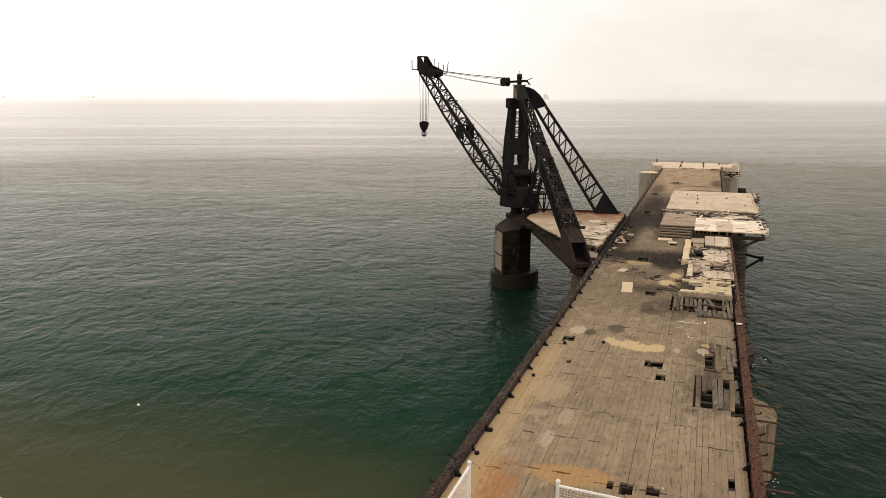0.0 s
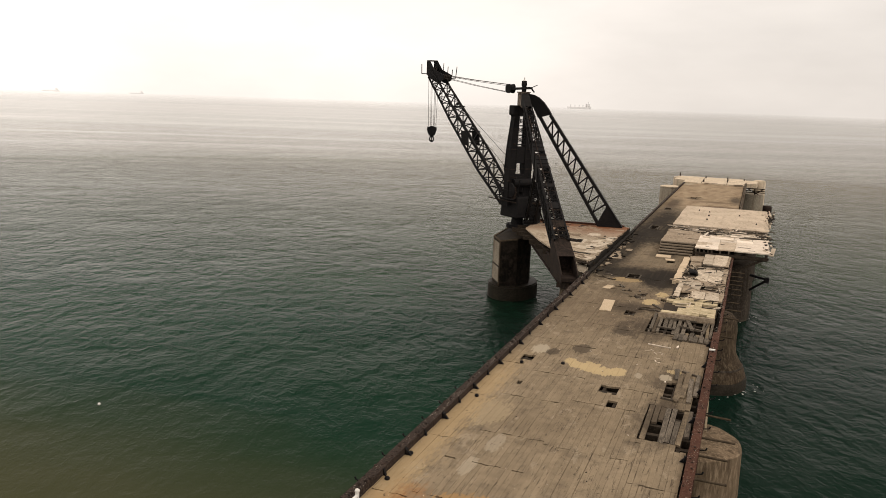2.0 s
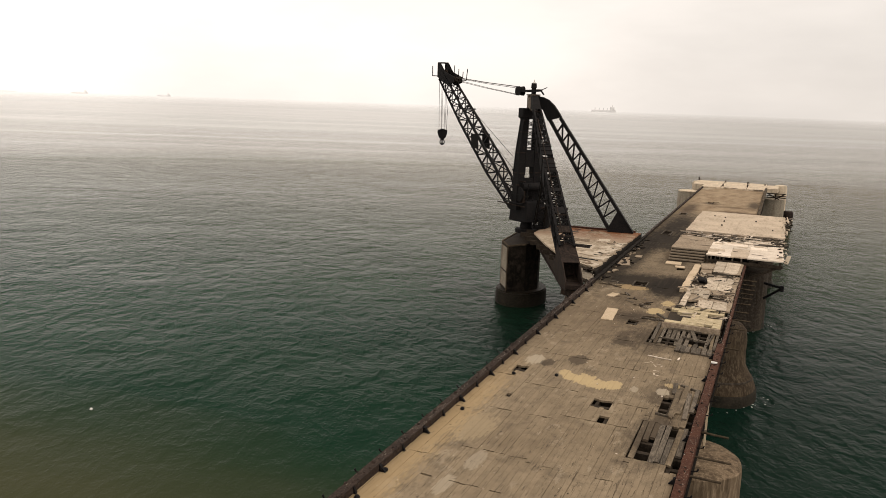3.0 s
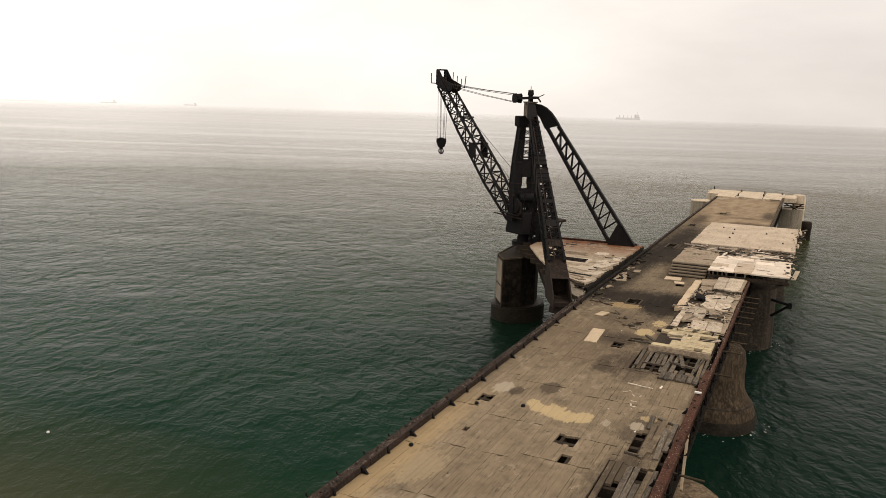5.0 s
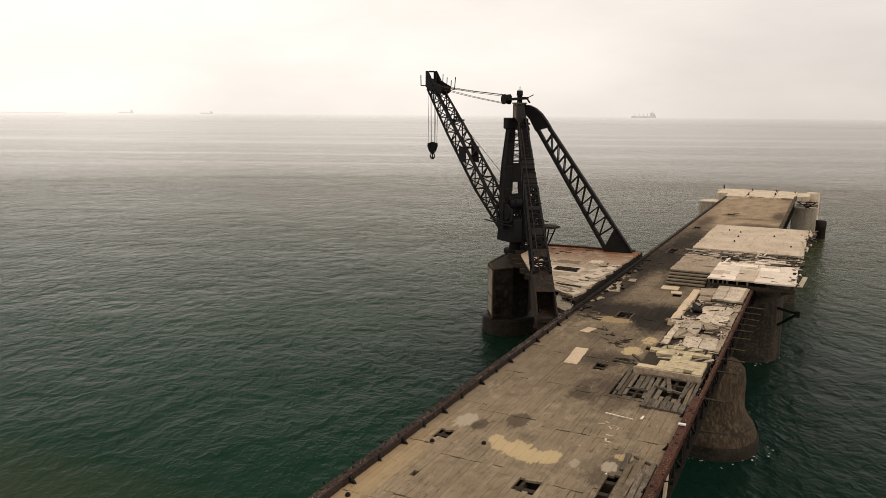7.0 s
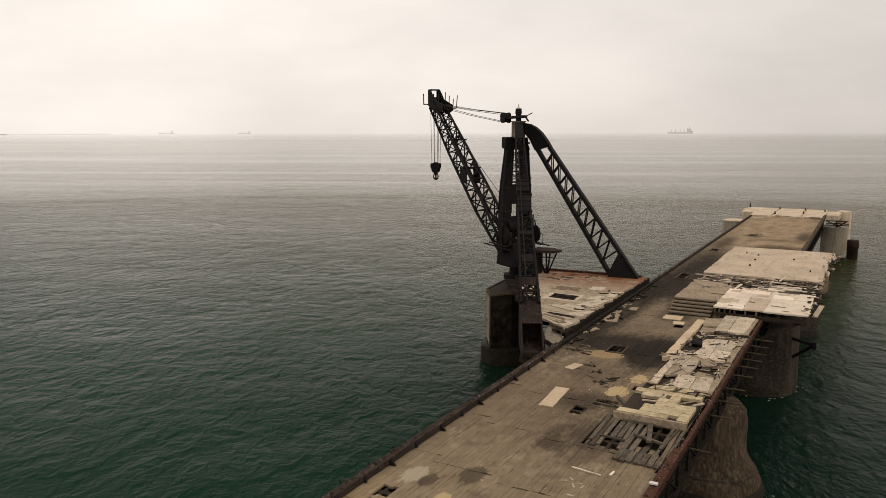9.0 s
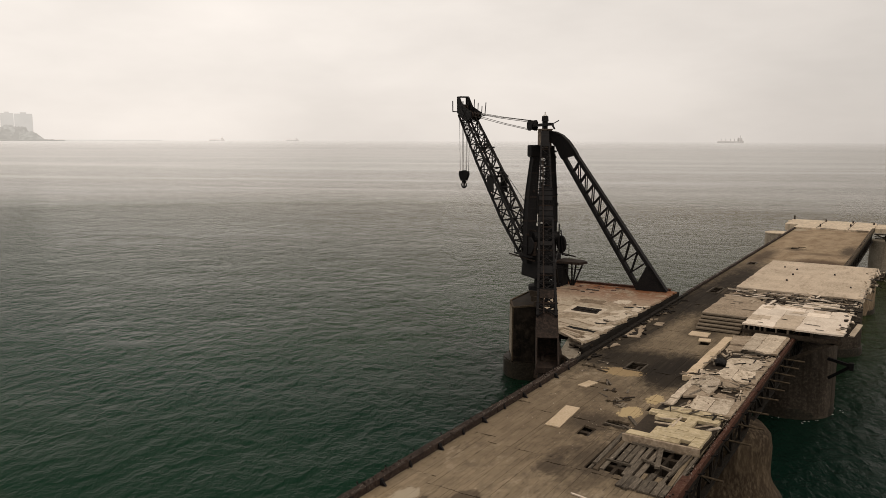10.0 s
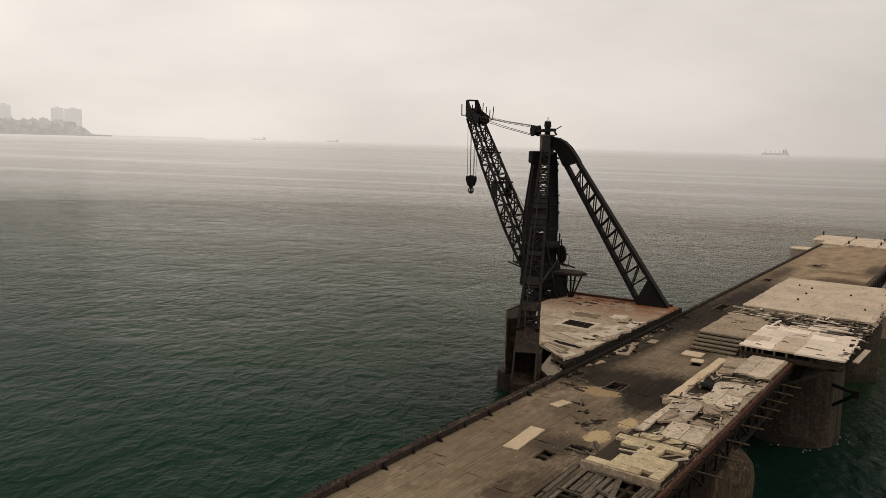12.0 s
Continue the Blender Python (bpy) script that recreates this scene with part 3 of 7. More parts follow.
def smooth_by_angle(me, limit=40):
    for poly in me.polygons:
        poly.use_smooth = True
    if hasattr(me, "set_sharp_from_angle"):
        me.set_sharp_from_angle(angle=radians(limit))


def mesh_from(name, bm, material, at):
    bmesh.ops.translate(bm, verts=bm.verts, vec=-Vector(at))
    bmesh.ops.recalc_face_normals(bm, faces=bm.faces)
    me = bpy.data.meshes.new(name)
    bm.to_mesh(me)
    bm.free()
    me.materials.append(material)
    return me


def middle(bm):
    lo = Vector([min(v.co[i] for v in bm.verts) for i in range(3)])
    hi = Vector([max(v.co[i] for v in bm.verts) for i in range(3)])
    return Vector(((lo.x + hi.x) / 2, (lo.y + hi.y) / 2, lo.z))


def solid(name, bm, material, label="", category="", group="", kind="", smooth=0):
    """A thing that is one mesh, its origin at the middle of its base."""
    at = middle(bm)
    ob = new(name, mesh_from(name, bm, material, at))
    if smooth:
        smooth_by_angle(ob.data, smooth)
    ob.location = at
    WHERE[ob.name] = at
    return tagged(ob, label, category, group, kind)


def base(name, at, label, category, group="", kind=""):
    """A thing made of parts: an Empty at its base."""
    ob = new(name)
    ob.location = at
    ob.empty_display_size = 0.3
    WHERE[ob.name] = Vector(at)
    return tagged(ob, label, category, group, kind)


def part(name, bm, material, parent, label="", smooth=0):
    """One mesh object under a thing or under a part."""
    at = middle(bm)
    ob = new(name, mesh_from(name, bm, material, at))
    if smooth:
        smooth_by_angle(ob.data, smooth)
    ob.parent = parent
    ob.location = at - WHERE[parent.name]
    WHERE[ob.name] = at
    return tagged(ob, label)


def piece(name, me, at, parent, turn=(0, 0, 0), scale=(1, 1, 1)):
    """One of many alike pieces on a shared mesh, at a place in the world."""
    ob = new(name, me)
    ob.parent = parent
    ob.location = Vector(at) - WHERE[parent.name]
    ob.rotation_euler = [radians(a) for a in turn]
    ob.scale = scale
    return ob

# ---- sea ----
bm = bmesh.new()
xs = [-4800, -1500, -400, -120, -40, 0, 40, 120, 400, 1500, 4800]
grid = [[bm.verts.new((x, y, SEA)) for x in xs] for y in xs]
for j in range(len(xs) - 1):
    for i in range(len(xs) - 1):
        bm.faces.new((grid[j][i], grid[j][i + 1], grid[j + 1][i + 1], grid[j + 1][i]))
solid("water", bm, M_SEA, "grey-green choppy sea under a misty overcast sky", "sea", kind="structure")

# ---- pier: beams under the deck ----
PX0, PX1, PY0, PY1 = -6.85, 2.85, -14.0, 147.0
bm = bmesh.new()
for k in range(5):
    x = -6.5 + k * 2.25
    box(bm, (x, (PY0 + PY1) / 2, 4.9), (0.34, PY1 - PY0, 0.7))
for k in range(13):
    box(bm, (-6.55 + k * 0.75, (PY0 + PY1) / 2, 5.42), (0.14, PY1 - PY0, 0.36))
y = PY0 + 0.4
while y < PY1:
    box(bm, ((PX0 + PX1) / 2, y, 5.32), (PX1 - PX0, 0.24, 0.54))
    y += 0.95
deck = solid("floor", bm, M_JOIST, "grey weathered timber pier deck with holes and cracked planks", "pier deck", kind="structure")

# lattice side girders under the kerbs; under-deck shade is put into their near-black colour
for gx in (2.98, -6.98):
    girder = base("trim", (gx, (PY0 + PY1) / 2, 3.9), "lattice girder under the pier edge, painted dark as in shade", "girder", "pier edge girders", "structure")
    bm = bmesh.new()
    box(bm, (gx, (PY0 + PY1) / 2, 4.05), (0.22, PY1 - PY0, 0.16))
    part("bottom_chord", bm, M_CHARSHADE, girder)
    bm = bmesh.new()
    box(bm, (gx, (PY0 + PY1) / 2, 5.35), (0.18, PY1 - PY0, 0.26))
    part("top_chord", bm, M_CHARSHADE, girder)
    bm = bmesh.new()
    y, k = PY0 + 0.5, 0
    while y < PY1 - 2:
        beam(bm, (gx, y, 4.1), (gx, y, 5.25), 0.12, 0.12, (0, 1, 0))
        a, b = (4.1, 5.25) if k % 2 else (5.25, 4.1)
        beam(bm, (gx, y, a), (gx, y + 1.9, b), 0.09, 0.09)
        y += 1.9
        k += 1
    part("lacing", bm, M_CHARSHADE, girder)

# ---- columns ----
COLS = "columns that carry the pier"


def column(cx, cy, profile, material, label, seg=30, wob=0.06, foot=None):
    c = base("pier_column", (cx, cy, SEA - 2), label, "column", COLS)
    bm = bmesh.new()
    lathe(bm, cx, cy, profile, seg, wob)
    part("shaft", bm, material, c, smooth=50)
    if foot:
        bm = bmesh.new()
        lathe(bm, cx, cy, foot, seg, wob)
        part("tide_band", bm, M_WETCONC, c, "dark weedy band at the waterline", smooth=50)
    return c


def tide(r):
    return [(r * 1.03, SEA - 2), (r * 1.035, SEA + 0.5), (r * 1.01, SEA + 0.75)]


STAINED = "rust-stained concrete pier column standing in the sea"
column(2.6, 40.4, [(2.24, SEA - 2), (2.26, 0.5), (2.32, 2.6), (2.3, 2.9), (2.1, 3.0), (1.0, 3.06)], M_TANCONC, "stubby pale concrete column with worn rounded top", foot=tide(2.3))
column(2.3, 61.2, [(2.78, SEA - 2), (2.72, -0.3), (2.52, 0.25), (2.15, 0.85), (1.92, 1.3), (1.84, 2.0), (1.8, 3.0), (1.7, 3.7), (1.4, 4.05), (0.8, 4.15)], M_BROWNCONC, "bell-footed eroded concrete column in the sea", wob=0.06, foot=tide(2.78))
bm = bmesh.new()
lathe(bm, 2.3, 61.2, [(2.43, 0.30), (2.50, 0.33), (2.46, 0.42), (2.36, 0.45)], 30, 0.06)
solid("cast_ring", bm, M_DIMCONC, "raised casting ring round the bell-footed column", "ring", smooth=50)
column(1.95, 81.8, [(3.15, SEA - 2), (3.1, 3.6), (3.0, 4.15), (2.4, 4.3)], M_DIMCONC, STAINED, foot=tide(3.1))
column(2.4, 101.0, [(3.05, SEA - 2), (3.0, 3.6), (2.9, 4.2), (2.3, 4.3)], M_DIMCONC, STAINED, foot=tide(3.0))
column(2.6, 121.0, [(2.7, SEA - 2), (2.65, 3.3), (2.5, 3.6), (2.0, 3.65)], M_TANCONC, STAINED, foot=tide(2.65))
for cx, cy in ((-6.3, 24.0), (-6.3, 43.4), (-7.4, 62.0), (-6.3, 81.8), (-6.3, 101.0), (-6.3, 121.0)):
    column(cx, cy, [(1.9, SEA - 2), (1.75, 3.4), (1.6, 4.4), (1.0, 4.5)], M_PIERCONC, STAINED, foot=tide(1.85))
column(2.75, 24.0, [(2.3, SEA - 2), (2.28, 2.0), (2.2, 2.55), (1.7, 2.8), (0.9, 2.85)], M_PIERCONC, STAINED, foot=tide(2.3))
WHITE_COL = "guano-whitened round concrete column at the pier head"
column(-8.85, 141.6, [(1.75, SEA - 2), (1.75, 4.7), (1.62, 5.1), (1.2, 5.12)], M_CONC, WHITE_COL, foot=tide(1.75))
bm = bmesh.new()
lathe(bm, -8.85, 141.6, [(1.72, 5.04), (1.74, 5.2), (1.5, 5.26), (1.3, 5.18)], 30, 0.06)
solid("column_rim", bm, M_GUANO, "guano-white rim round the column top", "rim", smooth=50)
column(4.35, 149.6, [(1.85, SEA - 2), (1.8, 3.6), (1.72, 4.1), (1.2, 4.2)], M_CONC, WHITE_COL, foot=tide(1.85))
column(5.3, 156.4, [(1.05, SEA - 2), (1.05, 5.4), (0.95, 5.85), (0.6, 5.92)], M_GUANO, WHITE_COL, foot=tide(1.05))
column(-8.6, 156.6, [(1.3, SEA - 2), (1.3, 5.2), (1.2, 5.6), (0.8, 5.65)], M_GUANO, WHITE_COL, foot=tide(1.7))
column(6.9, 153.0, [(0.8, SEA - 2), (0.8, 0.4), (0.86, 0.5), (0.86, 1.5), (0.7, 1.75)], M_IRONRUST, "short rusty mooring pile beside the pier head", seg=14, wob=0.02)

frame_e = base("brace_frame", (4.4, 147.6, 4.1), "rusty steel brace frame over the column top", "steel frame")
for p, q in (((3.2, 146.9, 5.2), (6.2, 146.9, 5.2)), ((3.2, 147.6, 4.75), (6.3, 147.6, 4.75)), ((3.3, 146.9, 5.2), (5.2, 147.9, 4.15)), ((6.0, 146.9, 5.2), (4.6, 148.0, 4.15)), ((4.6, 146.9, 5.2), (4.6, 148.0, 4.15)), ((3.2, 148.4, 4.4), (6.3, 148.4, 4.4))):
    bm = bmesh.new()
    beam(bm, p, q, 0.14, 0.14)
    part("bar", bm, M_IRONRUST, frame_e)

# ---- pier head ----
head = base("pier_head", (-1.5, 152.6, 4.8), "pale guano-covered concrete slab at the end of the pier", "slab", kind="structure")
bm = bmesh.new()
prism(bm, ragged(-8.9, 147.3, 3.0, 155.6, 0.12, 1.5), 5.0, 5.95)
part("slab", bm, M_GUANO, head)
for x in (-4.05, 0.05):
    bm = bmesh.new()
    box(bm, (x, 149.4, 5.96), (0.09, 12.2, 0.012), wob=0.02)
    part("joint", bm, M_JOIST, head, "dark joint between the slabs")
for x, y, k in ((-2.4, 143.4, 2.2), (1.9, 143.3, 1.6)):
    bm = bmesh.new()
    prism(bm, ragged(x - k / 2, y - 0.3, x + k / 2, y + 0.35, 0.15, 0.4), 5.93, 5.965)
    part("broken_edge", bm, M_OLDWOOD, head, "broken dark front edge")
bm = bmesh.new()
prism(bm, ragged(-7.0, 143.2, 2.95, 147.5, 0.10, 0.6), DECK + 0.012, 5.952)
part("front_slab", bm, M_GUANO, head)
bm = bmesh.new()
prism(bm, ragged(3.08, 149.2, 4.9, 155.6, 0.12, 1.2), 5.1, 5.8)
part("side_slab", bm, M_GUANO, head)
bm = bmesh.new()
for x, yy, k in ((-8.6, 155.0, 1.6), (-3.8, 145.8, 1.0), (-3.9, 153.7, 1.0), (0.0, 148.0, 1.0), (-0.15, 153.5, 1.0), (2.7, 153.0, 0.7)):
    tube(bm, (x, yy, 5.9), (x, yy, 5.95 + 0.4 * k), 0.13, 8, 0.10)
part("stump", bm, M_IRONRUST, head, "short iron stumps")

# ---- crane platform ----
TZ = 6.3
plat = base("crane_platform", (-11.5, 76.0, 4.4), "triangular rust-stained concrete platform beside the pier carrying the crane", "platform")
random.seed(8)
bm = bmesh.new()
corners = [(-16.25, 76.9), (-13.45, 71.4), (-10.4, 66.1), (-9.0, 65.1), (-7.4, 63.8), (-7.22, 66.0), (-7.4, 66.4), (-7.2, 67.3), (-7.25, 69.0), (-7.6, 69.4), (-7.25, 70.1), (-7.15, 70.9), (-7.4, 72.3), (-7.2, 73.3), (-7.15, 76.4),
           (-7.4, 76.9), (-7.25, 77.6), (-7.15, 77.8), (-7.15, 83.1), (-12.0, 82.9), (-16.6, 82.4)]
outline = []
for (ax, ay), (bx, by) in zip(corners, corners[1:] + corners[:1]):
    n = max(1, int(math.hypot(bx - ax, by - ay) / 0.3))
    rough = 0.05 if max(ax, bx) > -8.5 else 0.012
    outline += [(ax + (bx - ax) * i / n + random.gauss(0, rough), ay + (by - ay) * i / n + random.gauss(0, rough)) for i in range(n)]
prism(bm, outline, TZ - 0.13, TZ)
part("top_slab", bm, M_TRITOP, plat)
for k in range(9):
    bm = bmesh.new()
    y = 66.5 + k * 1.95
    beam(bm, (-7.9, y, 5.8), (max(-18.0, -10.9 - (y - 66.2) * 0.6), y + 0.1, 5.8), 0.22, 0.4)
    part("joist", bm, M_JOIST, plat)
bm = bmesh.new()
prism(bm, [(-16.9, 80.4), (-8.75, 61.1), (-7.95, 61.4), (-8.2, 62.6), (-9.3, 64.6), (-15.7, 80.4)], 4.6, [6.15, 5.6, 5.6, 5.9, 6.15, 6.15])
girder = part("girder", bm, M_GIRDER, plat, "deep rust-streaked girder")
for z0, z1, w in ((6.12, 5.64, 0.16), (4.66, 4.66, 0.2)):
    bm = bmesh.new()
    beam(bm, (-16.92, 80.3, z0), (-8.8, 61.1, z1), w, 0.1)
    part("flange", bm, M_IRONRUST, girder)
bm = bmesh.new()
beam(bm, (-17.0, 82.6, 5.35), (-7.4, 83.3, 5.35), 0.5, 0.9)
part("girder", bm, M_IRONRUST, plat)
bm = bmesh.new()
beam(bm, (-17.0, 82.45, TZ + 0.08), (-7.6, 83.15, TZ + 0.08), 0.3, 0.16)
part("edge_curb", bm, M_RUSTRED, plat)
bm = bmesh.new()
prism(bm, [(-8.5, 62.9), (-7.2, 61.8), (-7.2, 64.4), (-8.9, 65.2)], 5.4, [5.75, 5.7, 6.1, 6.12])
part("ramp_slab", bm, M_CONC, plat)
def patchwork(name, pts, z0, z1, material, label="", jag=0.06):
    """A thin ragged-edged layer on the platform, over a plan outline."""
    ring = []
    for (ax, ay), (bx, by) in zip(pts, pts[1:] + pts[:1]):
        n = max(2, int(math.hypot(bx - ax, by - ay) / 0.25))
        ring += [(ax + (bx - ax) * i / n + random.gauss(0, jag), ay + (by - ay) * i / n + random.gauss(0, jag)) for i in range(n)]
    bm = bmesh.new()
    prism(bm, ring, TZ + z0, TZ + z1)
    return part(name, bm, material, plat, label)


patchwork("pale_surround", [(-12.0, 71.3), (-9.35, 71.35), (-9.45, 73.9), (-12.15, 73.5)], 0.004, 0.012, M_PLASTER, "pale cement round the hatch", 0.07)
# no real opening: a dark sheet on the slab paints its shade
hatch = patchwork("hatch", [(-11.55, 72.0), (-9.65, 71.85), (-9.72, 73.05), (-11.68, 73.15)], 0.012, 0.017, M_VOID, "flat dark sheet for an open hatch, with rusted bars", 0.02)
for k in range(5):
    bm = bmesh.new()
    x = -11.55 + k * 0.46
    beam(bm, (x, 72.0, TZ + 0.035), (x - 0.08, 73.1, TZ + 0.035), 0.06, 0.03)
    part("bar", bm, M_IRONRUST, hatch)
for p, q in (((-11.6, 71.95), (-9.6, 71.8)), ((-11.7, 73.2), (-9.7, 73.1)), ((-11.65, 72.55), (-9.68, 72.45))):
    bm = bmesh.new()
    beam(bm, (*p, TZ + 0.04), (*q, TZ + 0.04), 0.07, 0.05)
    part("bar", bm, M_IRONRUST, hatch)
patchwork("worn_patch", [(-12.6, 75.0), (-10.35, 75.0), (-10.6, 76.3), (-12.5, 76.25)], 0.004, 0.010, M_BROWNPATCH, "brown worn patch", 0.1)
patchwork("plaster_patch", [(-9.9, 76.2), (-8.75, 75.9), (-8.85, 77.4), (-9.85, 77.5)], 0.004, 0.014, M_PLASTER, "flaking pale plaster patch", 0.12)
patchwork("plaster_patch", [(-8.9, 70.2), (-7.65, 70.5), (-7.5, 71.5), (-8.6, 71.6)], 0.004, 0.014, M_PLASTER, "flaking pale plaster patch", 0.12)
patchwork("plaster_patch", [(-8.9, 72.6), (-8.2, 72.9), (-7.9, 74.3), (-8.6, 74.0)], 0.004, 0.014, M_PLASTER, "flaking pale plaster patch", 0.1)
patchwork("plaster_patch", [(-9.8, 69.6), (-8.3, 69.3), (-8.2, 70.0), (-9.6, 70.4)], 0.004, 0.014, M_PLASTER, "flaking pale plaster patch", 0.1)
for pts in ([(-11.3, 68.3), (-9.25, 67.6), (-9.4, 68.6), (-11.1, 69.1)], [(-10.5, 69.25), (-7.95, 68.15), (-8.0, 68.8), (-10.3, 69.75)], [(-13.4, 73.4), (-12.2, 73.1), (-12.3, 74.4), (-13.6, 74.6)]):
    patchwork("pale_board", pts, 0.005, 0.05, M_PALESTRIP, "pale flat board on the slab", 0.025)
# dark sheets laid on the slab paint the shade of slots and breaks
patchwork("slot", [(-9.95, 67.1), (-7.75, 66.55), (-7.7, 67.0), (-9.9, 67.5)], 0.004, 0.009, M_VOID, "flat dark sheet for a slot between boards", 0.04)
patchwork("slot", [(-8.9, 69.0), (-7.9, 69.15), (-8.0, 69.45), (-8.8, 69.3)], 0.006, 0.010, M_VOID, "flat dark sheet for a slot between boards", 0.05)
patchwork("slot", [(-8.7, 74.9), (-8.0, 75.1), (-8.1, 75.4), (-8.7, 75.2)], 0.006, 0.010, M_VOID, "flat dark sheet for a break in the slab", 0.05)
# boards fanned over the narrow southern tip
for k in range(11):
    f = k / 10
    p, q = Vector((-10.5 + 0.5 * f, 66.9 - 0.9 * f, 0)), Vector((-7.9 + 0.3 * f, 66.35 - 2.1 * f, 0))
    d = q - p
    bm = bmesh.new()
    box(bm, (0, 0, 0), (d.length * random.uniform(0.6, 0.98), random.uniform(0.16, 0.30), 0.03), wob=0.01)
    m = (p + q) / 2 + Vector((random.uniform(-0.2, 0.1), random.uniform(-0.08, 0.08), 0))
    bmesh.ops.transform(bm, matrix=pose(m.x, m.y, TZ + 0.02 + 0.012 * (k % 3), 0, random.uniform(-0.4, 0.4), math.degrees(math.atan2(d.y, d.x)) + random.gauss(0, 3)), verts=bm.verts)
    part("loose_board", bm, (M_PALESTRIP, M_TRITOP, M_BROWNPATCH, M_TRITOP, M_BROWNPATCH)[k % 5], plat)
for pts in ([(-8.6, 65.0), (-7.5, 64.2), (-7.35, 65.5), (-8.3, 65.9)], [(-8.8, 67.4), (-7.4, 67.2), (-7.3, 68.9), (-8.3, 68.2)], [(-8.5, 71.8), (-7.4, 71.4), (-7.25, 73.2), (-8.1, 72.9)], [(-8.0, 74.4), (-7.3, 74.0), (-7.2, 76.3), (-7.9, 76.0)]):
    patchwork("plaster_patch", pts, 0.016, 0.03, M_PLASTER, "flaking pale plaster patch", 0.13)
for i in range(16):
    bm = bmesh.new()
    y = random.uniform(68.0, 77.5)
    x = random.uniform(-9.2, -7.6)
    prism(bm, ragged(x, y, x + random.uniform(0.1, 0.5), y + random.uniform(0.1, 0.4), 0.06, 0.12), TZ + 0.015, TZ + 0.03 + 0.002 * i)
    part("flake", bm, M_JOIST if i % 2 else M_PLASTER, plat)
for i in range(9):
    bm = bmesh.new()
    x, y = random.uniform(-15.3, -11.4), random.uniform(78.8, 81.8)
    prism(bm, ragged(x, y, x + random.uniform(0.3, 1.2), y + random.uniform(0.15, 0.5), 0.14, 0.2), TZ + 0.003, TZ + 0.012 + 0.002 * i)
    part("rust_scab", bm, M_RUSTRED if i % 2 else M_RUST, plat, "flat scab of red rust")
# added dark filler that hides the sea in the gap beside the kerb
bm = bmesh.new()
for k in range(13):
    y = 63.2 + k * 1.6
    box(bm, (-7.22, y + 0.79, 5.62), (0.22, 1.58, 1.05), wob=0.02)
part("gap_filler", bm, M_CHARSHADE, plat, "near-black filler added between platform and kerb")
# charred rubble in the gap between platform and kerb
for i in range(20):
    bm = bmesh.new()
    box(bm, (0, 0, 0), (random.uniform(0.1, 0.4), random.uniform(0.3, 1.0), random.uniform(0.05, 0.16)), wob=0.04)
    y = random.uniform(63.5, 69.6)
    bmesh.ops.transform(bm, matrix=pose(-7.55 + random.uniform(-0.4, 0.15), y, 6.06 + random.uniform(-0.04, 0.1), random.uniform(-12, 12), random.uniform(-14, 14), random.gauss(10, 40)), verts=bm.verts)
    part("charred_timber", bm, M_JOIST if i % 3 else M_OLDWOOD, plat)

cap = base("crane_pier", (-17.4, 78.6, SEA - 2), "tall six-sided concrete pier with pale corner panel under the crane", "column", COLS)
hexa = [(-19.95, 78.5), (-18.6, 76.3), (-17.05, 77.3), (-16.3, 79.2), (-17.0, 82.2), (-19.6, 83.2)]
TOPS = (4.9, 4.85, 5.0, 5.3, 5.5, 5.3)
bm = bmesh.new()
prism(bm, hexa, SEA - 2, list(TOPS))
part("shaft", bm, M_DARKPIER, cap)
bm = bmesh.new()
ctr = Vector((-18.05, 79.5))
oval = [(ctr.x + 2.5 * math.cos(2 * math.pi * i / 22), ctr.y + 3.35 * math.sin(2 * math.pi * i / 22)) for i in range(22)]
prism(bm, oval, SEA - 2, 0.25)
bmesh.ops.bevel(bm, geom=[e for e in bm.edges if all(v.co.z > 0 for v in e.verts)], offset=0.12, segments=2, affect="EDGES")
part("plinth", bm, M_WETCONC, cap, "dark weedy plinth at the waterline", smooth=45)
bm = bmesh.new()
p, q = Vector(hexa[0]), Vector(hexa[1])
d = q - p
out = Vector((-abs(d.y), -abs(d.x))).normalized() * 0.03
pts = [p + d * 0.08 + out, p + d * 0.92 + out]
for z0, z1 in ((2.3, 4.6), (0.6, 2.1)):
    for e in pts:
        beam(bm, (e.x, e.y, z0), (e.x, e.y, z1), 0.1, 0.1, (0, 1, 0))
    plate(bm, [(pts[0].x, pts[0].y, z0), (pts[1].x, pts[1].y, z0), (pts[1].x, pts[1].y, z1), (pts[0].x, pts[0].y, z1)], 0.06)
# lighter strips paint the light caught on the pier's edges
rim = bmesh.new()
for i, j in ((0, 1), (1, 2), (5, 0)):
    zi, zj = TOPS[i], TOPS[j]
    beam(rim, (*hexa[i], zi), (*hexa[j], zj), 0.14, 0.14)
beam(rim, (hexa[0][0], hexa[0][1], 0.3), (hexa[0][0], hexa[0][1], 4.85), 0.12, 0.12, (0, 1, 0))
beam(rim, (hexa[1][0], hexa[1][1], 0.3), (hexa[1][0], hexa[1][1], 4.8), 0.1, 0.1, (0, 1, 0))
part("rim", rim, M_PIERCONC, cap, "pale concrete edge strip, lightened as if lit")
part("pale_panel", bm, M_CONC, cap, "pale cement patch on the seaward face")

# ---- derrick crane ----
MX, MY = -18.4, 81.3
crane = base("derrick_crane", (MX, MY, TZ), "old black rusted stiff-leg derrick crane with lattice boom on concrete platform", "crane")
BD = Vector((-0.80, 0.60, 0)).normalized()
BS = Vector((0.60, 0.80, 0)).normalized()
AX = Vector((MX, MY, 0))


def on(along, side, z):
    """A point of the slewing part: metres along the boom's bearing, to its side, and height."""
    return AX + BD * along + BS * side + Vector((0, 0, z))


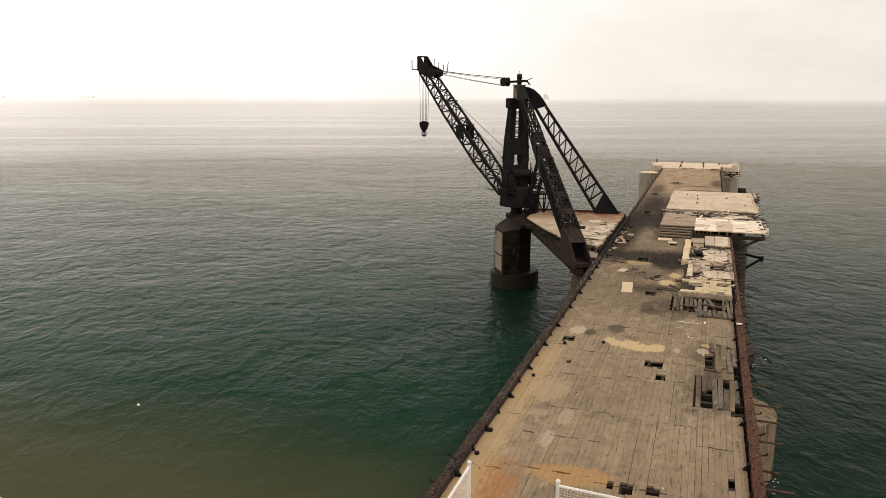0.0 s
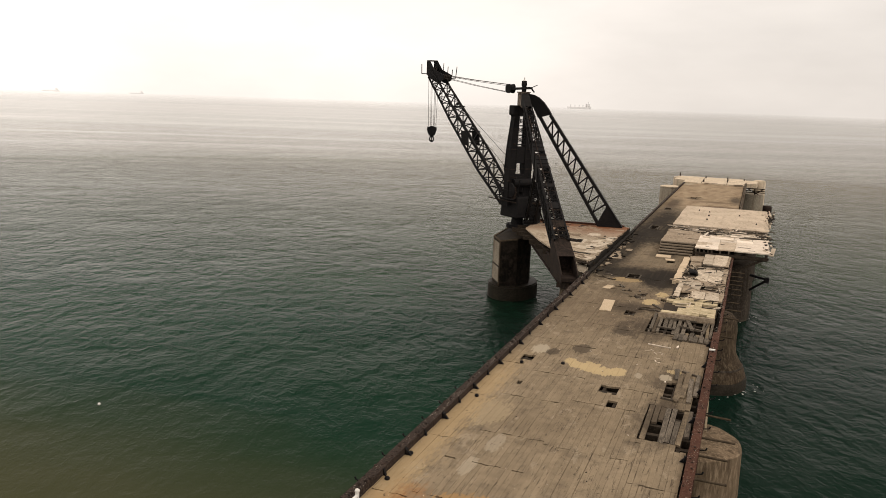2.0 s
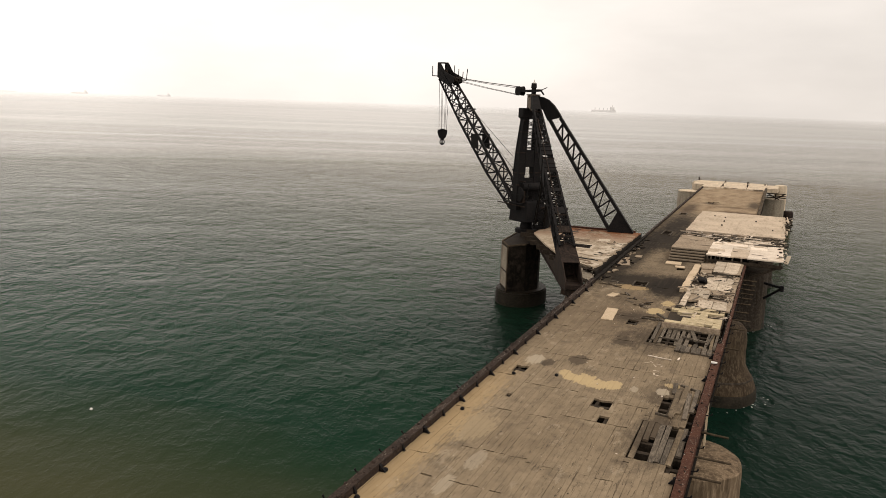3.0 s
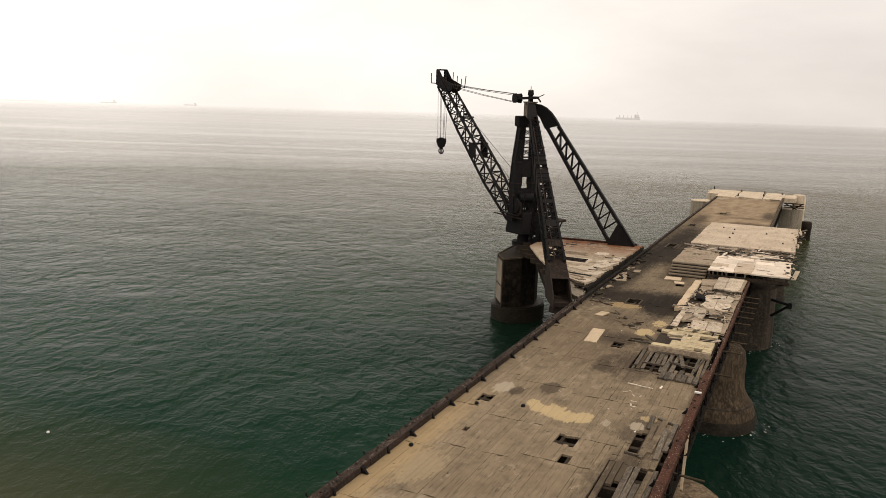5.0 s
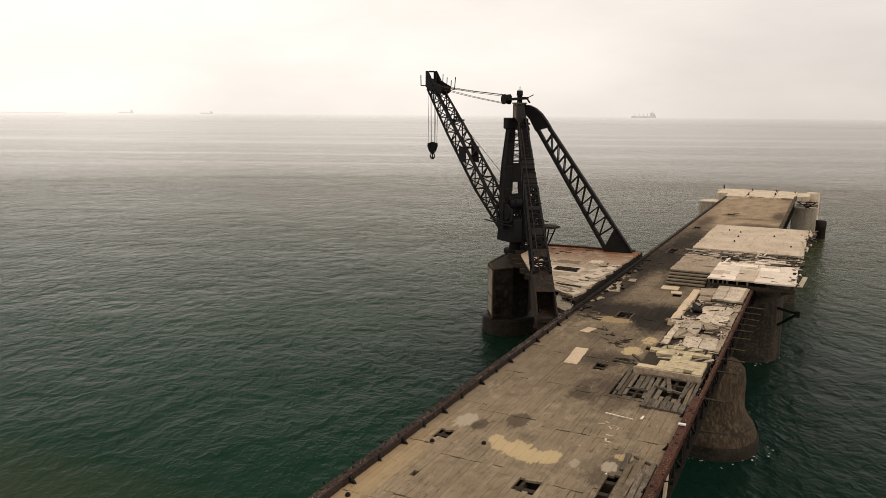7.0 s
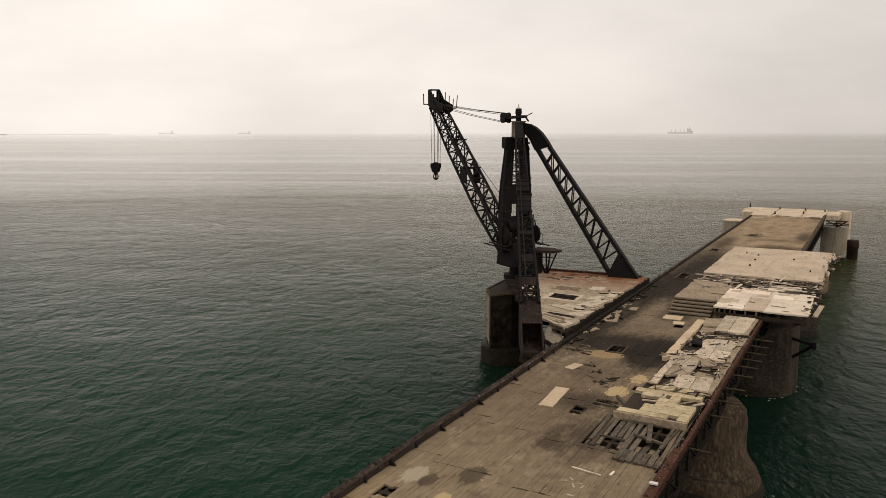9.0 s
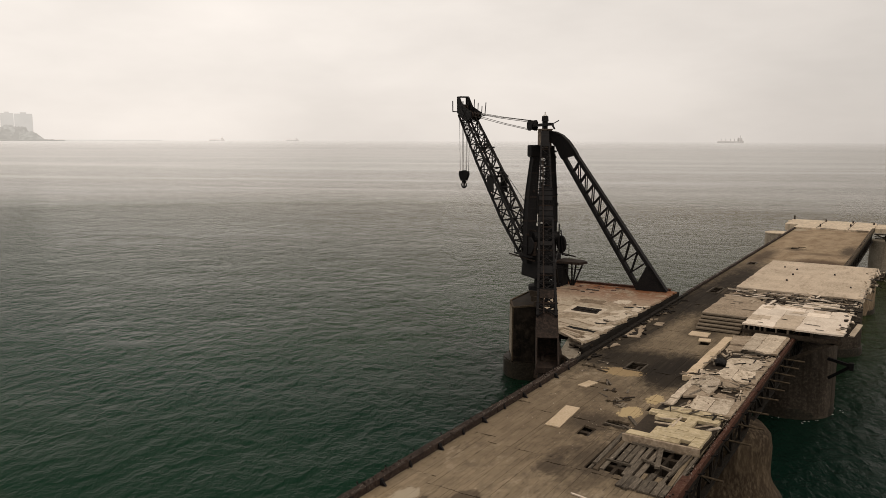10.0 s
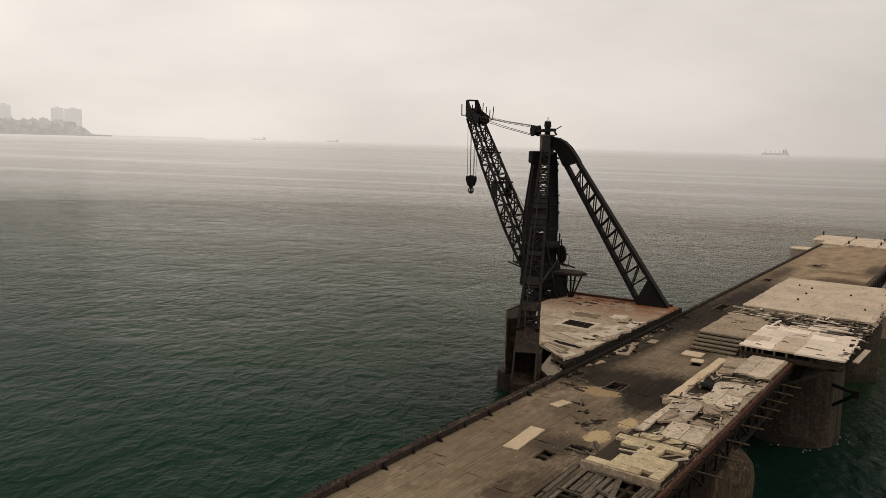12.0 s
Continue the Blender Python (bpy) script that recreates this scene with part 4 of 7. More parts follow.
# mast: two tapering box posts, laced together above and plated below
POSTS = ((8.0, -1.28, 0.74, 0.86, 0.80), (11.5, -1.28, 0.74, 0.86, 0.80), (14.0, -1.17, 0.71, 0.76, 0.66), (17.4, -0.86, 0.60, 0.54, 0.52), (18.1, -0.80, 0.58, 0.50, 0.50))


def post_at(z):
    """Sideways places of the two posts at a height, and their thickness and width."""
    for lo, hi in zip(POSTS, POSTS[1:]):
        if z <= hi[0]:
            break
    f = (z - lo[0]) / (hi[0] - lo[0])
    return [a + (b - a) * f for a, b in zip(lo[1:], hi[1:])]


mast = None
for which in (0, 1):
    bm = bmesh.new()
    rings = []
    for z, *row in POSTS:
        c, t, w = row[which], row[2] / 2, row[3] / 2
        rings.append([bm.verts.new(on(a, c + o, z)) for a, o in ((-w, -t), (w, -t), (w, t), (-w, t))])
    for lo, hi in zip(rings, rings[1:]):
        for i in range(4):
            j = (i + 1) % 4
            bm.faces.new((lo[i], lo[j], hi[j], hi[i]))
    bm.faces.new(rings[-1])
    bm.faces.new(rings[0][::-1])
    bmesh.ops.recalc_face_normals(bm, faces=bm.faces[:])
    if mast is None:
        mast = part("mast", bm, M_IRON, crane, "tapering riveted mast of two laced posts")
    else:
        part("post", bm, M_IRON, mast)
# angle irons down the posts' corners and rivet bands across them
for which in (0, 1):
    for e in (-1, 1):
        for o in (-1, 1):
            bm = bmesh.new()
            for (z0, *r0), (z1, *r1) in zip(POSTS[1:], POSTS[2:4]):
                beam(bm, on(e * r0[3] / 2, r0[which] + o * r0[2] / 2, z0), on(e * r1[3] / 2, r1[which] + o * r1[2] / 2, z1), 0.09, 0.09, BD)
            part("angle_iron", bm, M_IRON, mast)
    for k in range(6):
        z = 11.7 + k * 1.02
        row = post_at(z)
        bm = bmesh.new()
        box(bm, (0, 0, 0), (row[3] + 0.07, row[2] + 0.07, 0.1))
        bmesh.ops.transform(bm, matrix=Matrix.Translation(on(0, row[which], z)) @ Matrix.Rotation(math.atan2(BD.y, BD.x), 4, "Z"), verts=bm.verts)
        part("band", bm, M_IRON if k % 2 else M_IRONRUST, mast)
bm = bmesh.new()
box(bm, (0, 0, 0), (0.85, 0.80, 1.0))
bmesh.ops.transform(bm, matrix=Matrix.Translation(on(0.1, -1.0, 17.65)) @ Matrix.Rotation(math.atan2(BD.y, BD.x), 4, "Z"), verts=bm.verts)
bmesh.ops.bevel(bm, geom=list(bm.edges), offset=0.08, segments=1, affect="EDGES")
part("shoulder", bm, M_IRON, mast)
for z in (16.6, 17.1, 17.6):
    bm = bmesh.new()
    tube(bm, on(0, 0.75, z), on(0, 1.15, z), 0.09, 8)
    part("peg", bm, M_IRON, mast)
bm = bmesh.new()
for z in (14.2, 15.15, 16.1):
    lo, hi = post_at(z), post_at(z + 0.95)
    for e in (-1, 1):
        a0, a1 = e * lo[3] * 0.42, e * hi[3] * 0.42
        beam(bm, on(a0, lo[0], z), on(a1, hi[1], z + 0.95), 0.07, 0.06)
        beam(bm, on(a0, lo[1], z), on(a1, hi[0], z + 0.95), 0.07, 0.06)
        beam(bm, on(a0, lo[0], z), on(a0, lo[1], z), 0.12, 0.10)
part("lacing", bm, M_IRON, mast)
# plating that closes the mast between the posts, with openings left in it
for e in (-1, 1):
    for z0, z1 in ((8.0, 9.05), (9.3, 10.0), (10.3, 11.15), (12.3, 14.0), (17.05, 18.0)):
        lo, hi = post_at(z0), post_at(z1)
        bm = bmesh.new()
        plate(bm, [on(e * lo[3] * 0.4, lo[0], z0), on(e * lo[3] * 0.4, lo[1], z0), on(e * hi[3] * 0.4, hi[1], z1), on(e * hi[3] * 0.4, hi[0], z1)], 0.05)
        part("web_plate", bm, M_IRON, mast)
# step irons and cleats down the mast edges
random.seed(15)
for i in range(26):
    z = random.uniform(8.6, 17.2)
    row = post_at(z)
    e, which = random.choice((-1, 1)), random.choice((0, 1))
    o = random.choice((-0.5, 0.0, 0.5)) if which else random.choice((-0.5, 0.0))
    bm = bmesh.new()
    box(bm, (0, 0, 0), (random.uniform(0.12, 0.34), random.uniform(0.08, 0.26), random.uniform(0.06, 0.3)))
    bmesh.ops.transform(bm, matrix=Matrix.Translation(on(e * (row[3] / 2 + 0.03), row[which] + o * row[2], z)) @ Matrix.Rotation(math.atan2(BD.y, BD.x), 4, "Z"), verts=bm.verts)
    part("cleat", bm, M_IRON if i % 3 else M_IRONRUST, mast)
# mast head: rusty block, gudgeon pin and spider
bm = bmesh.new()
for s in (-1, 1):
    plate(bm, [on(-0.4, s * 0.42, 17.9), on(0.4, s * 0.42, 17.9), on(0.4, s * 0.42, 19.45), on(-0.4, s * 0.42, 19.45)], 0.08)
plate(bm, [on(-0.36, -0.4, 17.9), on(-0.36, 0.4, 17.9), on(-0.36, 0.4, 19.4), on(-0.36, -0.4, 19.4)], 0.06)
plate(bm, [on(0.36, -0.4, 17.9), on(0.36, 0.4, 17.9), on(0.36, 0.4, 19.4), on(0.36, -0.4, 19.4)], 0.06)
plate(bm, [on(-0.5, -0.5, 19.47), on(0.5, -0.5, 19.47), on(0.5, 0.5, 19.47), on(-0.5, 0.5, 19.47)], 0.1)
mhead = part("mast_head", bm, M_PALERUST, crane, "rust-streaked pale block at the mast top")
bm = bmesh.new()
tube(bm, on(0, 0, 19.4), on(0, 0, 20.15), 0.24, 12)
tube(bm, on(0, 0, 20.15), on(0, 0, 20.6), 0.30, 12, 0.26)
part("gudgeon_pin", bm, M_IRON, mhead)
bm = bmesh.new()
tube(bm, on(0, 0, 20.6), on(0, 0, 20.72), 0.2, 10, 0.12)
tube(bm, on(0, 0, 20.72), on(0, 0, 20.95), 0.05, 8)
part("lamp", bm, M_WHITEPAINT, mhead, "small whitish warning lamp")
bm = bmesh.new()
beam(bm, on(2.0, 0, 19.82), on(-1.1, 0, 19.9), 0.5, 0.22)
beam(bm, on(-1.1, 0, 19.95), on(-1.7, 0, 19.5), 0.12, 0.1)
beam(bm, on(-0.7, 0.4, 19.95), on(-1.5, 0.5, 20.2), 0.06, 0.06)
beam(bm, on(-0.4, -0.3, 20.1), on(-0.9, -0.4, 20.3), 0.05, 0.05)
part("spider", bm, M_IRON, mhead)
bm = bmesh.new()
for s in (-0.22, 0.0, 0.22):
    tube(bm, on(2.35, s - 0.08, 19.85), on(2.35, s + 0.08, 19.85), 0.48, 16)
box_pts = [on(1.75, 0, 19.55), on(2.0, 0, 19.28), on(2.65, 0, 19.3), on(2.95, 0, 19.6), on(2.95, 0, 20.1), on(2.65, 0, 20.38), on(2.0, 0, 20.4), on(1.75, 0, 20.15)]
for s in (-0.36, 0.36):
    plate(bm, [p + BS * s for p in box_pts], 0.05)
bmesh.ops.scale(bm, vec=(0.8, 0.8, 0.84), space=Matrix.Translation(-on(2.35, 0, 19.84)), verts=bm.verts)
part("sheave_block", bm, M_IRON, crane, "black luffing sheave block")

# machinery house low on the mast
bm = bmesh.new()
corners = [(-1.5, -1.25), (1.25, -1.45), (1.6, 0.0), (1.25, 1.45), (-1.5, 1.25)]
lo = [on(a, s, 6.75) for a, s in corners]
hi = [on(a * 0.9, s * 0.9, 8.9) for a, s in corners]
va, vb = [bm.verts.new(p) for p in lo], [bm.verts.new(p) for p in hi]
for i in range(5):
    bm.faces.new((va[i], va[(i + 1) % 5], vb[(i + 1) % 5], vb[i]))
bm.faces.new(vb)
bm.faces.new(va[::-1])
bmesh.ops.bevel(bm, geom=list(bm.edges), offset=0.1, segments=1, affect="EDGES")
house = part("winch_house", bm, M_IRON, crane, "dark plated winch housing")
bm = bmesh.new()
tube(bm, on(0, 0, 5.6), on(0, 0, 6.9), 0.75, 18, 0.55)
tube(bm, on(0, 0, 5.55), on(0, 0, 5.95), 1.15, 18)
part("pivot", bm, M_IRON, house)
for s in (-1.55, 1.55):
    bm = bmesh.new()
    tube(bm, on(-0.6, s - 0.08, 9.6), on(-0.6, s + 0.08, 9.6), 0.75, 20)
    part("gear_wheel", bm, M_IRON, house)
bm = bmesh.new()
tube(bm, on(-0.5, -1.2, 10.3), on(-0.5, 1.2, 10.3), 0.42, 16)
part("winch_drum", bm, M_IRON, house)
bm = bmesh.new()
for s in (-1.75, 1.75):
    beam(bm, on(-1.4, s, 8.7), on(1.7, s, 8.7), 0.35, 0.08)
    for a in (-1.3, 0.2, 1.6):
        tube(bm, on(a, s * 1.08, 8.7), on(a, s * 1.08, 9.6), 0.03, 6)
    tube(bm, on(-1.3, s * 1.08, 9.6), on(1.6, s * 1.08, 9.6), 0.03, 6)
part("walkway", bm, M_IRON, house)
# loose struts, pipes and plates round the winch
random.seed(77)
for i in range(16):
    bm = bmesh.new()
    a0, s0, z0 = random.uniform(-1.3, 1.3), random.uniform(-1.5, 1.5), random.uniform(8.6, 9.2)
    if i % 4 == 0:
        box(bm, (0, 0, 0), (random.uniform(0.3, 0.7), random.uniform(0.2, 0.5), random.uniform(0.4, 0.9)))
        bmesh.ops.transform(bm, matrix=Matrix.Translation(on(a0, s0, z0 + 0.4)) @ Matrix.Rotation(math.atan2(BD.y, BD.x), 4, "Z"), verts=bm.verts)
        part("gear_case", bm, M_IRONRUST if i % 8 else M_IRON, house)
    else:
        beam(bm, on(a0, s0, z0), on(a0 + random.uniform(-0.8, 0.8), s0 + random.uniform(-0.4, 0.4), z0 + random.uniform(1.0, 2.4)), 0.09, 0.09, (0, 1, 0))
        part("strut", bm, M_IRON, house)
for z0, a0, a1, s0 in ((8.72, -2.4, 2.3, 1.9), (8.45, -1.9, 2.7, -1.7), (10.9, -1.2, 1.7, -1.3)):
    bm = bmesh.new()
    beam(bm, on(a0, s0, z0), on(a1, s0 - 0.2, z0 + 0.05), 0.1, 0.1)
    part("rail", bm, M_IRONRUST, house)
# operator's stage on bracket legs, east of the mast
bm = bmesh.new()
sx, sy, sz = -15.4, 80.9, 8.35
plate(bm, [(sx - 1.2, sy - 0.9, sz), (sx + 0.9, sy - 0.8, sz), (sx + 1.3, sy + 0.2, sz), (sx + 0.5, sy + 0.9, sz), (sx - 1.2, sy + 0.9, sz)], 0.2)
stage = part("stage", bm, M_IRONRUST, crane, "small plated operator stage with peeling edge")
for dx, dy in ((-0.75, -0.3), (0.05, -0.2), (1.0, 0.0), (0.1, 0.7)):
    bm = bmesh.new()
    beam(bm, (sx + dx, sy + dy, sz), (sx + 0.0 + dx * 0.12, sy + 0.1 + dy * 0.2, TZ), 0.11, 0.11, (0, 1, 0))
    part("leg", bm, M_IRON, stage)
bm = bmesh.new()
tube(bm, (sx - 0.9, sy - 0.85, sz - 0.5), (sx + 1.0, sy - 0.6, sz - 0.5), 0.04, 6)
part("rail", bm, M_IRON, stage)
bm = bmesh.new()
box(bm, (sx - 1.0, sy - 0.1, 7.2), (0.9, 1.2, 1.8))
part("control_box", bm, M_IRON, stage)


def truss(parent, corners0, corners1, panels, chord, lace, material, lace_name="lacing"):
    """Four tapering chords with zigzag lacing and battens; corners run round the section."""
    c0, c1 = [Vector(p) for p in corners0], [Vector(p) for p in corners1]
    for a, b in zip(c0, c1):
        bm = bmesh.new()
        beam(bm, a, b, chord, chord)
        part("chord", bm, material, parent)
    bm = bmesh.new()
    for i in range(4):
        j = (i + 1) % 4
        for k in range(panels):
            f, g = k / panels, (k + 1) / panels
            pa, pb = c0[i].lerp(c1[i], f), c0[j].lerp(c1[j], f)
            qa, qb = c0[i].lerp(c1[i], g), c0[j].lerp(c1[j], g)
            beam(bm, pa, pb, lace, lace)
            if k % 2:
                beam(bm, pa, qb, lace, lace)
            else:
                beam(bm, pb, qa, lace, lace)
            if lace_name == "cross_lacing":
                if k % 2:
                    beam(bm, pb, qa, lace * 0.8, lace * 0.8)
                else:
                    beam(bm, pa, qb, lace * 0.8, lace * 0.8)
    part("lacing", bm, material, parent)


# boom
boom_foot, boom_tip = on(1.5, 0, 8.1), on(18.6, 0, 22.0)
bdir = (boom_tip - boom_foot).normalized()
bup = BS.cross(bdir).normalized()
if bup.z < 0:
    bup = -bup
bm = bmesh.new()
box(bm, (0, 0, 0), (0.7, 1.9, 0.7))
bmesh.ops.transform(bm, matrix=Matrix.Translation(on(1.55, 0, 8.1)) @ Matrix.Rotation(math.atan2(BD.y, BD.x), 4, "Z"), verts=bm.verts)
boom = part("boom", bm, M_IRON, crane, "long black lattice boom")


def bsec(d, w, low, h):
    """The four corners of the boom's section, d metres up from its foot; its lower chords lie low below the axis."""
    o = boom_foot + bdir * d - bup * low
    return [o + BS * w / 2, o + BS * w / 2 + bup * h, o - BS * w / 2 + bup * h, o - BS * w / 2]


BLEN = (boom_tip - boom_foot).length
truss(boom, bsec(0.3, 1.45, 0.6, 0.9), bsec(6.0, 1.45, 1.12, 1.7), 4, 0.19, 0.1, M_IRON)
truss(boom, bsec(6.0, 1.45, 1.12, 1.7), bsec(14.5, 1.35, 1.0, 1.5), 6, 0.19, 0.1, M_IRON)
truss(boom, bsec(14.5, 1.35, 1.0, 1.5), bsec(BLEN - 0.6, 1.1, 0.62, 1.1), 6, 0.17, 0.09, M_IRON)
for s in (-0.9, 0.9):
    bm = bmesh.new()
    o = boom_foot + bdir * 10.2 + BS * s * 0.82 - bup * 0.3
    plate(bm, [o - bdir * 1.15 - bup * 0.1, o - bup * 1.0, o + bdir * 1.15 + bup * 0.1, o + bup * 1.0], 0.06)
    part("gusset_plate", bm, M_IRON, boom)
for d, rise in ((10.4, 1.0), (14.7, 0.95)):
    bm = bmesh.new()
    o = boom_foot + bdir * d
    beam(bm, o - BS * 1.0 + bup * 0.52, o + BS * 1.0 + bup * 0.52, 0.16, 0.16)
    beam(bm, o + BS * 0.2 + bup * 0.52, o + BS * 0.2 + bup * rise - bdir * 0.25, 0.1, 0.14, BS)
    tube(bm, o + bup * (rise - 0.05) - BS * 0.3, o + bup * (rise - 0.05) + BS * 0.3, 0.14, 10)
    part("rope_guide", bm, M_IRON, boom)
# boom head: cheek plates, sheaves, railings
hpts = [on(18.95, 0, 23.05), on(18.3, 0, 23.05), on(17.2, 0, 22.0), on(15.0, 0, 21.35), on(15.0, 0, 20.75), on(16.3, 0, 20.4), on(17.9, 0, 20.9), on(18.9, 0, 21.4)]
bhead = None
for s in (-0.55, 0.55):
    bm = bmesh.new()
    plate(bm, [p + BS * s for p in hpts], 0.08)
    if bhead is None:
        bhead = part("boom_head", bm, M_IRON, crane, "heavy plated boom head with sheaves")
    else:
        part("cheek_plate", bm, M_IRON, bhead)
for a, z, r in ((18.55, 21.75, 0.55), (17.4, 21.2, 0.45), (15.5, 21.05, 0.36)):
    for s in (-0.3, 0.0, 0.3):
        bm = bmesh.new()
        tube(bm, on(a, s - 0.07, z), on(a, s + 0.07, z), r, 18)
        part("sheave", bm, M_IRONRUST, bhead)
bm = bmesh.new()
for s in (-0.5, 0.5):
    beam(bm, on(18.95, s, 23.0), on(18.95, s, 21.4), 0.1, 0.12, BS)
    beam(bm, on(18.3, s, 23.0), on(17.9, s, 21.2), 0.08, 0.1, BS)
beam(bm, on(18.95, -0.5, 23.05), on(18.95, 0.5, 23.05), 0.14, 0.14)
beam(bm, on(18.3, -0.5, 23.05), on(18.3, 0.5, 23.05), 0.12, 0.12)
part("cross_frame", bm, M_IRON, bhead)
bm = bmesh.new()
for s in (-0.6, 0.6):
    pts = [on(18.9, s, 21.5), on(20.1, s, 21.55), on(20.15, s, 22.7)]
    for p, q in zip(pts, pts[1:]):
        tube(bm, p, q, 0.06, 6)
tube(bm, on(20.1, -0.6, 21.55), on(20.1, 0.6, 21.55), 0.045, 6)
part("guard_hoop", bm, M_IRON, bhead, "bent iron guard hoop")
for a, z0, z1 in ((17.0, 21.7, 22.75), (16.0, 21.4, 22.35), (15.0, 21.2, 22.0)):
    bm = bmesh.new()
    tube(bm, on(a, 0.6, z0), on(a - 0.05, 0.62, z1), 0.045, 6)
    part("rail_stub", bm, M_IRON, bhead, "thin iron railing stub")
bm = bmesh.new()
tube(bm, on(15.2, 0.6, 20.95), on(14.2, 0.62, 21.0), 0.05, 6)
tube(bm, on(14.2, 0.62, 21.0), on(14.0, 0.64, 22.3), 0.05, 6)
part("rail_stub", bm, M_IRON, bhead, "bent iron railing stub")

# ropes
runs = [(on(15.2, s, 21.3), on(2.6, s * 0.8, 20.25)) for s in (-0.3, 0.3)] + [(on(15.0, s, 20.95), on(2.6, s * 0.8, 19.45)) for s in (-0.3, 0.3)] + [(on(15.1, 0.0, 21.2), on(2.5, 0, 20.1))]
for p, q in runs:
    bm = bmesh.new()
    mid = (p + q) / 2 - Vector((0, 0, 0.06))
    tube(bm, p, mid, 0.026, 6)
    tube(bm, mid, q, 0.026, 6)
    part("luffing_rope", bm, M_ROPE, crane)
for p, q in ((boom_foot + bdir * 14.7 + bup * 0.95, on(0.5, -1.1, 12.7)), (boom_foot + bdir * 10.4 + bup * 1.0, on(0.5, -1.2, 11.6)), (on(15.5, 0, 21.3), boom_foot + bdir * 14.7 + bup * 0.95)):
    bm = bmesh.new()
    tube(bm, p, q, 0.024, 6)
    part("hoist_rope", bm, M_ROPE, crane)
HK = Vector((-33.15, 92.55, 0))
for dx, dy in ((-0.55, -0.15), (-0.32, 0.1), (-0.08, -0.1), (0.2, 0.12), (0.45, -0.05), (0.62, 0.15)):
    bm = bmesh.new()
    tube(bm, (HK.x + dx, HK.y + dy, 21.5), (HK.x + dx * 0.72, HK.y + dy, 15.0), 0.022, 6)
    part("fall_rope", bm, M_ROPE, crane)
bm = bmesh.new()
for s in (-0.28, 0.28):
    plate(bm, [(HK.x - 0.62, HK.y + s, 15.15), (HK.x + 0.62, HK.y + s, 15.15), (HK.x + 0.66, HK.y + s, 14.7), (HK.x + 0.36, HK.y + s, 13.95), (HK.x - 0.36, HK.y + s, 13.95), (HK.x - 0.66, HK.y + s, 14.7)], 0.06)
for s in (-0.16, 0.0, 0.16):
    tube(bm, (HK.x, HK.y + s - 0.05, 14.7), (HK.x, HK.y + s + 0.05, 14.7), 0.58, 18)
bmesh.ops.scale(bm, vec=(0.82, 0.82, 0.85), space=Matrix.Translation((-HK.x, -HK.y, -15.15)), verts=bm.verts)
hook_block = part("hook_block", bm, M_IRON, crane, "black hook block on six ropes")
bm = bmesh.new()
for hx, r0 in ((1, 0.34), (-1, 0.34)):
    prev = None
    for i in range(11):
        a = radians(-90 + hx * i * 19)
        p = Vector((HK.x + hx * 0.0 + r0 * math.cos(a), HK.y, 13.42 + r0 * math.sin(a)))
        if prev is not None:
            tube(bm, prev, p, 0.12 - 0.006 * i, 8)
        prev = p
tube(bm, (HK.x, HK.y, 13.95), (HK.x, HK.y, 13.1), 0.11, 8)
tube(bm, (HK.x - 0.3, HK.y, 13.85), (HK.x + 0.3, HK.y, 13.85), 0.09, 8)
bmesh.ops.scale(bm, vec=(0.85, 0.85, 0.85), space=Matrix.Translation((-HK.x, -HK.y, -15.15)), verts=bm.verts)
part("hook", bm, M_IRON, hook_block, "double ramshorn hook")


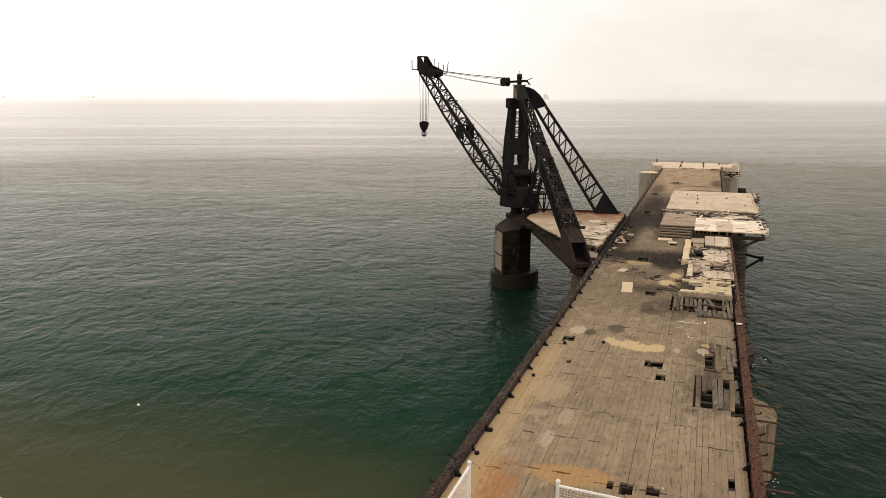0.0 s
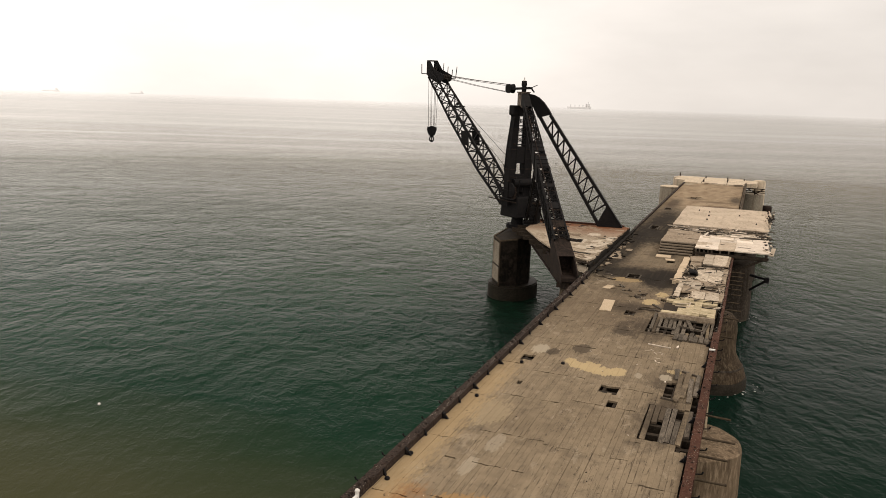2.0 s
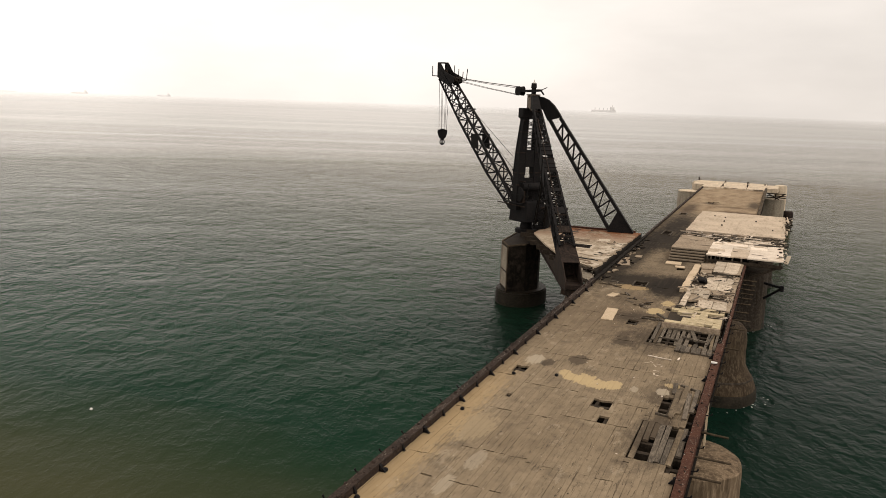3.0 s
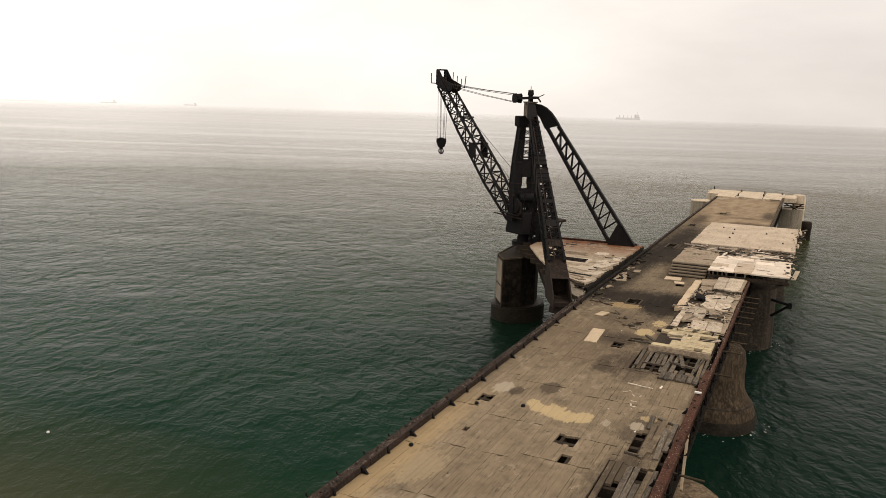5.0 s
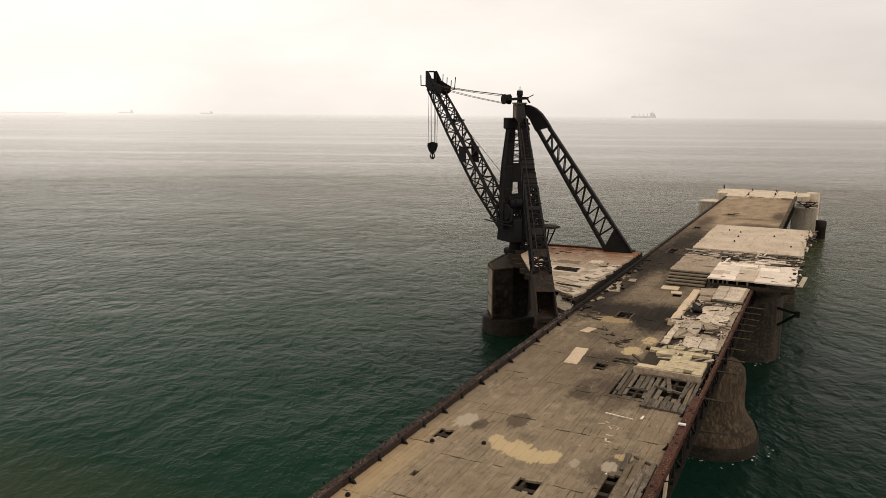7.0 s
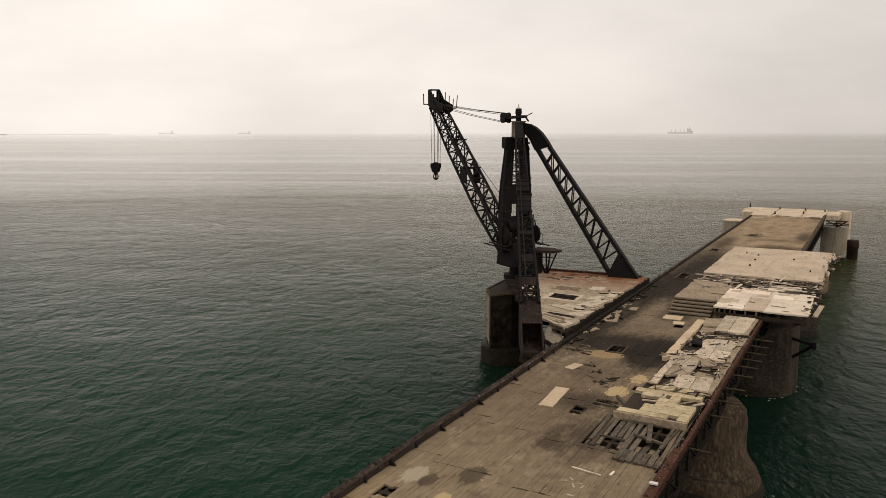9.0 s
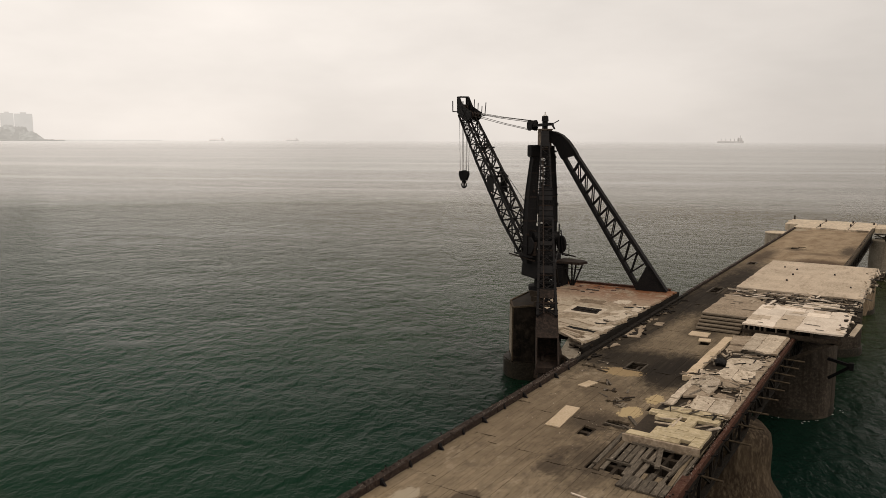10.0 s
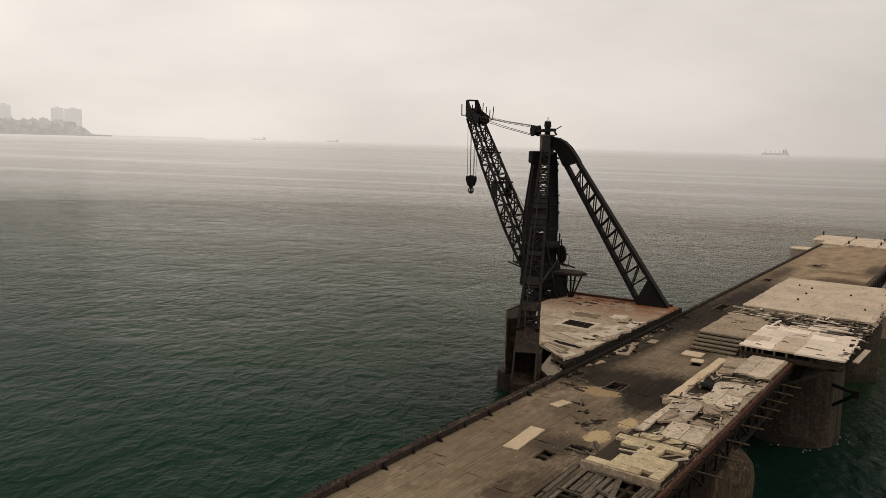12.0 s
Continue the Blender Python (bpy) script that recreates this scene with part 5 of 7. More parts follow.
# stiff legs: goose-necked top, two flanged chords, zigzag sides, plated foot
def stiff_leg(foot, tip_z, w_top, w_foot, half, panels, curve):
    foot = Vector((foot[0], foot[1], 0))
    d = foot - AX
    L = d.length
    d.normalize()
    side = Vector((-d.y, d.x, 0))

    def at(s, o, z):
        return AX + d * s + side * o + Vector((0, 0, z))

    s_top = curve[-1][0]
    z_top = curve[-1][1]

    def outer(z):
        return L - (z - tip_z) * (L - s_top) / (z_top - tip_z)

    def wide(z):
        return w_foot + (w_top - w_foot) * (z - tip_z) / (z_top - tip_z)

    # solid curved neck
    bm = bmesh.new()
    inner_end_z = z_top - 0.35
    ins = (outer(inner_end_z) - wide(inner_end_z), inner_end_z)
    under = [ins, (ins[0] * 0.62 + 0.1, ins[1] + 1.0), (0.42, ins[1] + 1.75)]
    ring = [*curve, *under]
    for o in (-half, half):
        plate(bm, [at(s, o, z) for s, z in ring], 0.06)
    leg = part("stiff_leg", bm, M_IRON, crane, "goose-necked lattice stiff leg")
    bm = bmesh.new()
    ribbon(bm, [at(s, 0, z) for s, z in curve], side, half * 2 + 0.16, 0.08)
    part("neck_flange", bm, M_IRON, leg)
    bm = bmesh.new()
    ribbon(bm, [at(s, 0, z) for s, z in under], side, half * 2 + 0.12, 0.08)
    part("neck_flange", bm, M_IRON, leg)
    # chords
    zb = tip_z + 2.0
    bm = bmesh.new()
    beam(bm, at(s_top - 0.10, 0, z_top - 0.06), at(L - 0.12, 0, tip_z - 0.02), half * 2 + 0.12, 0.27)
    part("upper_chord", bm, M_IRON, leg)
    zi = tip_z + 0.15
    bm = bmesh.new()
    beam(bm, at(ins[0] + 0.12, 0, ins[1] + 0.12), at(outer(zi) - wide(zi) + 0.02, 0, zi), half * 2 + 0.06, 0.27)
    part("lower_chord", bm, M_IRON, leg)
    # N-shaped sides: battens square to the leg, steep bars between them
    for o in (-half * 0.9, half * 0.9):
        dz = (z_top - 0.9 - zb) / panels
        for k in range(panels + 1):
            zl = z_top - 1.5 - dz * k
            zu = min(zl + 0.85, z_top - 0.3)
            low = (outer(zl) - wide(zl) + 0.2, zl)
            bars = [(low, (outer(zu) - 0.3, zu), 0.12)]
            if k < panels:
                zn = zl - dz
                bars.append(((outer(zn) - wide(zn) + 0.2, zn), (outer(zu) - 0.3, zu), 0.09))
            for (si, zi_), (so, zo), t in bars:
                bm = bmesh.new()
                beam(bm, at(si, o, zi_), at(so, o, zo), 0.07, t)
                part("lacing_bar", bm, M_IRON, leg)
    # plated foot
    for o in (-half - 0.03, half + 0.03):
        bm = bmesh.new()
        plate(bm, [at(L, o, tip_z - 0.05), at(outer(zb), o, zb), at(outer(zb) - 0.35, o, zb), at(outer(zi) - wide(zi) - 0.1, o, tip_z + 0.35), at(outer(zi) - wide(zi) - 0.1, o, tip_z - 0.05)], 0.06)
        part("foot_plate", bm, M_IRON, leg, "triangular gusset foot")
    return leg, at, L, outer, wide


neck2 = [(0.42, 19.32), (1.0, 19.24), (1.55, 18.98), (2.1, 18.5), (2.6, 17.85), (2.92, 17.35)]
stiff_leg((-7.7, 82.65), TZ, 1.5, 2.35, 0.34, 9, neck2)
# the long leg: a four-chord lattice with a goose neck, plated towards its shoe
FOOT1 = Vector((-8.05, 60.2, 0))
d1 = FOOT1 - AX
L1 = d1.length
d1.normalize()
side1 = Vector((-d1.y, d1.x, 0))


def leg1_at(s, o, z):
    return AX + d1 * s + side1 * o + Vector((0, 0, z))


def leg1_top(s):
    return 6.3 + (L1 - s) * (17.1 - 6.3) / (L1 - 4.6)


bm = bmesh.new()
neck1 = [(0.42, 19.32), (1.0, 19.25), (1.7, 18.95), (2.3, 18.55), (2.9, 18.07), (2.6, 17.35), (1.8, 17.75), (1.1, 18.05), (0.42, 18.2)]
for o in (-0.28, 0.28):
    plate(bm, [leg1_at(s, o, z) for s, z in neck1], 0.06)
leg1 = part("stiff_leg", bm, M_IRON, crane, "long goose-necked lattice stiff leg")
bm = bmesh.new()
ribbon(bm, [leg1_at(s, 0, z) for s, z in neck1[:5]], side1, 0.66, 0.08)
part("neck_flange", bm, M_IRON, leg1)


def leg1_sec(s, half, depth):
    z = leg1_top(s)
    return [leg1_at(s, -half, z), leg1_at(s, half, z), leg1_at(s, half, z - depth), leg1_at(s, -half, z - depth)]


S1 = L1 - 6.5
truss(leg1, leg1_sec(2.5, 0.32, 0.9), leg1_sec(8.4, 0.42, 1.4), 7, 0.13, 0.075, M_IRON)
truss(leg1, leg1_sec(11.8, 0.46, 1.5), leg1_sec(S1, 0.52, 1.6), 6, 0.15, 0.085, M_IRON, "cross_lacing")
truss(leg1, leg1_sec(S1, 0.52, 1.6), leg1_sec(L1 - 2.9, 0.58, 1.3), 4, 0.15, 0.085, M_IRON, "cross_lacing")
# plated node where the prop meets the leg
a, b = leg1_sec(8.3, 0.45, 1.55), leg1_sec(11.9, 0.49, 1.75)
node = None
def inset(quad, f):
    """Part of a four-cornered panel between two fractions of its length."""
    (p0, p1, q1, q0), (f0, f1) = quad, f
    return [p0.lerp(q0, f0), p1.lerp(q1, f0), p1.lerp(q1, f1), p0.lerp(q0, f1)]


for quad in ((a[0], a[3], b[3], b[0]), (a[1], a[2], b[2], b[1]), (a[0], a[1], b[1], b[0])):
    for f in ((0.0, 0.42), (0.58, 1.0)):
        bm = bmesh.new()
        plate(bm, inset(quad, f), 0.05)
        if node is None:
            node = part("node_box", bm, M_IRON, leg1, "plated box joint of the leg")
        else:
            part("side_plate", bm, M_IRON, node)
for f in (0.0, 0.5, 1.0):
    bm = bmesh.new()
    p = [u.lerp(v, f) for u, v in zip(a, b)]
    for k in range(4):
        beam(bm, p[k], p[(k + 1) % 4], 0.12, 0.10)
    part("band", bm, M_IRON, node)
# rungs and bolt plates standing proud of the leg's edges
random.seed(31)
for k in range(30):
    s_r = 3.4 + k * 0.58
    half = 0.34 + 0.012 * s_r + random.uniform(0.02, 0.12)
    z = leg1_top(s_r) + 0.05
    bm = bmesh.new()
    beam(bm, leg1_at(s_r, -half, z), leg1_at(s_r, half, z), 0.07, 0.08)
    part("rung", bm, M_IRON if k % 4 else M_IRONRUST, leg1)
# pipe run up the face of the leg
bm = bmesh.new()
tube(bm, leg1_at(4.6, -0.2, leg1_top(4.6) + 0.12), leg1_at(20.6, -0.2, leg1_top(20.6) + 0.12), 0.045, 6)
part("pipe", bm, M_IRONRUST, leg1)
# lattice prop from the node down to the platform beside the mast
top_c = leg1_at(10.2, 0, leg1_top(10.2) - 1.5)
foot_c = Vector((-16.75, 80.0, TZ))
bm = bmesh.new()
beam(bm, top_c - side1 * 0.44, top_c + side1 * 0.44, 0.16, 0.16)
prop = part("prop", bm, M_IRON, crane, "slender lattice prop under the long leg")
truss(prop, [top_c + side1 * o + d1 * e for o, e in ((-0.4, -0.3), (0.4, -0.3), (0.4, 0.3), (-0.4, 0.3))],
      [foot_c + side1 * o + d1 * e for o, e in ((-0.46, -0.4), (0.46, -0.4), (0.46, 0.4), (-0.46, 0.4))], 9, 0.13, 0.06, M_IRON)
bm = bmesh.new()
box(bm, (foot_c.x, foot_c.y, TZ + 0.12), (1.3, 1.3, 0.24), 25)
part("foot_block", bm, M_IRON, prop)
# open-ended box shoe of the long leg and its covering plates
bm = bmesh.new()
for o in (-0.63, 0.63):
    plate(bm, [leg1_at(L1 + 0.35, o, 5.2), leg1_at(L1 + 0.35, o, 5.85), leg1_at(L1 - 1.2, o, 7.0), leg1_at(L1 - 3.6, o, 8.15), leg1_at(L1 - 4.0, o, 6.6), leg1_at(L1 - 3.4, o, 5.2)], 0.09)
plate(bm, [leg1_at(L1 + 0.3, -0.59, 5.45), leg1_at(L1 + 0.3, 0.59, 5.45), leg1_at(L1 - 3.2, 0.59, 5.4), leg1_at(L1 - 3.2, -0.59, 5.4)], 0.3)
plate(bm, [leg1_at(L1 - 1.25, -0.59, 6.98), leg1_at(L1 - 1.25, 0.59, 6.98), leg1_at(L1 - 3.6, 0.59, 8.1), leg1_at(L1 - 3.6, -0.59, 8.1)], 0.06)
plate(bm, [leg1_at(L1 - 2.2, -0.59, 5.5), leg1_at(L1 - 2.2, 0.59, 5.5), leg1_at(L1 - 2.6, 0.59, 7.5), leg1_at(L1 - 2.6, -0.59, 7.5)], 0.06)
shoe = part("shoe", bm, M_IRONRUST, leg1, "rusty open box shoe")
bm = bmesh.new()
box(bm, (FOOT1.x - 0.1, FOOT1.y + 0.75, 4.95), (1.2, 1.6, 0.5), -25, wob=0.05)
part("footing", bm, M_GIRDER, shoe)
for a, b, w in ((4.2, 4.9, 0.9), (6.3, 7.0, 0.8), (8.9, 9.3, 0.8)):
    bm = bmesh.new()
    sa, sb = L1 - a, L1 - b
    beam(bm, leg1_at(sa, 0, leg1_top(sa) + 0.09), leg1_at(sb, 0, leg1_top(sb) + 0.09), w, 0.04)
    part("cover_plate", bm, M_IRONRUST if a < 5 else M_IRON, leg1)
bm = bmesh.new()
beam(bm, on(-1.0, 1.0, 9.2), (-10.8, 66.9, 9.9), 0.1, 0.12)
part("tie_bar", bm, M_IRON, leg1, "pale horizontal tie bar")

# ---- kerbs along the pier ----


def kerb(x, w, h, material, label, inward, pale_step, charred=None, bleached=None, thin=None):
    k = base("trim", (x, 60.0, DECK), label, "kerb", "pier kerbs", "structure")
    y = PY0
    while y < PY1 - 0.5:
        n = min(random.uniform(5.2, 7.0), PY1 - y)
        bm = bmesh.new()
        steps = int(n / 0.5)
        burnt = charred is not None and charred[0] < y < charred[1]
        slight = charred is not None and y >= charred[1]
        wk, hk = (w * 0.8, h * 0.62) if burnt else (w * 0.62, h * 0.8) if slight else (w, h)
        sleek = thin is not None and thin[0] < y < thin[1]
        wk, hk = (w * 0.45, h * 0.85) if sleek else (wk, hk)
        for i in range(steps):
            a, b = y + n * i / steps, y + n * (i + 1) / steps - (0.015 if i == steps - 1 else 0)
            box(bm, (x - (inward * 0.1 if sleek else 0.0), (a + b) / 2, DECK + 0.02 + hk / 2), (wk, b - a, hk), wob=0.03 if burnt else 0.012)
        part("kerb_timber", bm, M_CHARSHADE if burnt else M_PIERCONC if bleached is not None and y > bleached else material, k)
        y += n
    # ragged crust, bolt heads and clusters of pale flakes along the top
    for name, lo, hi, step, mat, label in (("scale_crust", 0.05, 0.13, 0.3, M_RUST, "flaked rust and bolt heads"), ("bleached_flakes", 0.010, 0.032, pale_step, M_BROWNFLAKE, "pale flakes on the kerb top")):
        vs, fs = [], []
        y = PY0
        while y < PY1:
            y += random.uniform(0.3, 1.7) * step
            a = random.uniform(lo, hi)
            fx = random.uniform(-0.43, 0.43)
            if thin is not None and name == "scale_crust" and (thin[0] < y < thin[1] + 6 or a > 0.09):
                continue
            if charred is not None and y > charred[0] and (y < charred[1] or abs(fx) > 0.28 or name == "scale_crust"):
                continue
            if name == "bleached_flakes" and (noise.noise((y * 0.9, fx * 2.0, x)) < 0.05 or (y < 30 and random.random() < 0.6)):
                continue
            ax, ay, az = a / 2, a / 2 * random.uniform(0.8, 2.0), a * random.uniform(0.4, 0.8)
            turn = random.uniform(0, 1.57)
            c_, s_ = math.cos(turn), math.sin(turn)
            k0 = len(vs)
            top = DECK + (h * 0.8 if charred is not None and y > charred[1] else h)
            for zz, sh in ((top, 1.0), (top + 0.01 + az, 0.6)):
                for ux, uy in ((-1, -1), (1, -1), (1, 1), (-1, 1)):
                    qx, qy = ux * ax * sh * random.uniform(0.7, 1.1), uy * ay * sh * random.uniform(0.7, 1.1)
                    vs.append((fx * w + qx * c_ - qy * s_, y - 60.0 + qx * s_ + qy * c_, zz - DECK))
            fs += [(k0 + q, k0 + (q + 1) % 4, k0 + 4 + (q + 1) % 4, k0 + 4 + q) for q in range(4)] + [(k0 + 4, k0 + 5, k0 + 6, k0 + 7)]
        me = bpy.data.meshes.new(name)
        me.from_pydata(vs, [], fs)
        me.materials.append(mat)
        crust = new(name, me)
        crust.parent = k
        tagged(crust, label, kind="stuff")
    # knee brackets on the deck side and pegs on the sea side
    y = 20.0
    i = 0
    while y < PY1:
        bm = bmesh.new()
        big = 0.2 if i % 2 == 0 else 0.08
        x0 = x + inward * w / 2
        plate(bm, [(x0, y, DECK + 0.02), (x0 + inward * big * 1.3, y, DECK + 0.02), (x0, y, DECK + h + 0.02)], 0.1)
        if i % 2 == 0:
            box(bm, (x0 + inward * 0.06, y, DECK + h * 0.6), (0.08, 0.16, h * 0.6), wob=0.03)
        if y < (61 if thin is None else thin[0]):
            part("knee_bracket", bm, M_IRON, k)
        else:
            bm.free()
        y += 1.95 + random.uniform(-0.2, 0.2)
        i += 1
        if y > 62:
            continue
        bm = bmesh.new()
        xo = x - inward * w / 2
        tube(bm, (xo, y + 1.1, DECK + 0.12), (xo - inward * 0.22, y + 1.1, DECK + 0.16), 0.025, 8)
        tube(bm, (xo - inward * 0.22, y + 1.1, DECK + 0.16), (xo - inward * 0.26, y + 1.1, DECK + 0.25), 0.03, 8)
        part("peg", bm, M_IRON, k)
    return k


kerb(-6.86, 0.35, 0.27, M_RUST, "brown rust-crusted kerb with iron knees along the pier edge", 1, 0.013, (61.0, 84.0))
kerb(3.05, 0.36, 0.30, M_RUSTRED, "red-brown rusty kerb along the pier edge", -1, 0.05, None, 104.0, (47.0, 74.0))
random.seed(52)
for i in range(44):
    bm = bmesh.new()
    y = random.uniform(61.5, 83.0)
    box(bm, (0, 0, 0), (random.uniform(0.08, 0.3), random.uniform(0.15, 0.7), random.uniform(0.03, 0.1)), wob=0.03)
    bmesh.ops.transform(bm, matrix=pose(-6.62 + abs(random.gauss(0, 0.35)), y, DECK + 0.05, random.uniform(-6, 6), random.uniform(-6, 6), random.gauss(0, 35)), verts=bm.verts)
    solid("charred_scrap", bm, (M_CHARSHADE, M_JOIST, M_BROWNTOP)[i % 3 if i % 2 else 0], "scrap of charred and torn timber beside the burnt kerb", "scrap", "scraps along the burnt kerb")
# steel rods left sticking out of the pier side
for y in (27.5, 29.0, 31.5, 33.6, 35.4, 38.0, 51.0, 55.5, 57.8, 60.0, 62.5, 64.4, 66.0, 67.6, 69.3, 71.0, 109.0, 112.0):
    bm = bmesh.new()
    tube(bm, (2.9, y, 5.2), (3.2 + random.uniform(0.7, 1.35), y + random.uniform(-0.1, 0.1), 5.17), 0.05, 8)
    solid("steel_rod", bm, M_PIERCONC, "rusty steel rod sticking out of the pier side", "rod", "rods along the pier side")
bm = bmesh.new()
box(bm, (3.0, 45.0, DECK + 0.40), (0.30, 0.16, 0.06))
solid("white_marker", bm, M_WHITEPAINT, "small white painted block on the rusty kerb", "marker")
bm = bmesh.new()
beam(bm, (3.12, 41.4, 5.6), (3.2, 40.0, 3.6), 0.4, 0.08, (1, 0, 0))
solid("hanging_board", bm, M_PALESAND, "pale board hanging off the pier side", "board")

# ---- raised platform ----
RX0, RX1, RY0, RY1, RZ = -3.1, 5.95, 73.4, 105.0, 6.58
rp = base("raised_platform", (1.4, 89.0, DECK), "raised grey concrete and bleached panel platform with broken middle", "platform")
for i in range(5):
    bm = bmesh.new()
    z1 = DECK + (i + 1) * (RZ - DECK) / 5 - 0.004
    y0 = RY0 + 0.1 + i * 0.42
    box(bm, ((RX0 - 0.15) / 2, y0 + 0.24, z1 - 0.045), (RX0 * -1 - 0.2, 0.5, 0.09), wob=0.006)
    step = part("step", bm, M_STEP, rp, "grey timber step")
    bm = bmesh.new()
    box(bm, ((RX0 - 0.15) / 2, y0 + 0.06, z1 - 0.115), (RX0 * -1 - 0.26, 0.05, 0.13))
    part("riser", bm, M_JOIST, step)
# western strip of the platform top
random.seed(4)
bm = bmesh.new()
prism(bm, ragged(RX0, RY0 + 2.1, 0.0, 81.6, 0.05, 0.7), DECK + 0.02, RZ)
part("top_slab", bm, M_BROWNTOP, rp, "brown worn screed over the steps")
bm = bmesh.new()
prism(bm, ragged(RX0 - 0.05, 86.4, RX1 + 0.1, RY1 - 1.6, 0.06, 0.7), DECK + 0.25, RZ + 0.02)
part("top_slab", bm, M_TOPSLAB, rp, "wide grey concrete slab with worn pale edge")
for (x, y, r) in ((-0.2, 98.3, 0.09), (-0.1, 95.2, 0.1), (-0.1, 91.8, 0.1), (-1.4, 99.2, 0.08), (3.1, 97.0, 0.09), (4.9, 91.0, 0.07)):
    bm = bmesh.new()
    lathe(bm, x, y, [(r, RZ + 0.02), (r * 0.9, RZ + 0.1), (r * 0.4, RZ + 0.16)], 9, 0.3)
    part("iron_stump", bm, M_IRON, rp, "small dark iron stump")
# pale crumbled rim of the slab
for i in range(23):
    y = 86.6 + i * 0.72
    bm = bmesh.new()
    prism(bm, ragged(RX1 - random.uniform(0.02, 0.25), y, RX1 + random.uniform(-0.05, 0.15), y + 0.7, 0.1, 0.3), RZ + 0.022, RZ + 0.05)
    part("crumbled_rim", bm, M_SLAB if i % 3 else M_TOPSLAB, rp)
random.seed(66)
for i in range(30):
    bm = bmesh.new()
    f = random.random()
    box(bm, (0, 0, 0), (random.uniform(0.06, 0.2), random.uniform(0.3, 1.3), random.uniform(0.05, 0.16)), wob=0.04)
    bmesh.ops.transform(bm, matrix=pose(6.0 + 0.7 * f + random.uniform(-0.2, 0.2), 91.5 + 11.5 * f, RZ - random.uniform(-0.1, 0.7), random.uniform(-40, 40), random.uniform(-30, 30), random.uniform(-50, 50)), verts=bm.verts)
    part("broken_timber", bm, (M_JOIST, M_OLDWOOD, M_SLAB)[i % 3], rp)
# bleached panels, unevenly laid
for nth, (x0, y0, x1, y1, mt) in enumerate(((3.28, 73.42, 6.0, 78.1, M_WHITEPANEL), (1.9, 73.5, 3.25, 77.7, M_TOPSLAB), (0.02, 73.45, 1.87, 74.9, M_WHITEPANEL), (0.0, 74.92, 0.85, 76.6, M_TOPSLAB), (0.87, 74.92, 1.87, 77.2, M_WHITEPANEL), (0.0, 76.62, 0.85, 78.6, M_WHITEPANEL),
                           (0.87, 77.22, 1.87, 79.2, M_WHITEPANEL), (1.9, 77.72, 3.25, 79.3, M_WHITEPANEL), (3.28, 78.12, 4.7, 79.4, M_WHITEPANEL), (4.72, 78.12, 5.95, 79.2, M_WHITEPANEL), (0.02, 78.62, 0.85, 80.4, M_WHITEPANEL), (0.87, 79.22, 3.0, 80.9, M_WHITEPANEL), (3.05, 79.42, 4.6, 81.0, M_WHITEPANEL), (4.65, 79.22, 5.9, 80.6, M_WHITEPANEL))):
    bm = bmesh.new()
    prism(bm, ragged(x0 - 0.008, y0 - 0.008, x1 + 0.008, y1 + 0.008, 0.012 if 73.6 < y0 and x1 < 5.5 else 0.07, 0.4), RZ - 0.1, RZ + 0.0012 * nth)
    part("panel", bm, mt, rp, "bleached panel")
for i in range(24):
    bm = bmesh.new()
    box(bm, (0, 0, 0), (random.uniform(0.9, 2.8), random.uniform(0.14, 0.32), 0.05), wob=0.02)
    y = 80.4 + i * 0.1 + random.uniform(-0.15, 0.15)
    bmesh.ops.transform(bm, matrix=pose(random.uniform(1.4, 4.2), y, RZ + 0.03 + random.uniform(-0.03, 0.04), 0, random.uniform(-1.5, 1.5), random.gauss(-1, 4)), verts=bm.verts)
    part("pale_plank", bm, (M_WHITEPANEL, M_SLAB, M_OLDWOOD)[i % 3], rp)
for (x, y, n) in ((4.0, 75.3, 1.0), (4.6, 74.0, 0.5), (2.2, 76.0, 0.4), (1.0, 74.2, 0.3)):
    bm = bmesh.new()
    box(bm, (x, y, RZ + 0.035), (n, 0.07, 0.02), random.uniform(-14, -4), wob=0.01)
    part("crack", bm, M_JOIST, rp, "dark split in the panel")
for x0, y0, x1, y1 in ((0.5, 75.6, 1.3, 76.6), (2.3, 78.3, 3.1, 79.0), (0.3, 79.3, 1.0, 80.0), (3.6, 79.6, 4.4, 80.2)):
    bm = bmesh.new()
    prism(bm, ragged(x0, y0, x1, y1, 0.16, 0.22), RZ + 0.018, RZ + 0.024)
    part("worn_patch", bm, M_TOPSLAB, rp)
for i in range(40):
    bm = bmesh.new()
    box(bm, (0, 0, 0), (random.uniform(0.08, 0.3), random.uniform(0.08, 0.35), random.uniform(0.04, 0.12)), wob=0.03)
    bmesh.ops.transform(bm, matrix=pose(5.85 + random.gauss(0, 0.16), random.uniform(74.0, 84.5), RZ + 0.03, random.uniform(-8, 8), random.uniform(-8, 20), random.uniform(0, 180)), verts=bm.verts)
    part("chip", bm, (M_WHITEPANEL, M_OLDWOOD, M_SLAB, M_JOIST)[i % 4], rp)
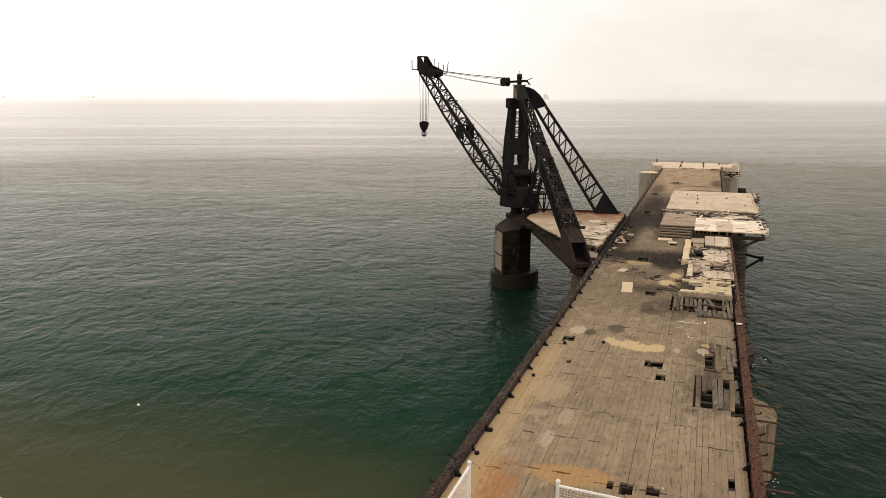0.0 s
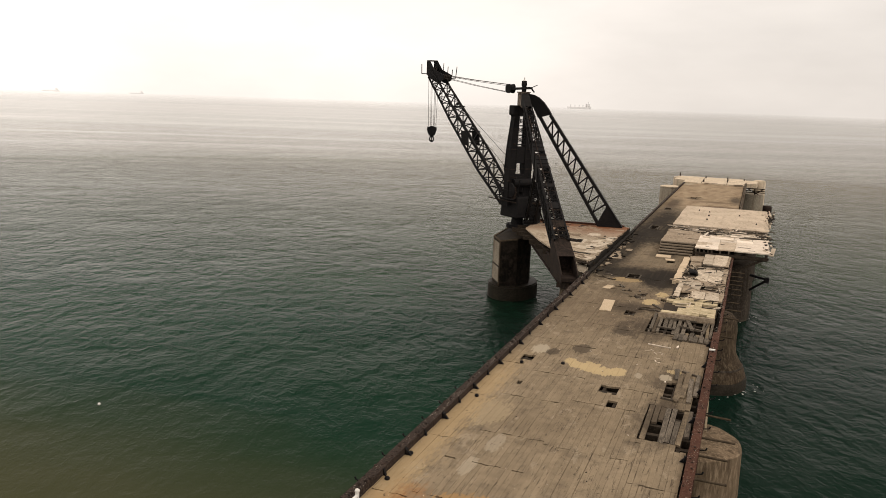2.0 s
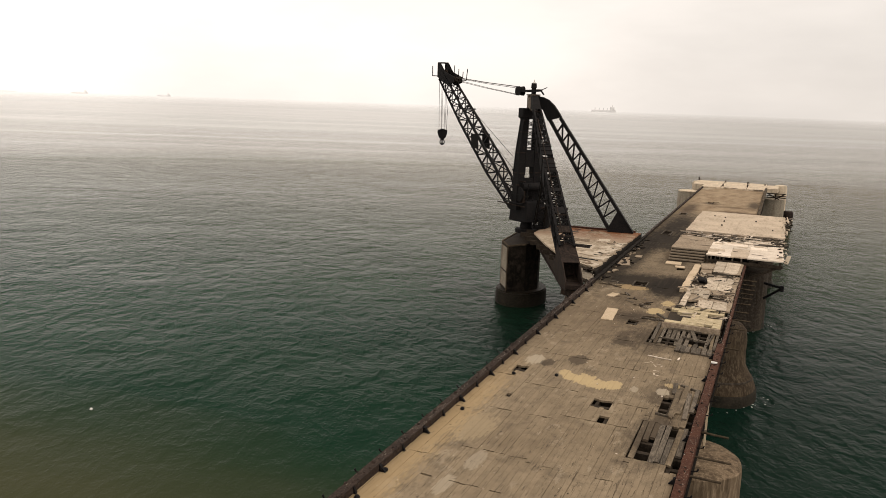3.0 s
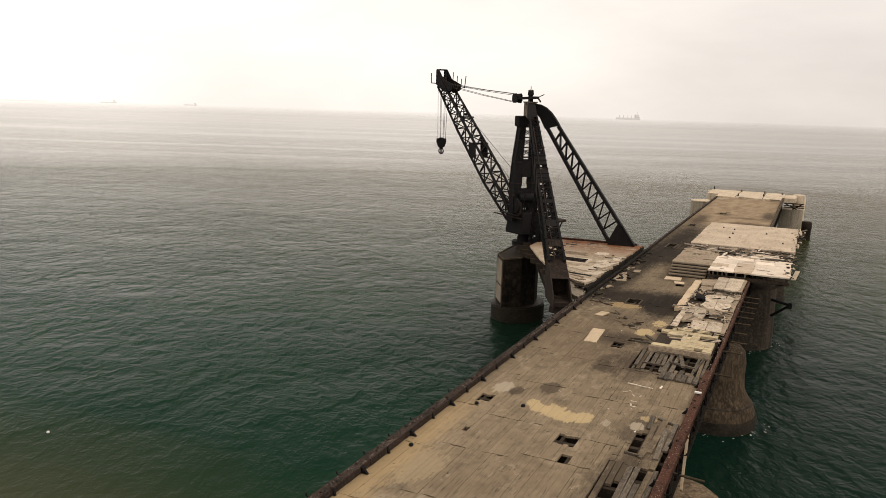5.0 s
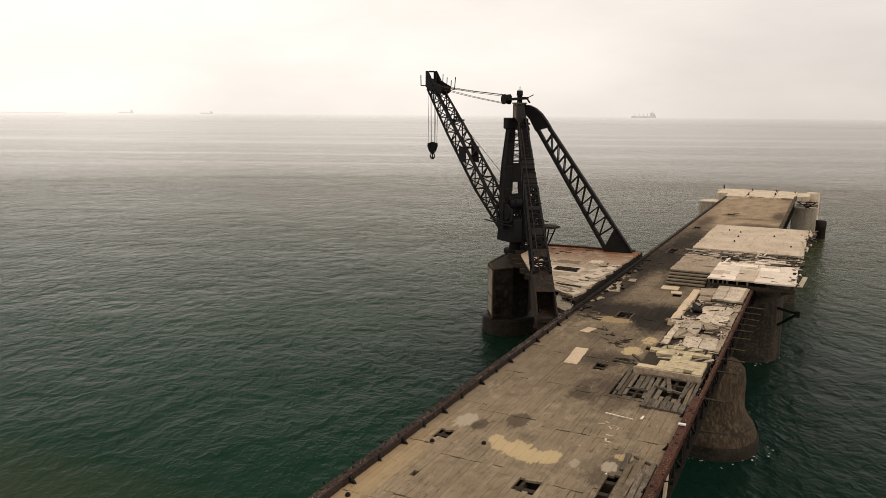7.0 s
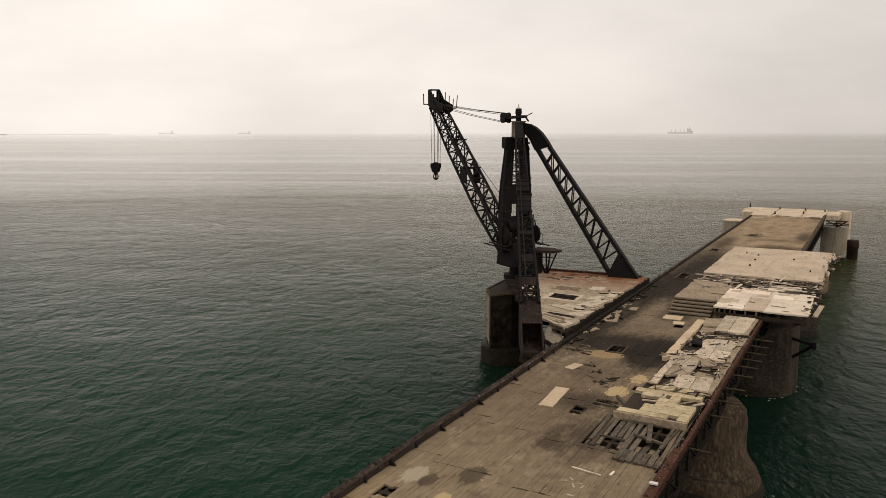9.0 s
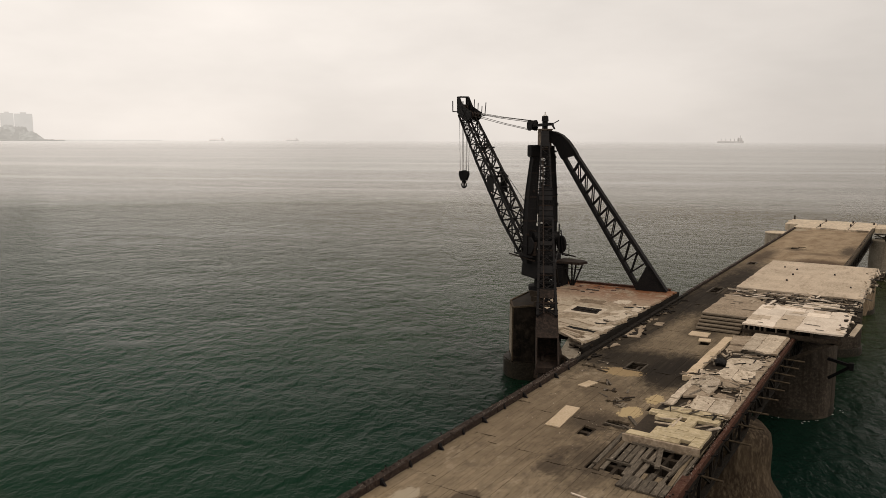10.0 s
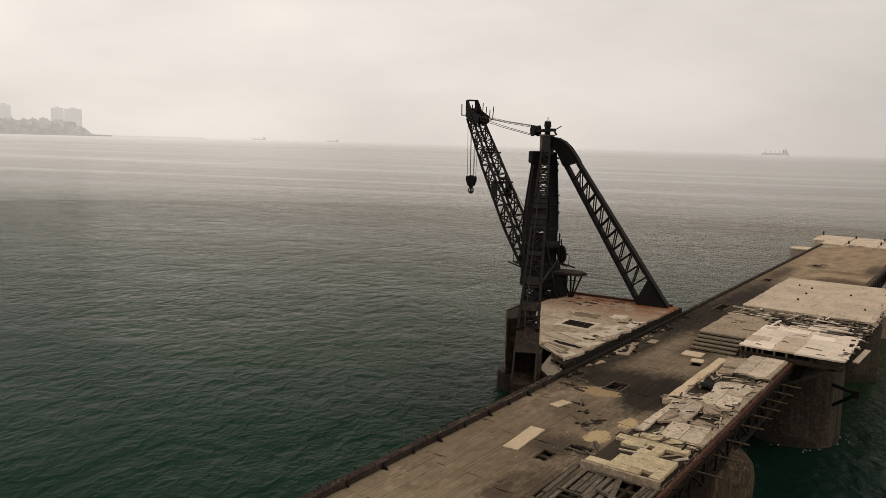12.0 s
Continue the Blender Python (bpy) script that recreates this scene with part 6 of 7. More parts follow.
# posts and joists under the panels
for x in (0.1, 0.4, 0.75, 1.1, 1.4, 2.1, 2.8):
    bm = bmesh.new()
    box(bm, (x, RY0 + 0.1, (DECK + RZ - 0.12) / 2), (0.10, 0.10, RZ - 0.12 - DECK))
    part("post", bm, M_OLDWOOD, rp)
for x in (0.1, 1.4, 2.8, 4.2, 5.8):
    bm = bmesh.new()
    box(bm, (x, 80.0, RZ - 0.26), (0.18, 13.0, 0.26))
    part("joist", bm, M_JOIST, rp)
for y in (RY0 + 0.15, 76.5, 80.2, 83.5, 86.2):
    bm = bmesh.new()
    box(bm, (3.0, y, RZ - 0.5), (6.0, 0.22, 0.24))
    part("bearer", bm, M_JOIST, rp)
for y in (RY0 + 0.15, 80.2, 86.2, 94.0, 102.0):
    bm = bmesh.new()
    beam(bm, (2.9, y, 4.5), (5.7, y, RZ - 0.5), 0.16, 0.2)
    beam(bm, (3.1, y, RZ - 0.6), (5.9, y, RZ - 0.6), 0.16, 0.2)
    part("cantilever", bm, M_JOIST, rp)
# broken strip: bare joists, loose boards and splinters
random.seed(5)
# dark sheet set low, its colour standing in for the shaded hollow
bm = bmesh.new()
prism(bm, ragged(RX0 + 0.1, 81.5, RX1 - 0.1, 86.5, 0.1, 0.8), DECK + 0.3, RZ - 0.42)
part("underlayer", bm, M_JOIST, rp)
for i in range(9):
    bm = bmesh.new()
    beam(bm, (RX0 + 0.4 + i * 1.05, 81.4, RZ - 0.2), (RX0 + 0.5 + i * 1.05, 86.5, RZ - 0.2), 0.14, 0.24)
    part("joist", bm, M_OLDWOOD, rp)
for i in range(120):
    bm = bmesh.new()
    n = random.uniform(0.4, 2.4)
    x, y = random.uniform(-0.2, 5.4), random.uniform(81.2, 86.6)
    if i % 5 == 0:
        x, y = random.uniform(-2.7, -0.6), random.uniform(82.5, 86.3)
    turn = random.choice((random.gauss(0, 8), random.gauss(-3, 6), 90 + random.gauss(0, 12), random.uniform(0, 180)))
    box(bm, (0, 0, 0), (n, random.uniform(0.05, 0.2), random.uniform(0.03, 0.07)), wob=0.015)
    lift = RZ + random.uniform(-0.2, 0.01) if x > -0.5 else RZ + 0.035
    lean = 4 if x > -0.5 else 0.5
    bmesh.ops.transform(bm, matrix=pose(x, y, lift, random.uniform(-lean, lean), random.uniform(-lean, lean), turn), verts=bm.verts)
    part("broken_board", bm, (M_OLDWOOD, M_BROWNTOP, M_WHITEPANEL, M_JOIST)[i % 4], rp)
bm = bmesh.new()
prism(bm, ragged(RX0, 81.62, -0.5, 84.2, 0.16, 0.4), DECK + 0.02, RZ - 0.006)
part("top_slab", bm, M_BROWNTOP, rp)
for i in range(16):
    bm = bmesh.new()
    y = 74.5 + i * 1.9
    box(bm, (0, 0, 0), (random.uniform(0.5, 1.3), random.uniform(0.1, 0.3), 0.06), wob=0.02)
    bmesh.ops.transform(bm, matrix=pose(RX1 + random.uniform(-0.1, 0.3), y, RZ - 0.12, random.uniform(-20, 20), random.uniform(-6, 22), random.uniform(-35, 35)), verts=bm.verts)
    part("broken_board", bm, M_OLDWOOD if i % 2 else M_IRON, rp)
bm = bmesh.new()
beam(bm, (6.25, 76.2, 5.95), (6.5, 79.7, 6.05), 0.34, 0.07)
part("side_board", bm, M_PALESTRIP, rp, "pale board hanging at the platform side")
for i in range(13):
    bm = bmesh.new()
    box(bm, (0, 0, 0), (random.uniform(0.3, 1.3), random.uniform(0.05, 0.14), 0.02), wob=0.008)
    bmesh.ops.transform(bm, matrix=pose(random.uniform(-2.7, -0.3), random.uniform(77.5, 84.0), RZ + 0.022 + 0.001 * i, 0, 0, random.choice((0, 90, 25)) + random.gauss(0, 14)), verts=bm.verts)
    part("broken_board", bm, (M_STEP, M_PALESTRIP, M_OLDWOOD, M_STEP)[i % 4], rp)
# dock bracket on the big column
bm = bmesh.new()
beam(bm, (4.7, 79.2, 3.5), (6.2, 79.0, 3.25), 0.2, 0.2)
beam(bm, (4.8, 79.6, 2.0), (6.2, 79.0, 3.2), 0.2, 0.2)
box(bm, (6.22, 79.0, 3.2), (0.3, 0.35, 0.5))
solid("fender_bracket", bm, M_IRON, "black timber fender bracket fixed to the column", "bracket")

# ---- broken raised walkway along the landward kerb ----
walkway = base("broken_walkway", (1.0, 62.0, DECK), "broken raised walkway of pale slabs with missing pieces and rubble", "walkway")
WZ = DECK + 0.36
random.seed(11)
# dark base sheet; its colour stands in for the shade in the gaps
bm = bmesh.new()
prism(bm, ragged(-0.35, 51.7, 2.78, 73.0, 0.05, 0.8), DECK + 0.01, DECK + 0.1)
part("rubble_bed", bm, M_JOIST, walkway)
bm = bmesh.new()
box(bm, (1.15, 51.62, DECK + 0.17), (3.3, 0.16, 0.33), wob=0.02)
part("end_wall", bm, M_BROWNTOP, walkway, "brown end wall of the walkway")
bm = bmesh.new()
prism(bm, ragged(-0.66, 61.6, -0.16, 71.6, 0.03, 0.9), DECK + 0.01, DECK + 0.27)
part("kerb_slab", bm, M_PALESAND, walkway, "long pale sandy kerb slab")


def pier_block(x0, y0, x1, y1, z1):
    bm = bmesh.new()
    prism(bm, ragged(x0, y0, x1, y1, 0.06, 0.4), DECK + 0.01, z1)
    part("core", bm, M_CONC, walkway)


def broken(pts, dz=0.0, material=None, jag=0.05, t=0.11, tilt=(0.0, 0.0), name="slab"):
    """A slab over a plan outline whose edges are chipped and uneven."""
    outline = []
    for (ax, ay), (bx, by) in zip(pts, pts[1:] + pts[:1]):
        n = max(2, int(math.hypot(bx - ax, by - ay) / 0.17))
        for i in range(n):
            f = (i + (random.uniform(-0.3, 0.3) if i else 0)) / n
            k = jag * (0.6 if i else 0.3)
            outline.append((ax + (bx - ax) * f + random.gauss(0, k * 0.5), ay + (by - ay) * f + random.gauss(0, k)))
    bm = bmesh.new()
    prism(bm, outline, WZ - t + dz, WZ + dz)
    c = Vector((sum(p[0] for p in pts) / len(pts), sum(p[1] for p in pts) / len(pts), WZ))
    bmesh.ops.transform(bm, matrix=Matrix.Translation(c) @ pose(0, 0, 0, tilt[0], tilt[1], 0) @ Matrix.Translation(-c), verts=bm.verts)
    part(name, bm, material or M_SLAB, walkway)


# the raised pair of slabs before the platform
broken([(1.0, 68.35), (1.74, 68.55), (1.73, 73.0), (0.93, 72.95)], 0.08)
broken([(1.77, 68.5), (2.3, 68.2), (2.76, 68.5), (2.85, 73.0), (1.76, 73.05)], 0.08, None, 0.07)
pier_block(1.02, 68.75, 2.72, 72.9, WZ - 0.04)
broken([(0.02, 69.7), (0.92, 69.9), (0.9, 72.4), (-0.2, 71.9)], -0.02, M_BROWNTOP, 0.06)
broken([(0.05, 68.4), (0.9, 68.6), (0.9, 69.85), (0.02, 69.65)], -0.12, M_BROWNTOP, 0.06)
# slab fallen into the gap, resting on its edge
broken([(1.35, 66.75), (2.7, 66.85), (2.65, 67.9), (1.5, 67.8)], -0.2, M_BROWNTOP, 0.08, 0.09, (9, 0))
# the wide slabs beside the kerb and their cracks
broken([(0.80, 62.55), (1.36, 62.05), (1.72, 62.05), (1.70, 66.6), (1.3, 66.55), (0.82, 66.2), (0.76, 65.6), (1.02, 64.4)], 0.0, None, 0.07)
broken([(1.74, 64.3), (2.70, 64.15), (2.72, 66.65), (1.72, 66.6)], 0.005, None, 0.06)
broken([(1.75, 62.0), (2.66, 62.0), (2.70, 64.1), (1.75, 64.25)], -0.005, None, 0.07)
pier_block(1.1, 62.4, 2.65, 66.4, WZ - 0.11)
broken([(0.28, 60.3), (0.62, 60.0), (0.86, 62.2), (0.62, 62.45), (0.34, 61.6)], -0.03, None, 0.08)
broken([(0.66, 59.9), (1.38, 58.95), (1.44, 60.9), (1.3, 61.75), (0.9, 62.1)], -0.015, None, 0.07)
broken([(0.95, 58.45), (1.86, 58.55), (1.9, 56.35), (1.1, 56.4), (1.02, 57.2)], 0.0, None, 0.05)
broken([(1.89, 58.55), (2.7, 58.65), (2.8, 56.3), (1.93, 56.35)], 0.006, None, 0.05)
pier_block(1.15, 56.6, 2.7, 58.4, WZ - 0.11)
broken([(1.55, 59.1), (2.5, 59.0), (2.55, 60.3), (1.6, 60.2)], -0.2, M_BROWNTOP, 0.1, 0.09, (-7, 3))
broken([(0.30, 58.2), (0.92, 58.6), (0.6, 59.85), (0.26, 59.9)], -0.06, M_BROWNTOP, 0.09)
# screed left between the slabs
broken([(0.26, 58.5), (1.4, 58.7), (1.44, 62.3), (0.3, 62.6)], -0.055, M_BROWNTOP, 0.06)
broken([(1.46, 60.9), (2.7, 60.85), (2.68, 62.1), (1.42, 62.2)], -0.05, M_BROWNTOP, 0.06)
broken([(-0.15, 61.2), (0.3, 61.0), (0.75, 62.9), (0.2, 63.3), (-0.15, 63.3)], -0.06, M_SLAB, 0.05)
broken([(0.98, 56.3), (1.1, 56.3), (1.1, 58.5), (0.9, 58.6)], -0.04, M_BROWNTOP, 0.04)
for y0, y1, z in ((56.2, 58.7, -0.02), (58.75, 61.9, -0.10), (62.0, 66.7, -0.02), (66.8, 68.3, -0.14), (68.4, 73.0, 0.05)):
    broken([(2.66, y0), (3.0, y0), (3.02, y1), (2.7, y1)], z, M_BROWNTOP, 0.07)
# row of small edging blocks on the deck side
for y0, y1, dz in ((56.5, 57.5, -0.05), (57.55, 58.7, -0.02), (58.75, 59.9, -0.04), (60.0, 61.1, -0.08)):
    broken([(-0.14, y0), (0.24, y0), (0.24, y1), (-0.12, y1)], dz, None, 0.04)
broken([(0.1, 55.65), (1.3, 55.75), (1.25, 56.3), (0.25, 56.3)], -0.03, M_SLABYEL, 0.08)
broken([(1.35, 55.75), (2.78, 55.75), (2.78, 56.25), (1.4, 56.3)], -0.03, M_SLABYEL, 0.08)
# yellow tile bed at the end of the walkway, tile by tile
# bed coloured dark, so missing tiles read as shaded holes
bm = bmesh.new()
prism(bm, ragged(-0.4, 51.72, 2.80, 55.6, 0.05, 0.7), DECK + 0.1, WZ - 0.14)
bed = part("tile_bed", bm, M_JOIST, walkway, "bed of yellowed tiles with missing pieces")
bm = bmesh.new()
box(bm, (0, 0, 0.005), (0.46, 0.56, 0.15), wob=0.012)
tile_me = mesh_from("tile", bm, M_SLABYEL, (0, 0, 0))
for i in range(7):
    for j in range(7):
        if random.random() < 0.14 or (i in (0, 1) and j in (1, 2)) or (i in (0, 1, 2) and j in (3, 4)) or (i in (5, 6) and j in (4, 5)) or (i == 0 and j == 5):
            continue
        piece("tile", tile_me, (-0.16 + i * 0.45, 51.98 + j * 0.53, WZ - 0.072), bed, (random.gauss(0, 0.8), random.gauss(0, 0.8), random.gauss(0, 1.2)), (random.uniform(0.93, 0.985), random.uniform(0.90, 0.95), random.uniform(0.9, 1.1)))
for p, q in (((0.3, 53.6, WZ + 0.02), (1.1, 53.75, WZ + 0.02)), ((0.35, 54.3, WZ), (1.15, 54.5, WZ + 0.03)), ((1.12, 53.5, WZ), (1.15, 54.9, WZ + 0.02))):
    bm = bmesh.new()
    beam(bm, p, q, 0.08, 0.05)
    part("stick", bm, M_PALESTRIP, walkway, "white batten across the gap")
# dark bundle and splintered boards in the gaps
random.seed(21)
bm = bmesh.new()
bmesh.ops.create_icosphere(bm, subdivisions=2, radius=0.34, matrix=pose(0.5, 65.4, DECK + 0.26, 0, 0, 30) @ Matrix.Diagonal((1, 1.7, 0.6, 1)))
for v in bm.verts:
    v.co += Vector((0.06, 0.08, 0.05)) * noise.noise(v.co * 4.0)
part("dark_bundle", bm, M_IRON, walkway, "dark crumpled bundle in the hole")
for cx, cy, rx, ry, k, turn in ((0.45, 63.1, 0.5, 0.5, 7, 4), (1.75, 61.4, 0.7, 0.45, 12, -22), (2.1, 60.6, 0.4, 0.4, 5, 12), (0.4, 66.9, 0.3, 1.0, 6, 80), (1.9, 67.4, 0.8, 0.35, 8, 6), (0.62, 57.3, 0.3, 0.6, 5, 75),
                             (2.45, 54.2, 0.3, 0.6, 5, 40), (0.6, 55.3, 0.6, 0.2, 5, 5), (-0.4, 62.0, 0.3, 0.5, 5, 15), (2.62, 63.5, 0.06, 4.5, 12, 88), (0.15, 64.9, 0.15, 1.3, 5, 85), (1.0, 60.0, 0.5, 1.2, 5, 70)):
    for i in range(k):
        bm = bmesh.new()
        box(bm, (0, 0, 0), (random.uniform(0.3, 1.1), random.uniform(0.05, 0.14), random.uniform(0.03, 0.06)), wob=0.02)
        bmesh.ops.transform(bm, matrix=pose(cx + random.uniform(-rx, rx), cy + random.uniform(-ry, ry), WZ - random.uniform(0.02, 0.2), random.uniform(-6, 6), random.uniform(-9, 9), turn + random.gauss(0, 14)), verts=bm.verts)
        part("splinter", bm, (M_OLDWOOD, M_SLAB, M_BROWNTOP)[i % 3], walkway)
# splintered laths and dark scraps strewn along the broken edges
for i in range(64):
    x = random.choice((random.uniform(-0.1, 0.5), random.uniform(0.4, 2.8), random.uniform(2.45, 2.95)))
    y = random.choice((random.uniform(58.4, 62.4), random.uniform(62.2, 68.4), random.uniform(55.4, 56.4)))
    bm = bmesh.new()
    box(bm, (0, 0, 0), (random.uniform(0.15, 0.75), random.uniform(0.03, 0.09), random.uniform(0.02, 0.05)), wob=0.012)
    bmesh.ops.transform(bm, matrix=pose(x, y, WZ + 0.02 + 0.0006 * i, random.uniform(-5, 5), random.uniform(-4, 4), random.choice((5, 95, 40)) + random.gauss(0, 18)), verts=bm.verts)
    part("splinter", bm, (M_JOIST, M_OLDWOOD, M_CHARSHADE, M_PALESTRIP, M_JOIST)[i % 5], walkway)
# chips and thin plaster lifted off the slabs
for i in range(26):
    bm = bmesh.new()
    x, y = random.uniform(0.9, 2.5), random.choice((random.uniform(56.6, 58.3), random.uniform(62.4, 66.3), random.uniform(69, 72.7)))
    n = random.uniform(0.05, 0.16)
    lift = 0.08 if y > 68.4 else 0.0
    prism(bm, ragged(x, y, x + n, y + random.uniform(0.06, 0.2), 0.03, 0.06), WZ + lift + 0.004, WZ + lift + random.uniform(0.014, 0.03))
    part("chip", bm, M_BROWNTOP if i % 3 else M_PLASTER, walkway)

# ---- loose planks over the open bays ----
random.seed(31)


def loose_plank(x, y, n, w, turn, z=0.02, tilt=0.0, material=None):
    bm = bmesh.new()
    box(bm, (0, 0, 0), (w, n, 0.09), wob=0.015)
    bmesh.ops.transform(bm, matrix=pose(x, y, DECK + z, tilt, 0, turn), verts=bm.verts)
    solid("loose_plank", bm, material or M_OLDWOOD, "grey loose plank lying over the open deck bay", "plank", "loose planks")


x = -0.72
while x < 2.68:
    w = random.uniform(0.12, 0.24)
    y0, y1 = 48.25 + random.uniform(-0.1, 0.15), 51.75 + random.uniform(-0.3, 0.1)
    if -0.3 < x < 0.5:
        y0 = random.uniform(49.4, 49.7)
    if 1.2 < x < 2.0 and random.random() < 0.75:
        y0, y1 = 48.2, random.uniform(48.7, 49.1)
    if random.random() > 0.1:
        loose_plank(x + w / 2, (y0 + y1) / 2, y1 - y0, w, random.gauss(0.5, 1.3), random.uniform(-0.06, 0.0), random.uniform(-0.5, 0.5), random.choice((M_OLDWOOD, M_OLDWOOD, M_OLDWOOD, M_DECK_PIECE)))
    x += w + random.uniform(0.02, 0.12)
for x, y, n, w, turn, mat in ((-0.62, 50.5, 3.7, 0.16, 1.5, M_OLDWOOD), (0.2, 49.2, 1.1, 0.09, 84, M_OLDWOOD), (1.6, 49.8, 1.5, 0.12, 70, M_OLDWOOD), (1.45, 50.6, 2.2, 0.2, 12, M_OLDWOOD), (0.9, 51.5, 1.8, 0.1, 88, M_OLDWOOD), (2.4, 50.2, 2.6, 0.1, -4, M_OLDWOOD),
                          (-1.35, 53.0, 1.0, 0.10, 80, M_OLDWOOD), (-0.75, 53.9, 1.4, 0.16, 35, M_OLDWOOD), (-0.5, 52.9, 1.2, 0.12, 60, M_OLDWOOD)):
    loose_plank(x, y, n, w, turn, 0.055, 0.0, mat)
for x in (0.95, 1.2, 1.45, 1.75, 2.0, 2.3, 2.58):
    loose_plank(x, 47.65 + random.uniform(-0.1, 0.1), random.uniform(0.95, 1.25), 0.235, random.gauss(0, 1.2), 0.05)
for x, y0, y1 in ((1.05, 33.0, 36.8), (1.28, 34.9, 36.9), (1.51, 35.3, 36.9), (1.74, 33.0, 36.9), (1.97, 33.1, 36.8), (2.2, 33.0, 35.4), (2.43, 33.0, 36.6), (2.64, 34.0, 36.8)):
    loose_plank(x, (y0 + y1) / 2, y1 - y0, 0.205, random.gauss(0, 0.5), random.uniform(-0.06, -0.02), 0.0, M_OLDWOOD if random.random() < 0.45 else M_DECK_PIECE)
for x, y, n, w, t in ((1.86, 39.3, 3.4, 0.22, 1), (2.12, 39.9, 3.6, 0.24, -1), (2.38, 39.2, 3.2, 0.2, 2), (2.62, 40.0, 3.0, 0.2, 0), (1.62, 41.2, 1.5, 0.2, 4), (1.98, 38.2, 1.4, 0.12, -7), (2.2, 41.6, 0.9, 0.1, 60), (1.5, 37.7, 0.5, 0.1, 80)):
    loose_plank(x, y, n, w, t, 0.045, 0.0, M_OLDWOOD if random.random() < 0.6 else M_DECK_PIECE)

# ---- small things on the deck ----
DM = "debris on the pier deck"


def debris(name, x, y, sx, sy, sz, turn, material, label, cat, jag=0.02):
    bm = bmesh.new()
    prism(bm, ragged(-sx / 2, -sy / 2, sx / 2, sy / 2, jag, 0.35), 0, sz)
    bmesh.ops.transform(bm, matrix=pose(x, y, DECK + 0.012, 0, 0, turn), verts=bm.verts)
    return solid(name, bm, material, label, cat, DM)


debris("pale_board", -3.85, 52.9, 0.72, 2.9, 0.05, 4, M_PALESAND, "pale sandy board lying flat on the deck", "board")
debris("pale_board", -4.7, 58.1, 0.55, 1.1, 0.05, -12, M_PALESAND, "small pale board on the dark deck", "board")
debris("pale_board", -2.45, 72.2, 1.25, 1.2, 0.06, 2, M_PALESAND, "pale board before the timber steps", "board")
debris("pale_board", -1.75, 70.8, 0.75, 0.8, 0.05, 10, M_PALESAND, "small pale board before the timber steps", "board")
debris("thin_batten", 0.27, 45.57, 1.25, 0.07, 0.04, -8, M_WHITEPANEL, "thin whitish batten on the deck", "batten")
debris("thin_batten", 1.21, 45.85, 0.10, 0.42, 0.04, -8, M_WHITEPANEL, "short whitish batten on the deck", "batten")
for pts in ([(-6.72, 64.7), (-6.55, 65.2), (-6.0, 66.7), (-6.35, 67.1)], [(-6.6, 68.85), (-5.56, 69.2), (-5.9, 71.0), (-6.26, 72.8), (-6.65, 71.3)], [(-5.9, 73.0), (-5.3, 73.2), (-5.4, 74.1), (-5.9, 74.0)]):
    ring = []
    for (ax, ay), (bx, by) in zip(pts, pts[1:] + pts[:1]):
        n = max(2, int(math.hypot(bx - ax, by - ay) / 0.2))
        ring += [(ax + (bx - ax) * q / n + random.gauss(0, 0.04), ay + (by - ay) * q / n + random.gauss(0, 0.05)) for q in range(n)]
    bm = bmesh.new()
    prism(bm, ring, DECK + 0.012, DECK + 0.05)
    solid("fallen_sheet", bm, M_BROWNTOP, "torn pale sheet lying by the kerb", "sheet", DM)
for (x, y, sx, sy) in ((-3.6, 62.65, 0.95, 1.5), (-5.25, 88.6, 0.9, 2.6), (-5.6, 105.8, 0.8, 1.6)):
    bm = bmesh.new()
    for a, b in (((x - sx / 2, y - sy / 2), (x + sx / 2, y - sy / 2)), ((x + sx / 2, y - sy / 2), (x + sx / 2, y + sy / 2)), ((x + sx / 2, y + sy / 2), (x - sx / 2, y + sy / 2)), ((x - sx / 2, y + sy / 2), (x - sx / 2, y - sy / 2))):
        beam(bm, (*a, DECK + 0.03), (*b, DECK + 0.03), 0.09, 0.06)
    solid("hatch_frame", bm, M_OLDWOOD, "pale frame round an open deck hatch", "hatch frame", "hatch frames")
random.seed(63)
for i in range(22):
    bm = bmesh.new()
    box(bm, (0, 0, 0), (random.uniform(0.06, 0.14), random.uniform(0.2, 0.8), random.uniform(0.015, 0.05)), wob=0.015)
    x, y = random.choice(((-4.0, 58.8), (-3.3, 57.9), (-2.3, 57.0), (-2.5, 56.3), (-5.4, 61.4)))
    bmesh.ops.transform(bm, matrix=pose(x + random.gauss(0, 0.4), y + random.gauss(0, 0.45), DECK + 0.03, random.uniform(-4, 4), random.uniform(-3, 3), random.gauss(0, 40)), verts=bm.verts)
    solid("torn_splinter", bm, (M_JOIST, M_OLDWOOD, M_STEP)[i % 3], "dark splinter torn from the split deck planks", "splinter", "splinters on the deck")
# painted marks that can no longer be read
for x, y, sx, sy, t in ((-0.18, 44.45, 0.26, 0.07, 25), (0.0, 44.7, 0.2, 0.07, -40), (0.24, 44.2, 0.07, 0.34, 30), (0.42, 44.45, 0.2, 0.07, 10), (0.58, 44.25, 0.07, 0.3, -10), (0.42, 43.4, 0.26, 0.08, 0), (0.40, 42.9, 0.08, 0.34, 15), (0.55, 42.75, 0.18, 0.08, 0)):
    bm = bmesh.new()
    box(bm, (x, y, DECK + 0.016), (sx, sy, 0.006), t)
    solid("paint_mark", bm, M_SLAB, "worn white paint stroke on the deck", "paint mark", "worn paint strokes")
random.seed(41)
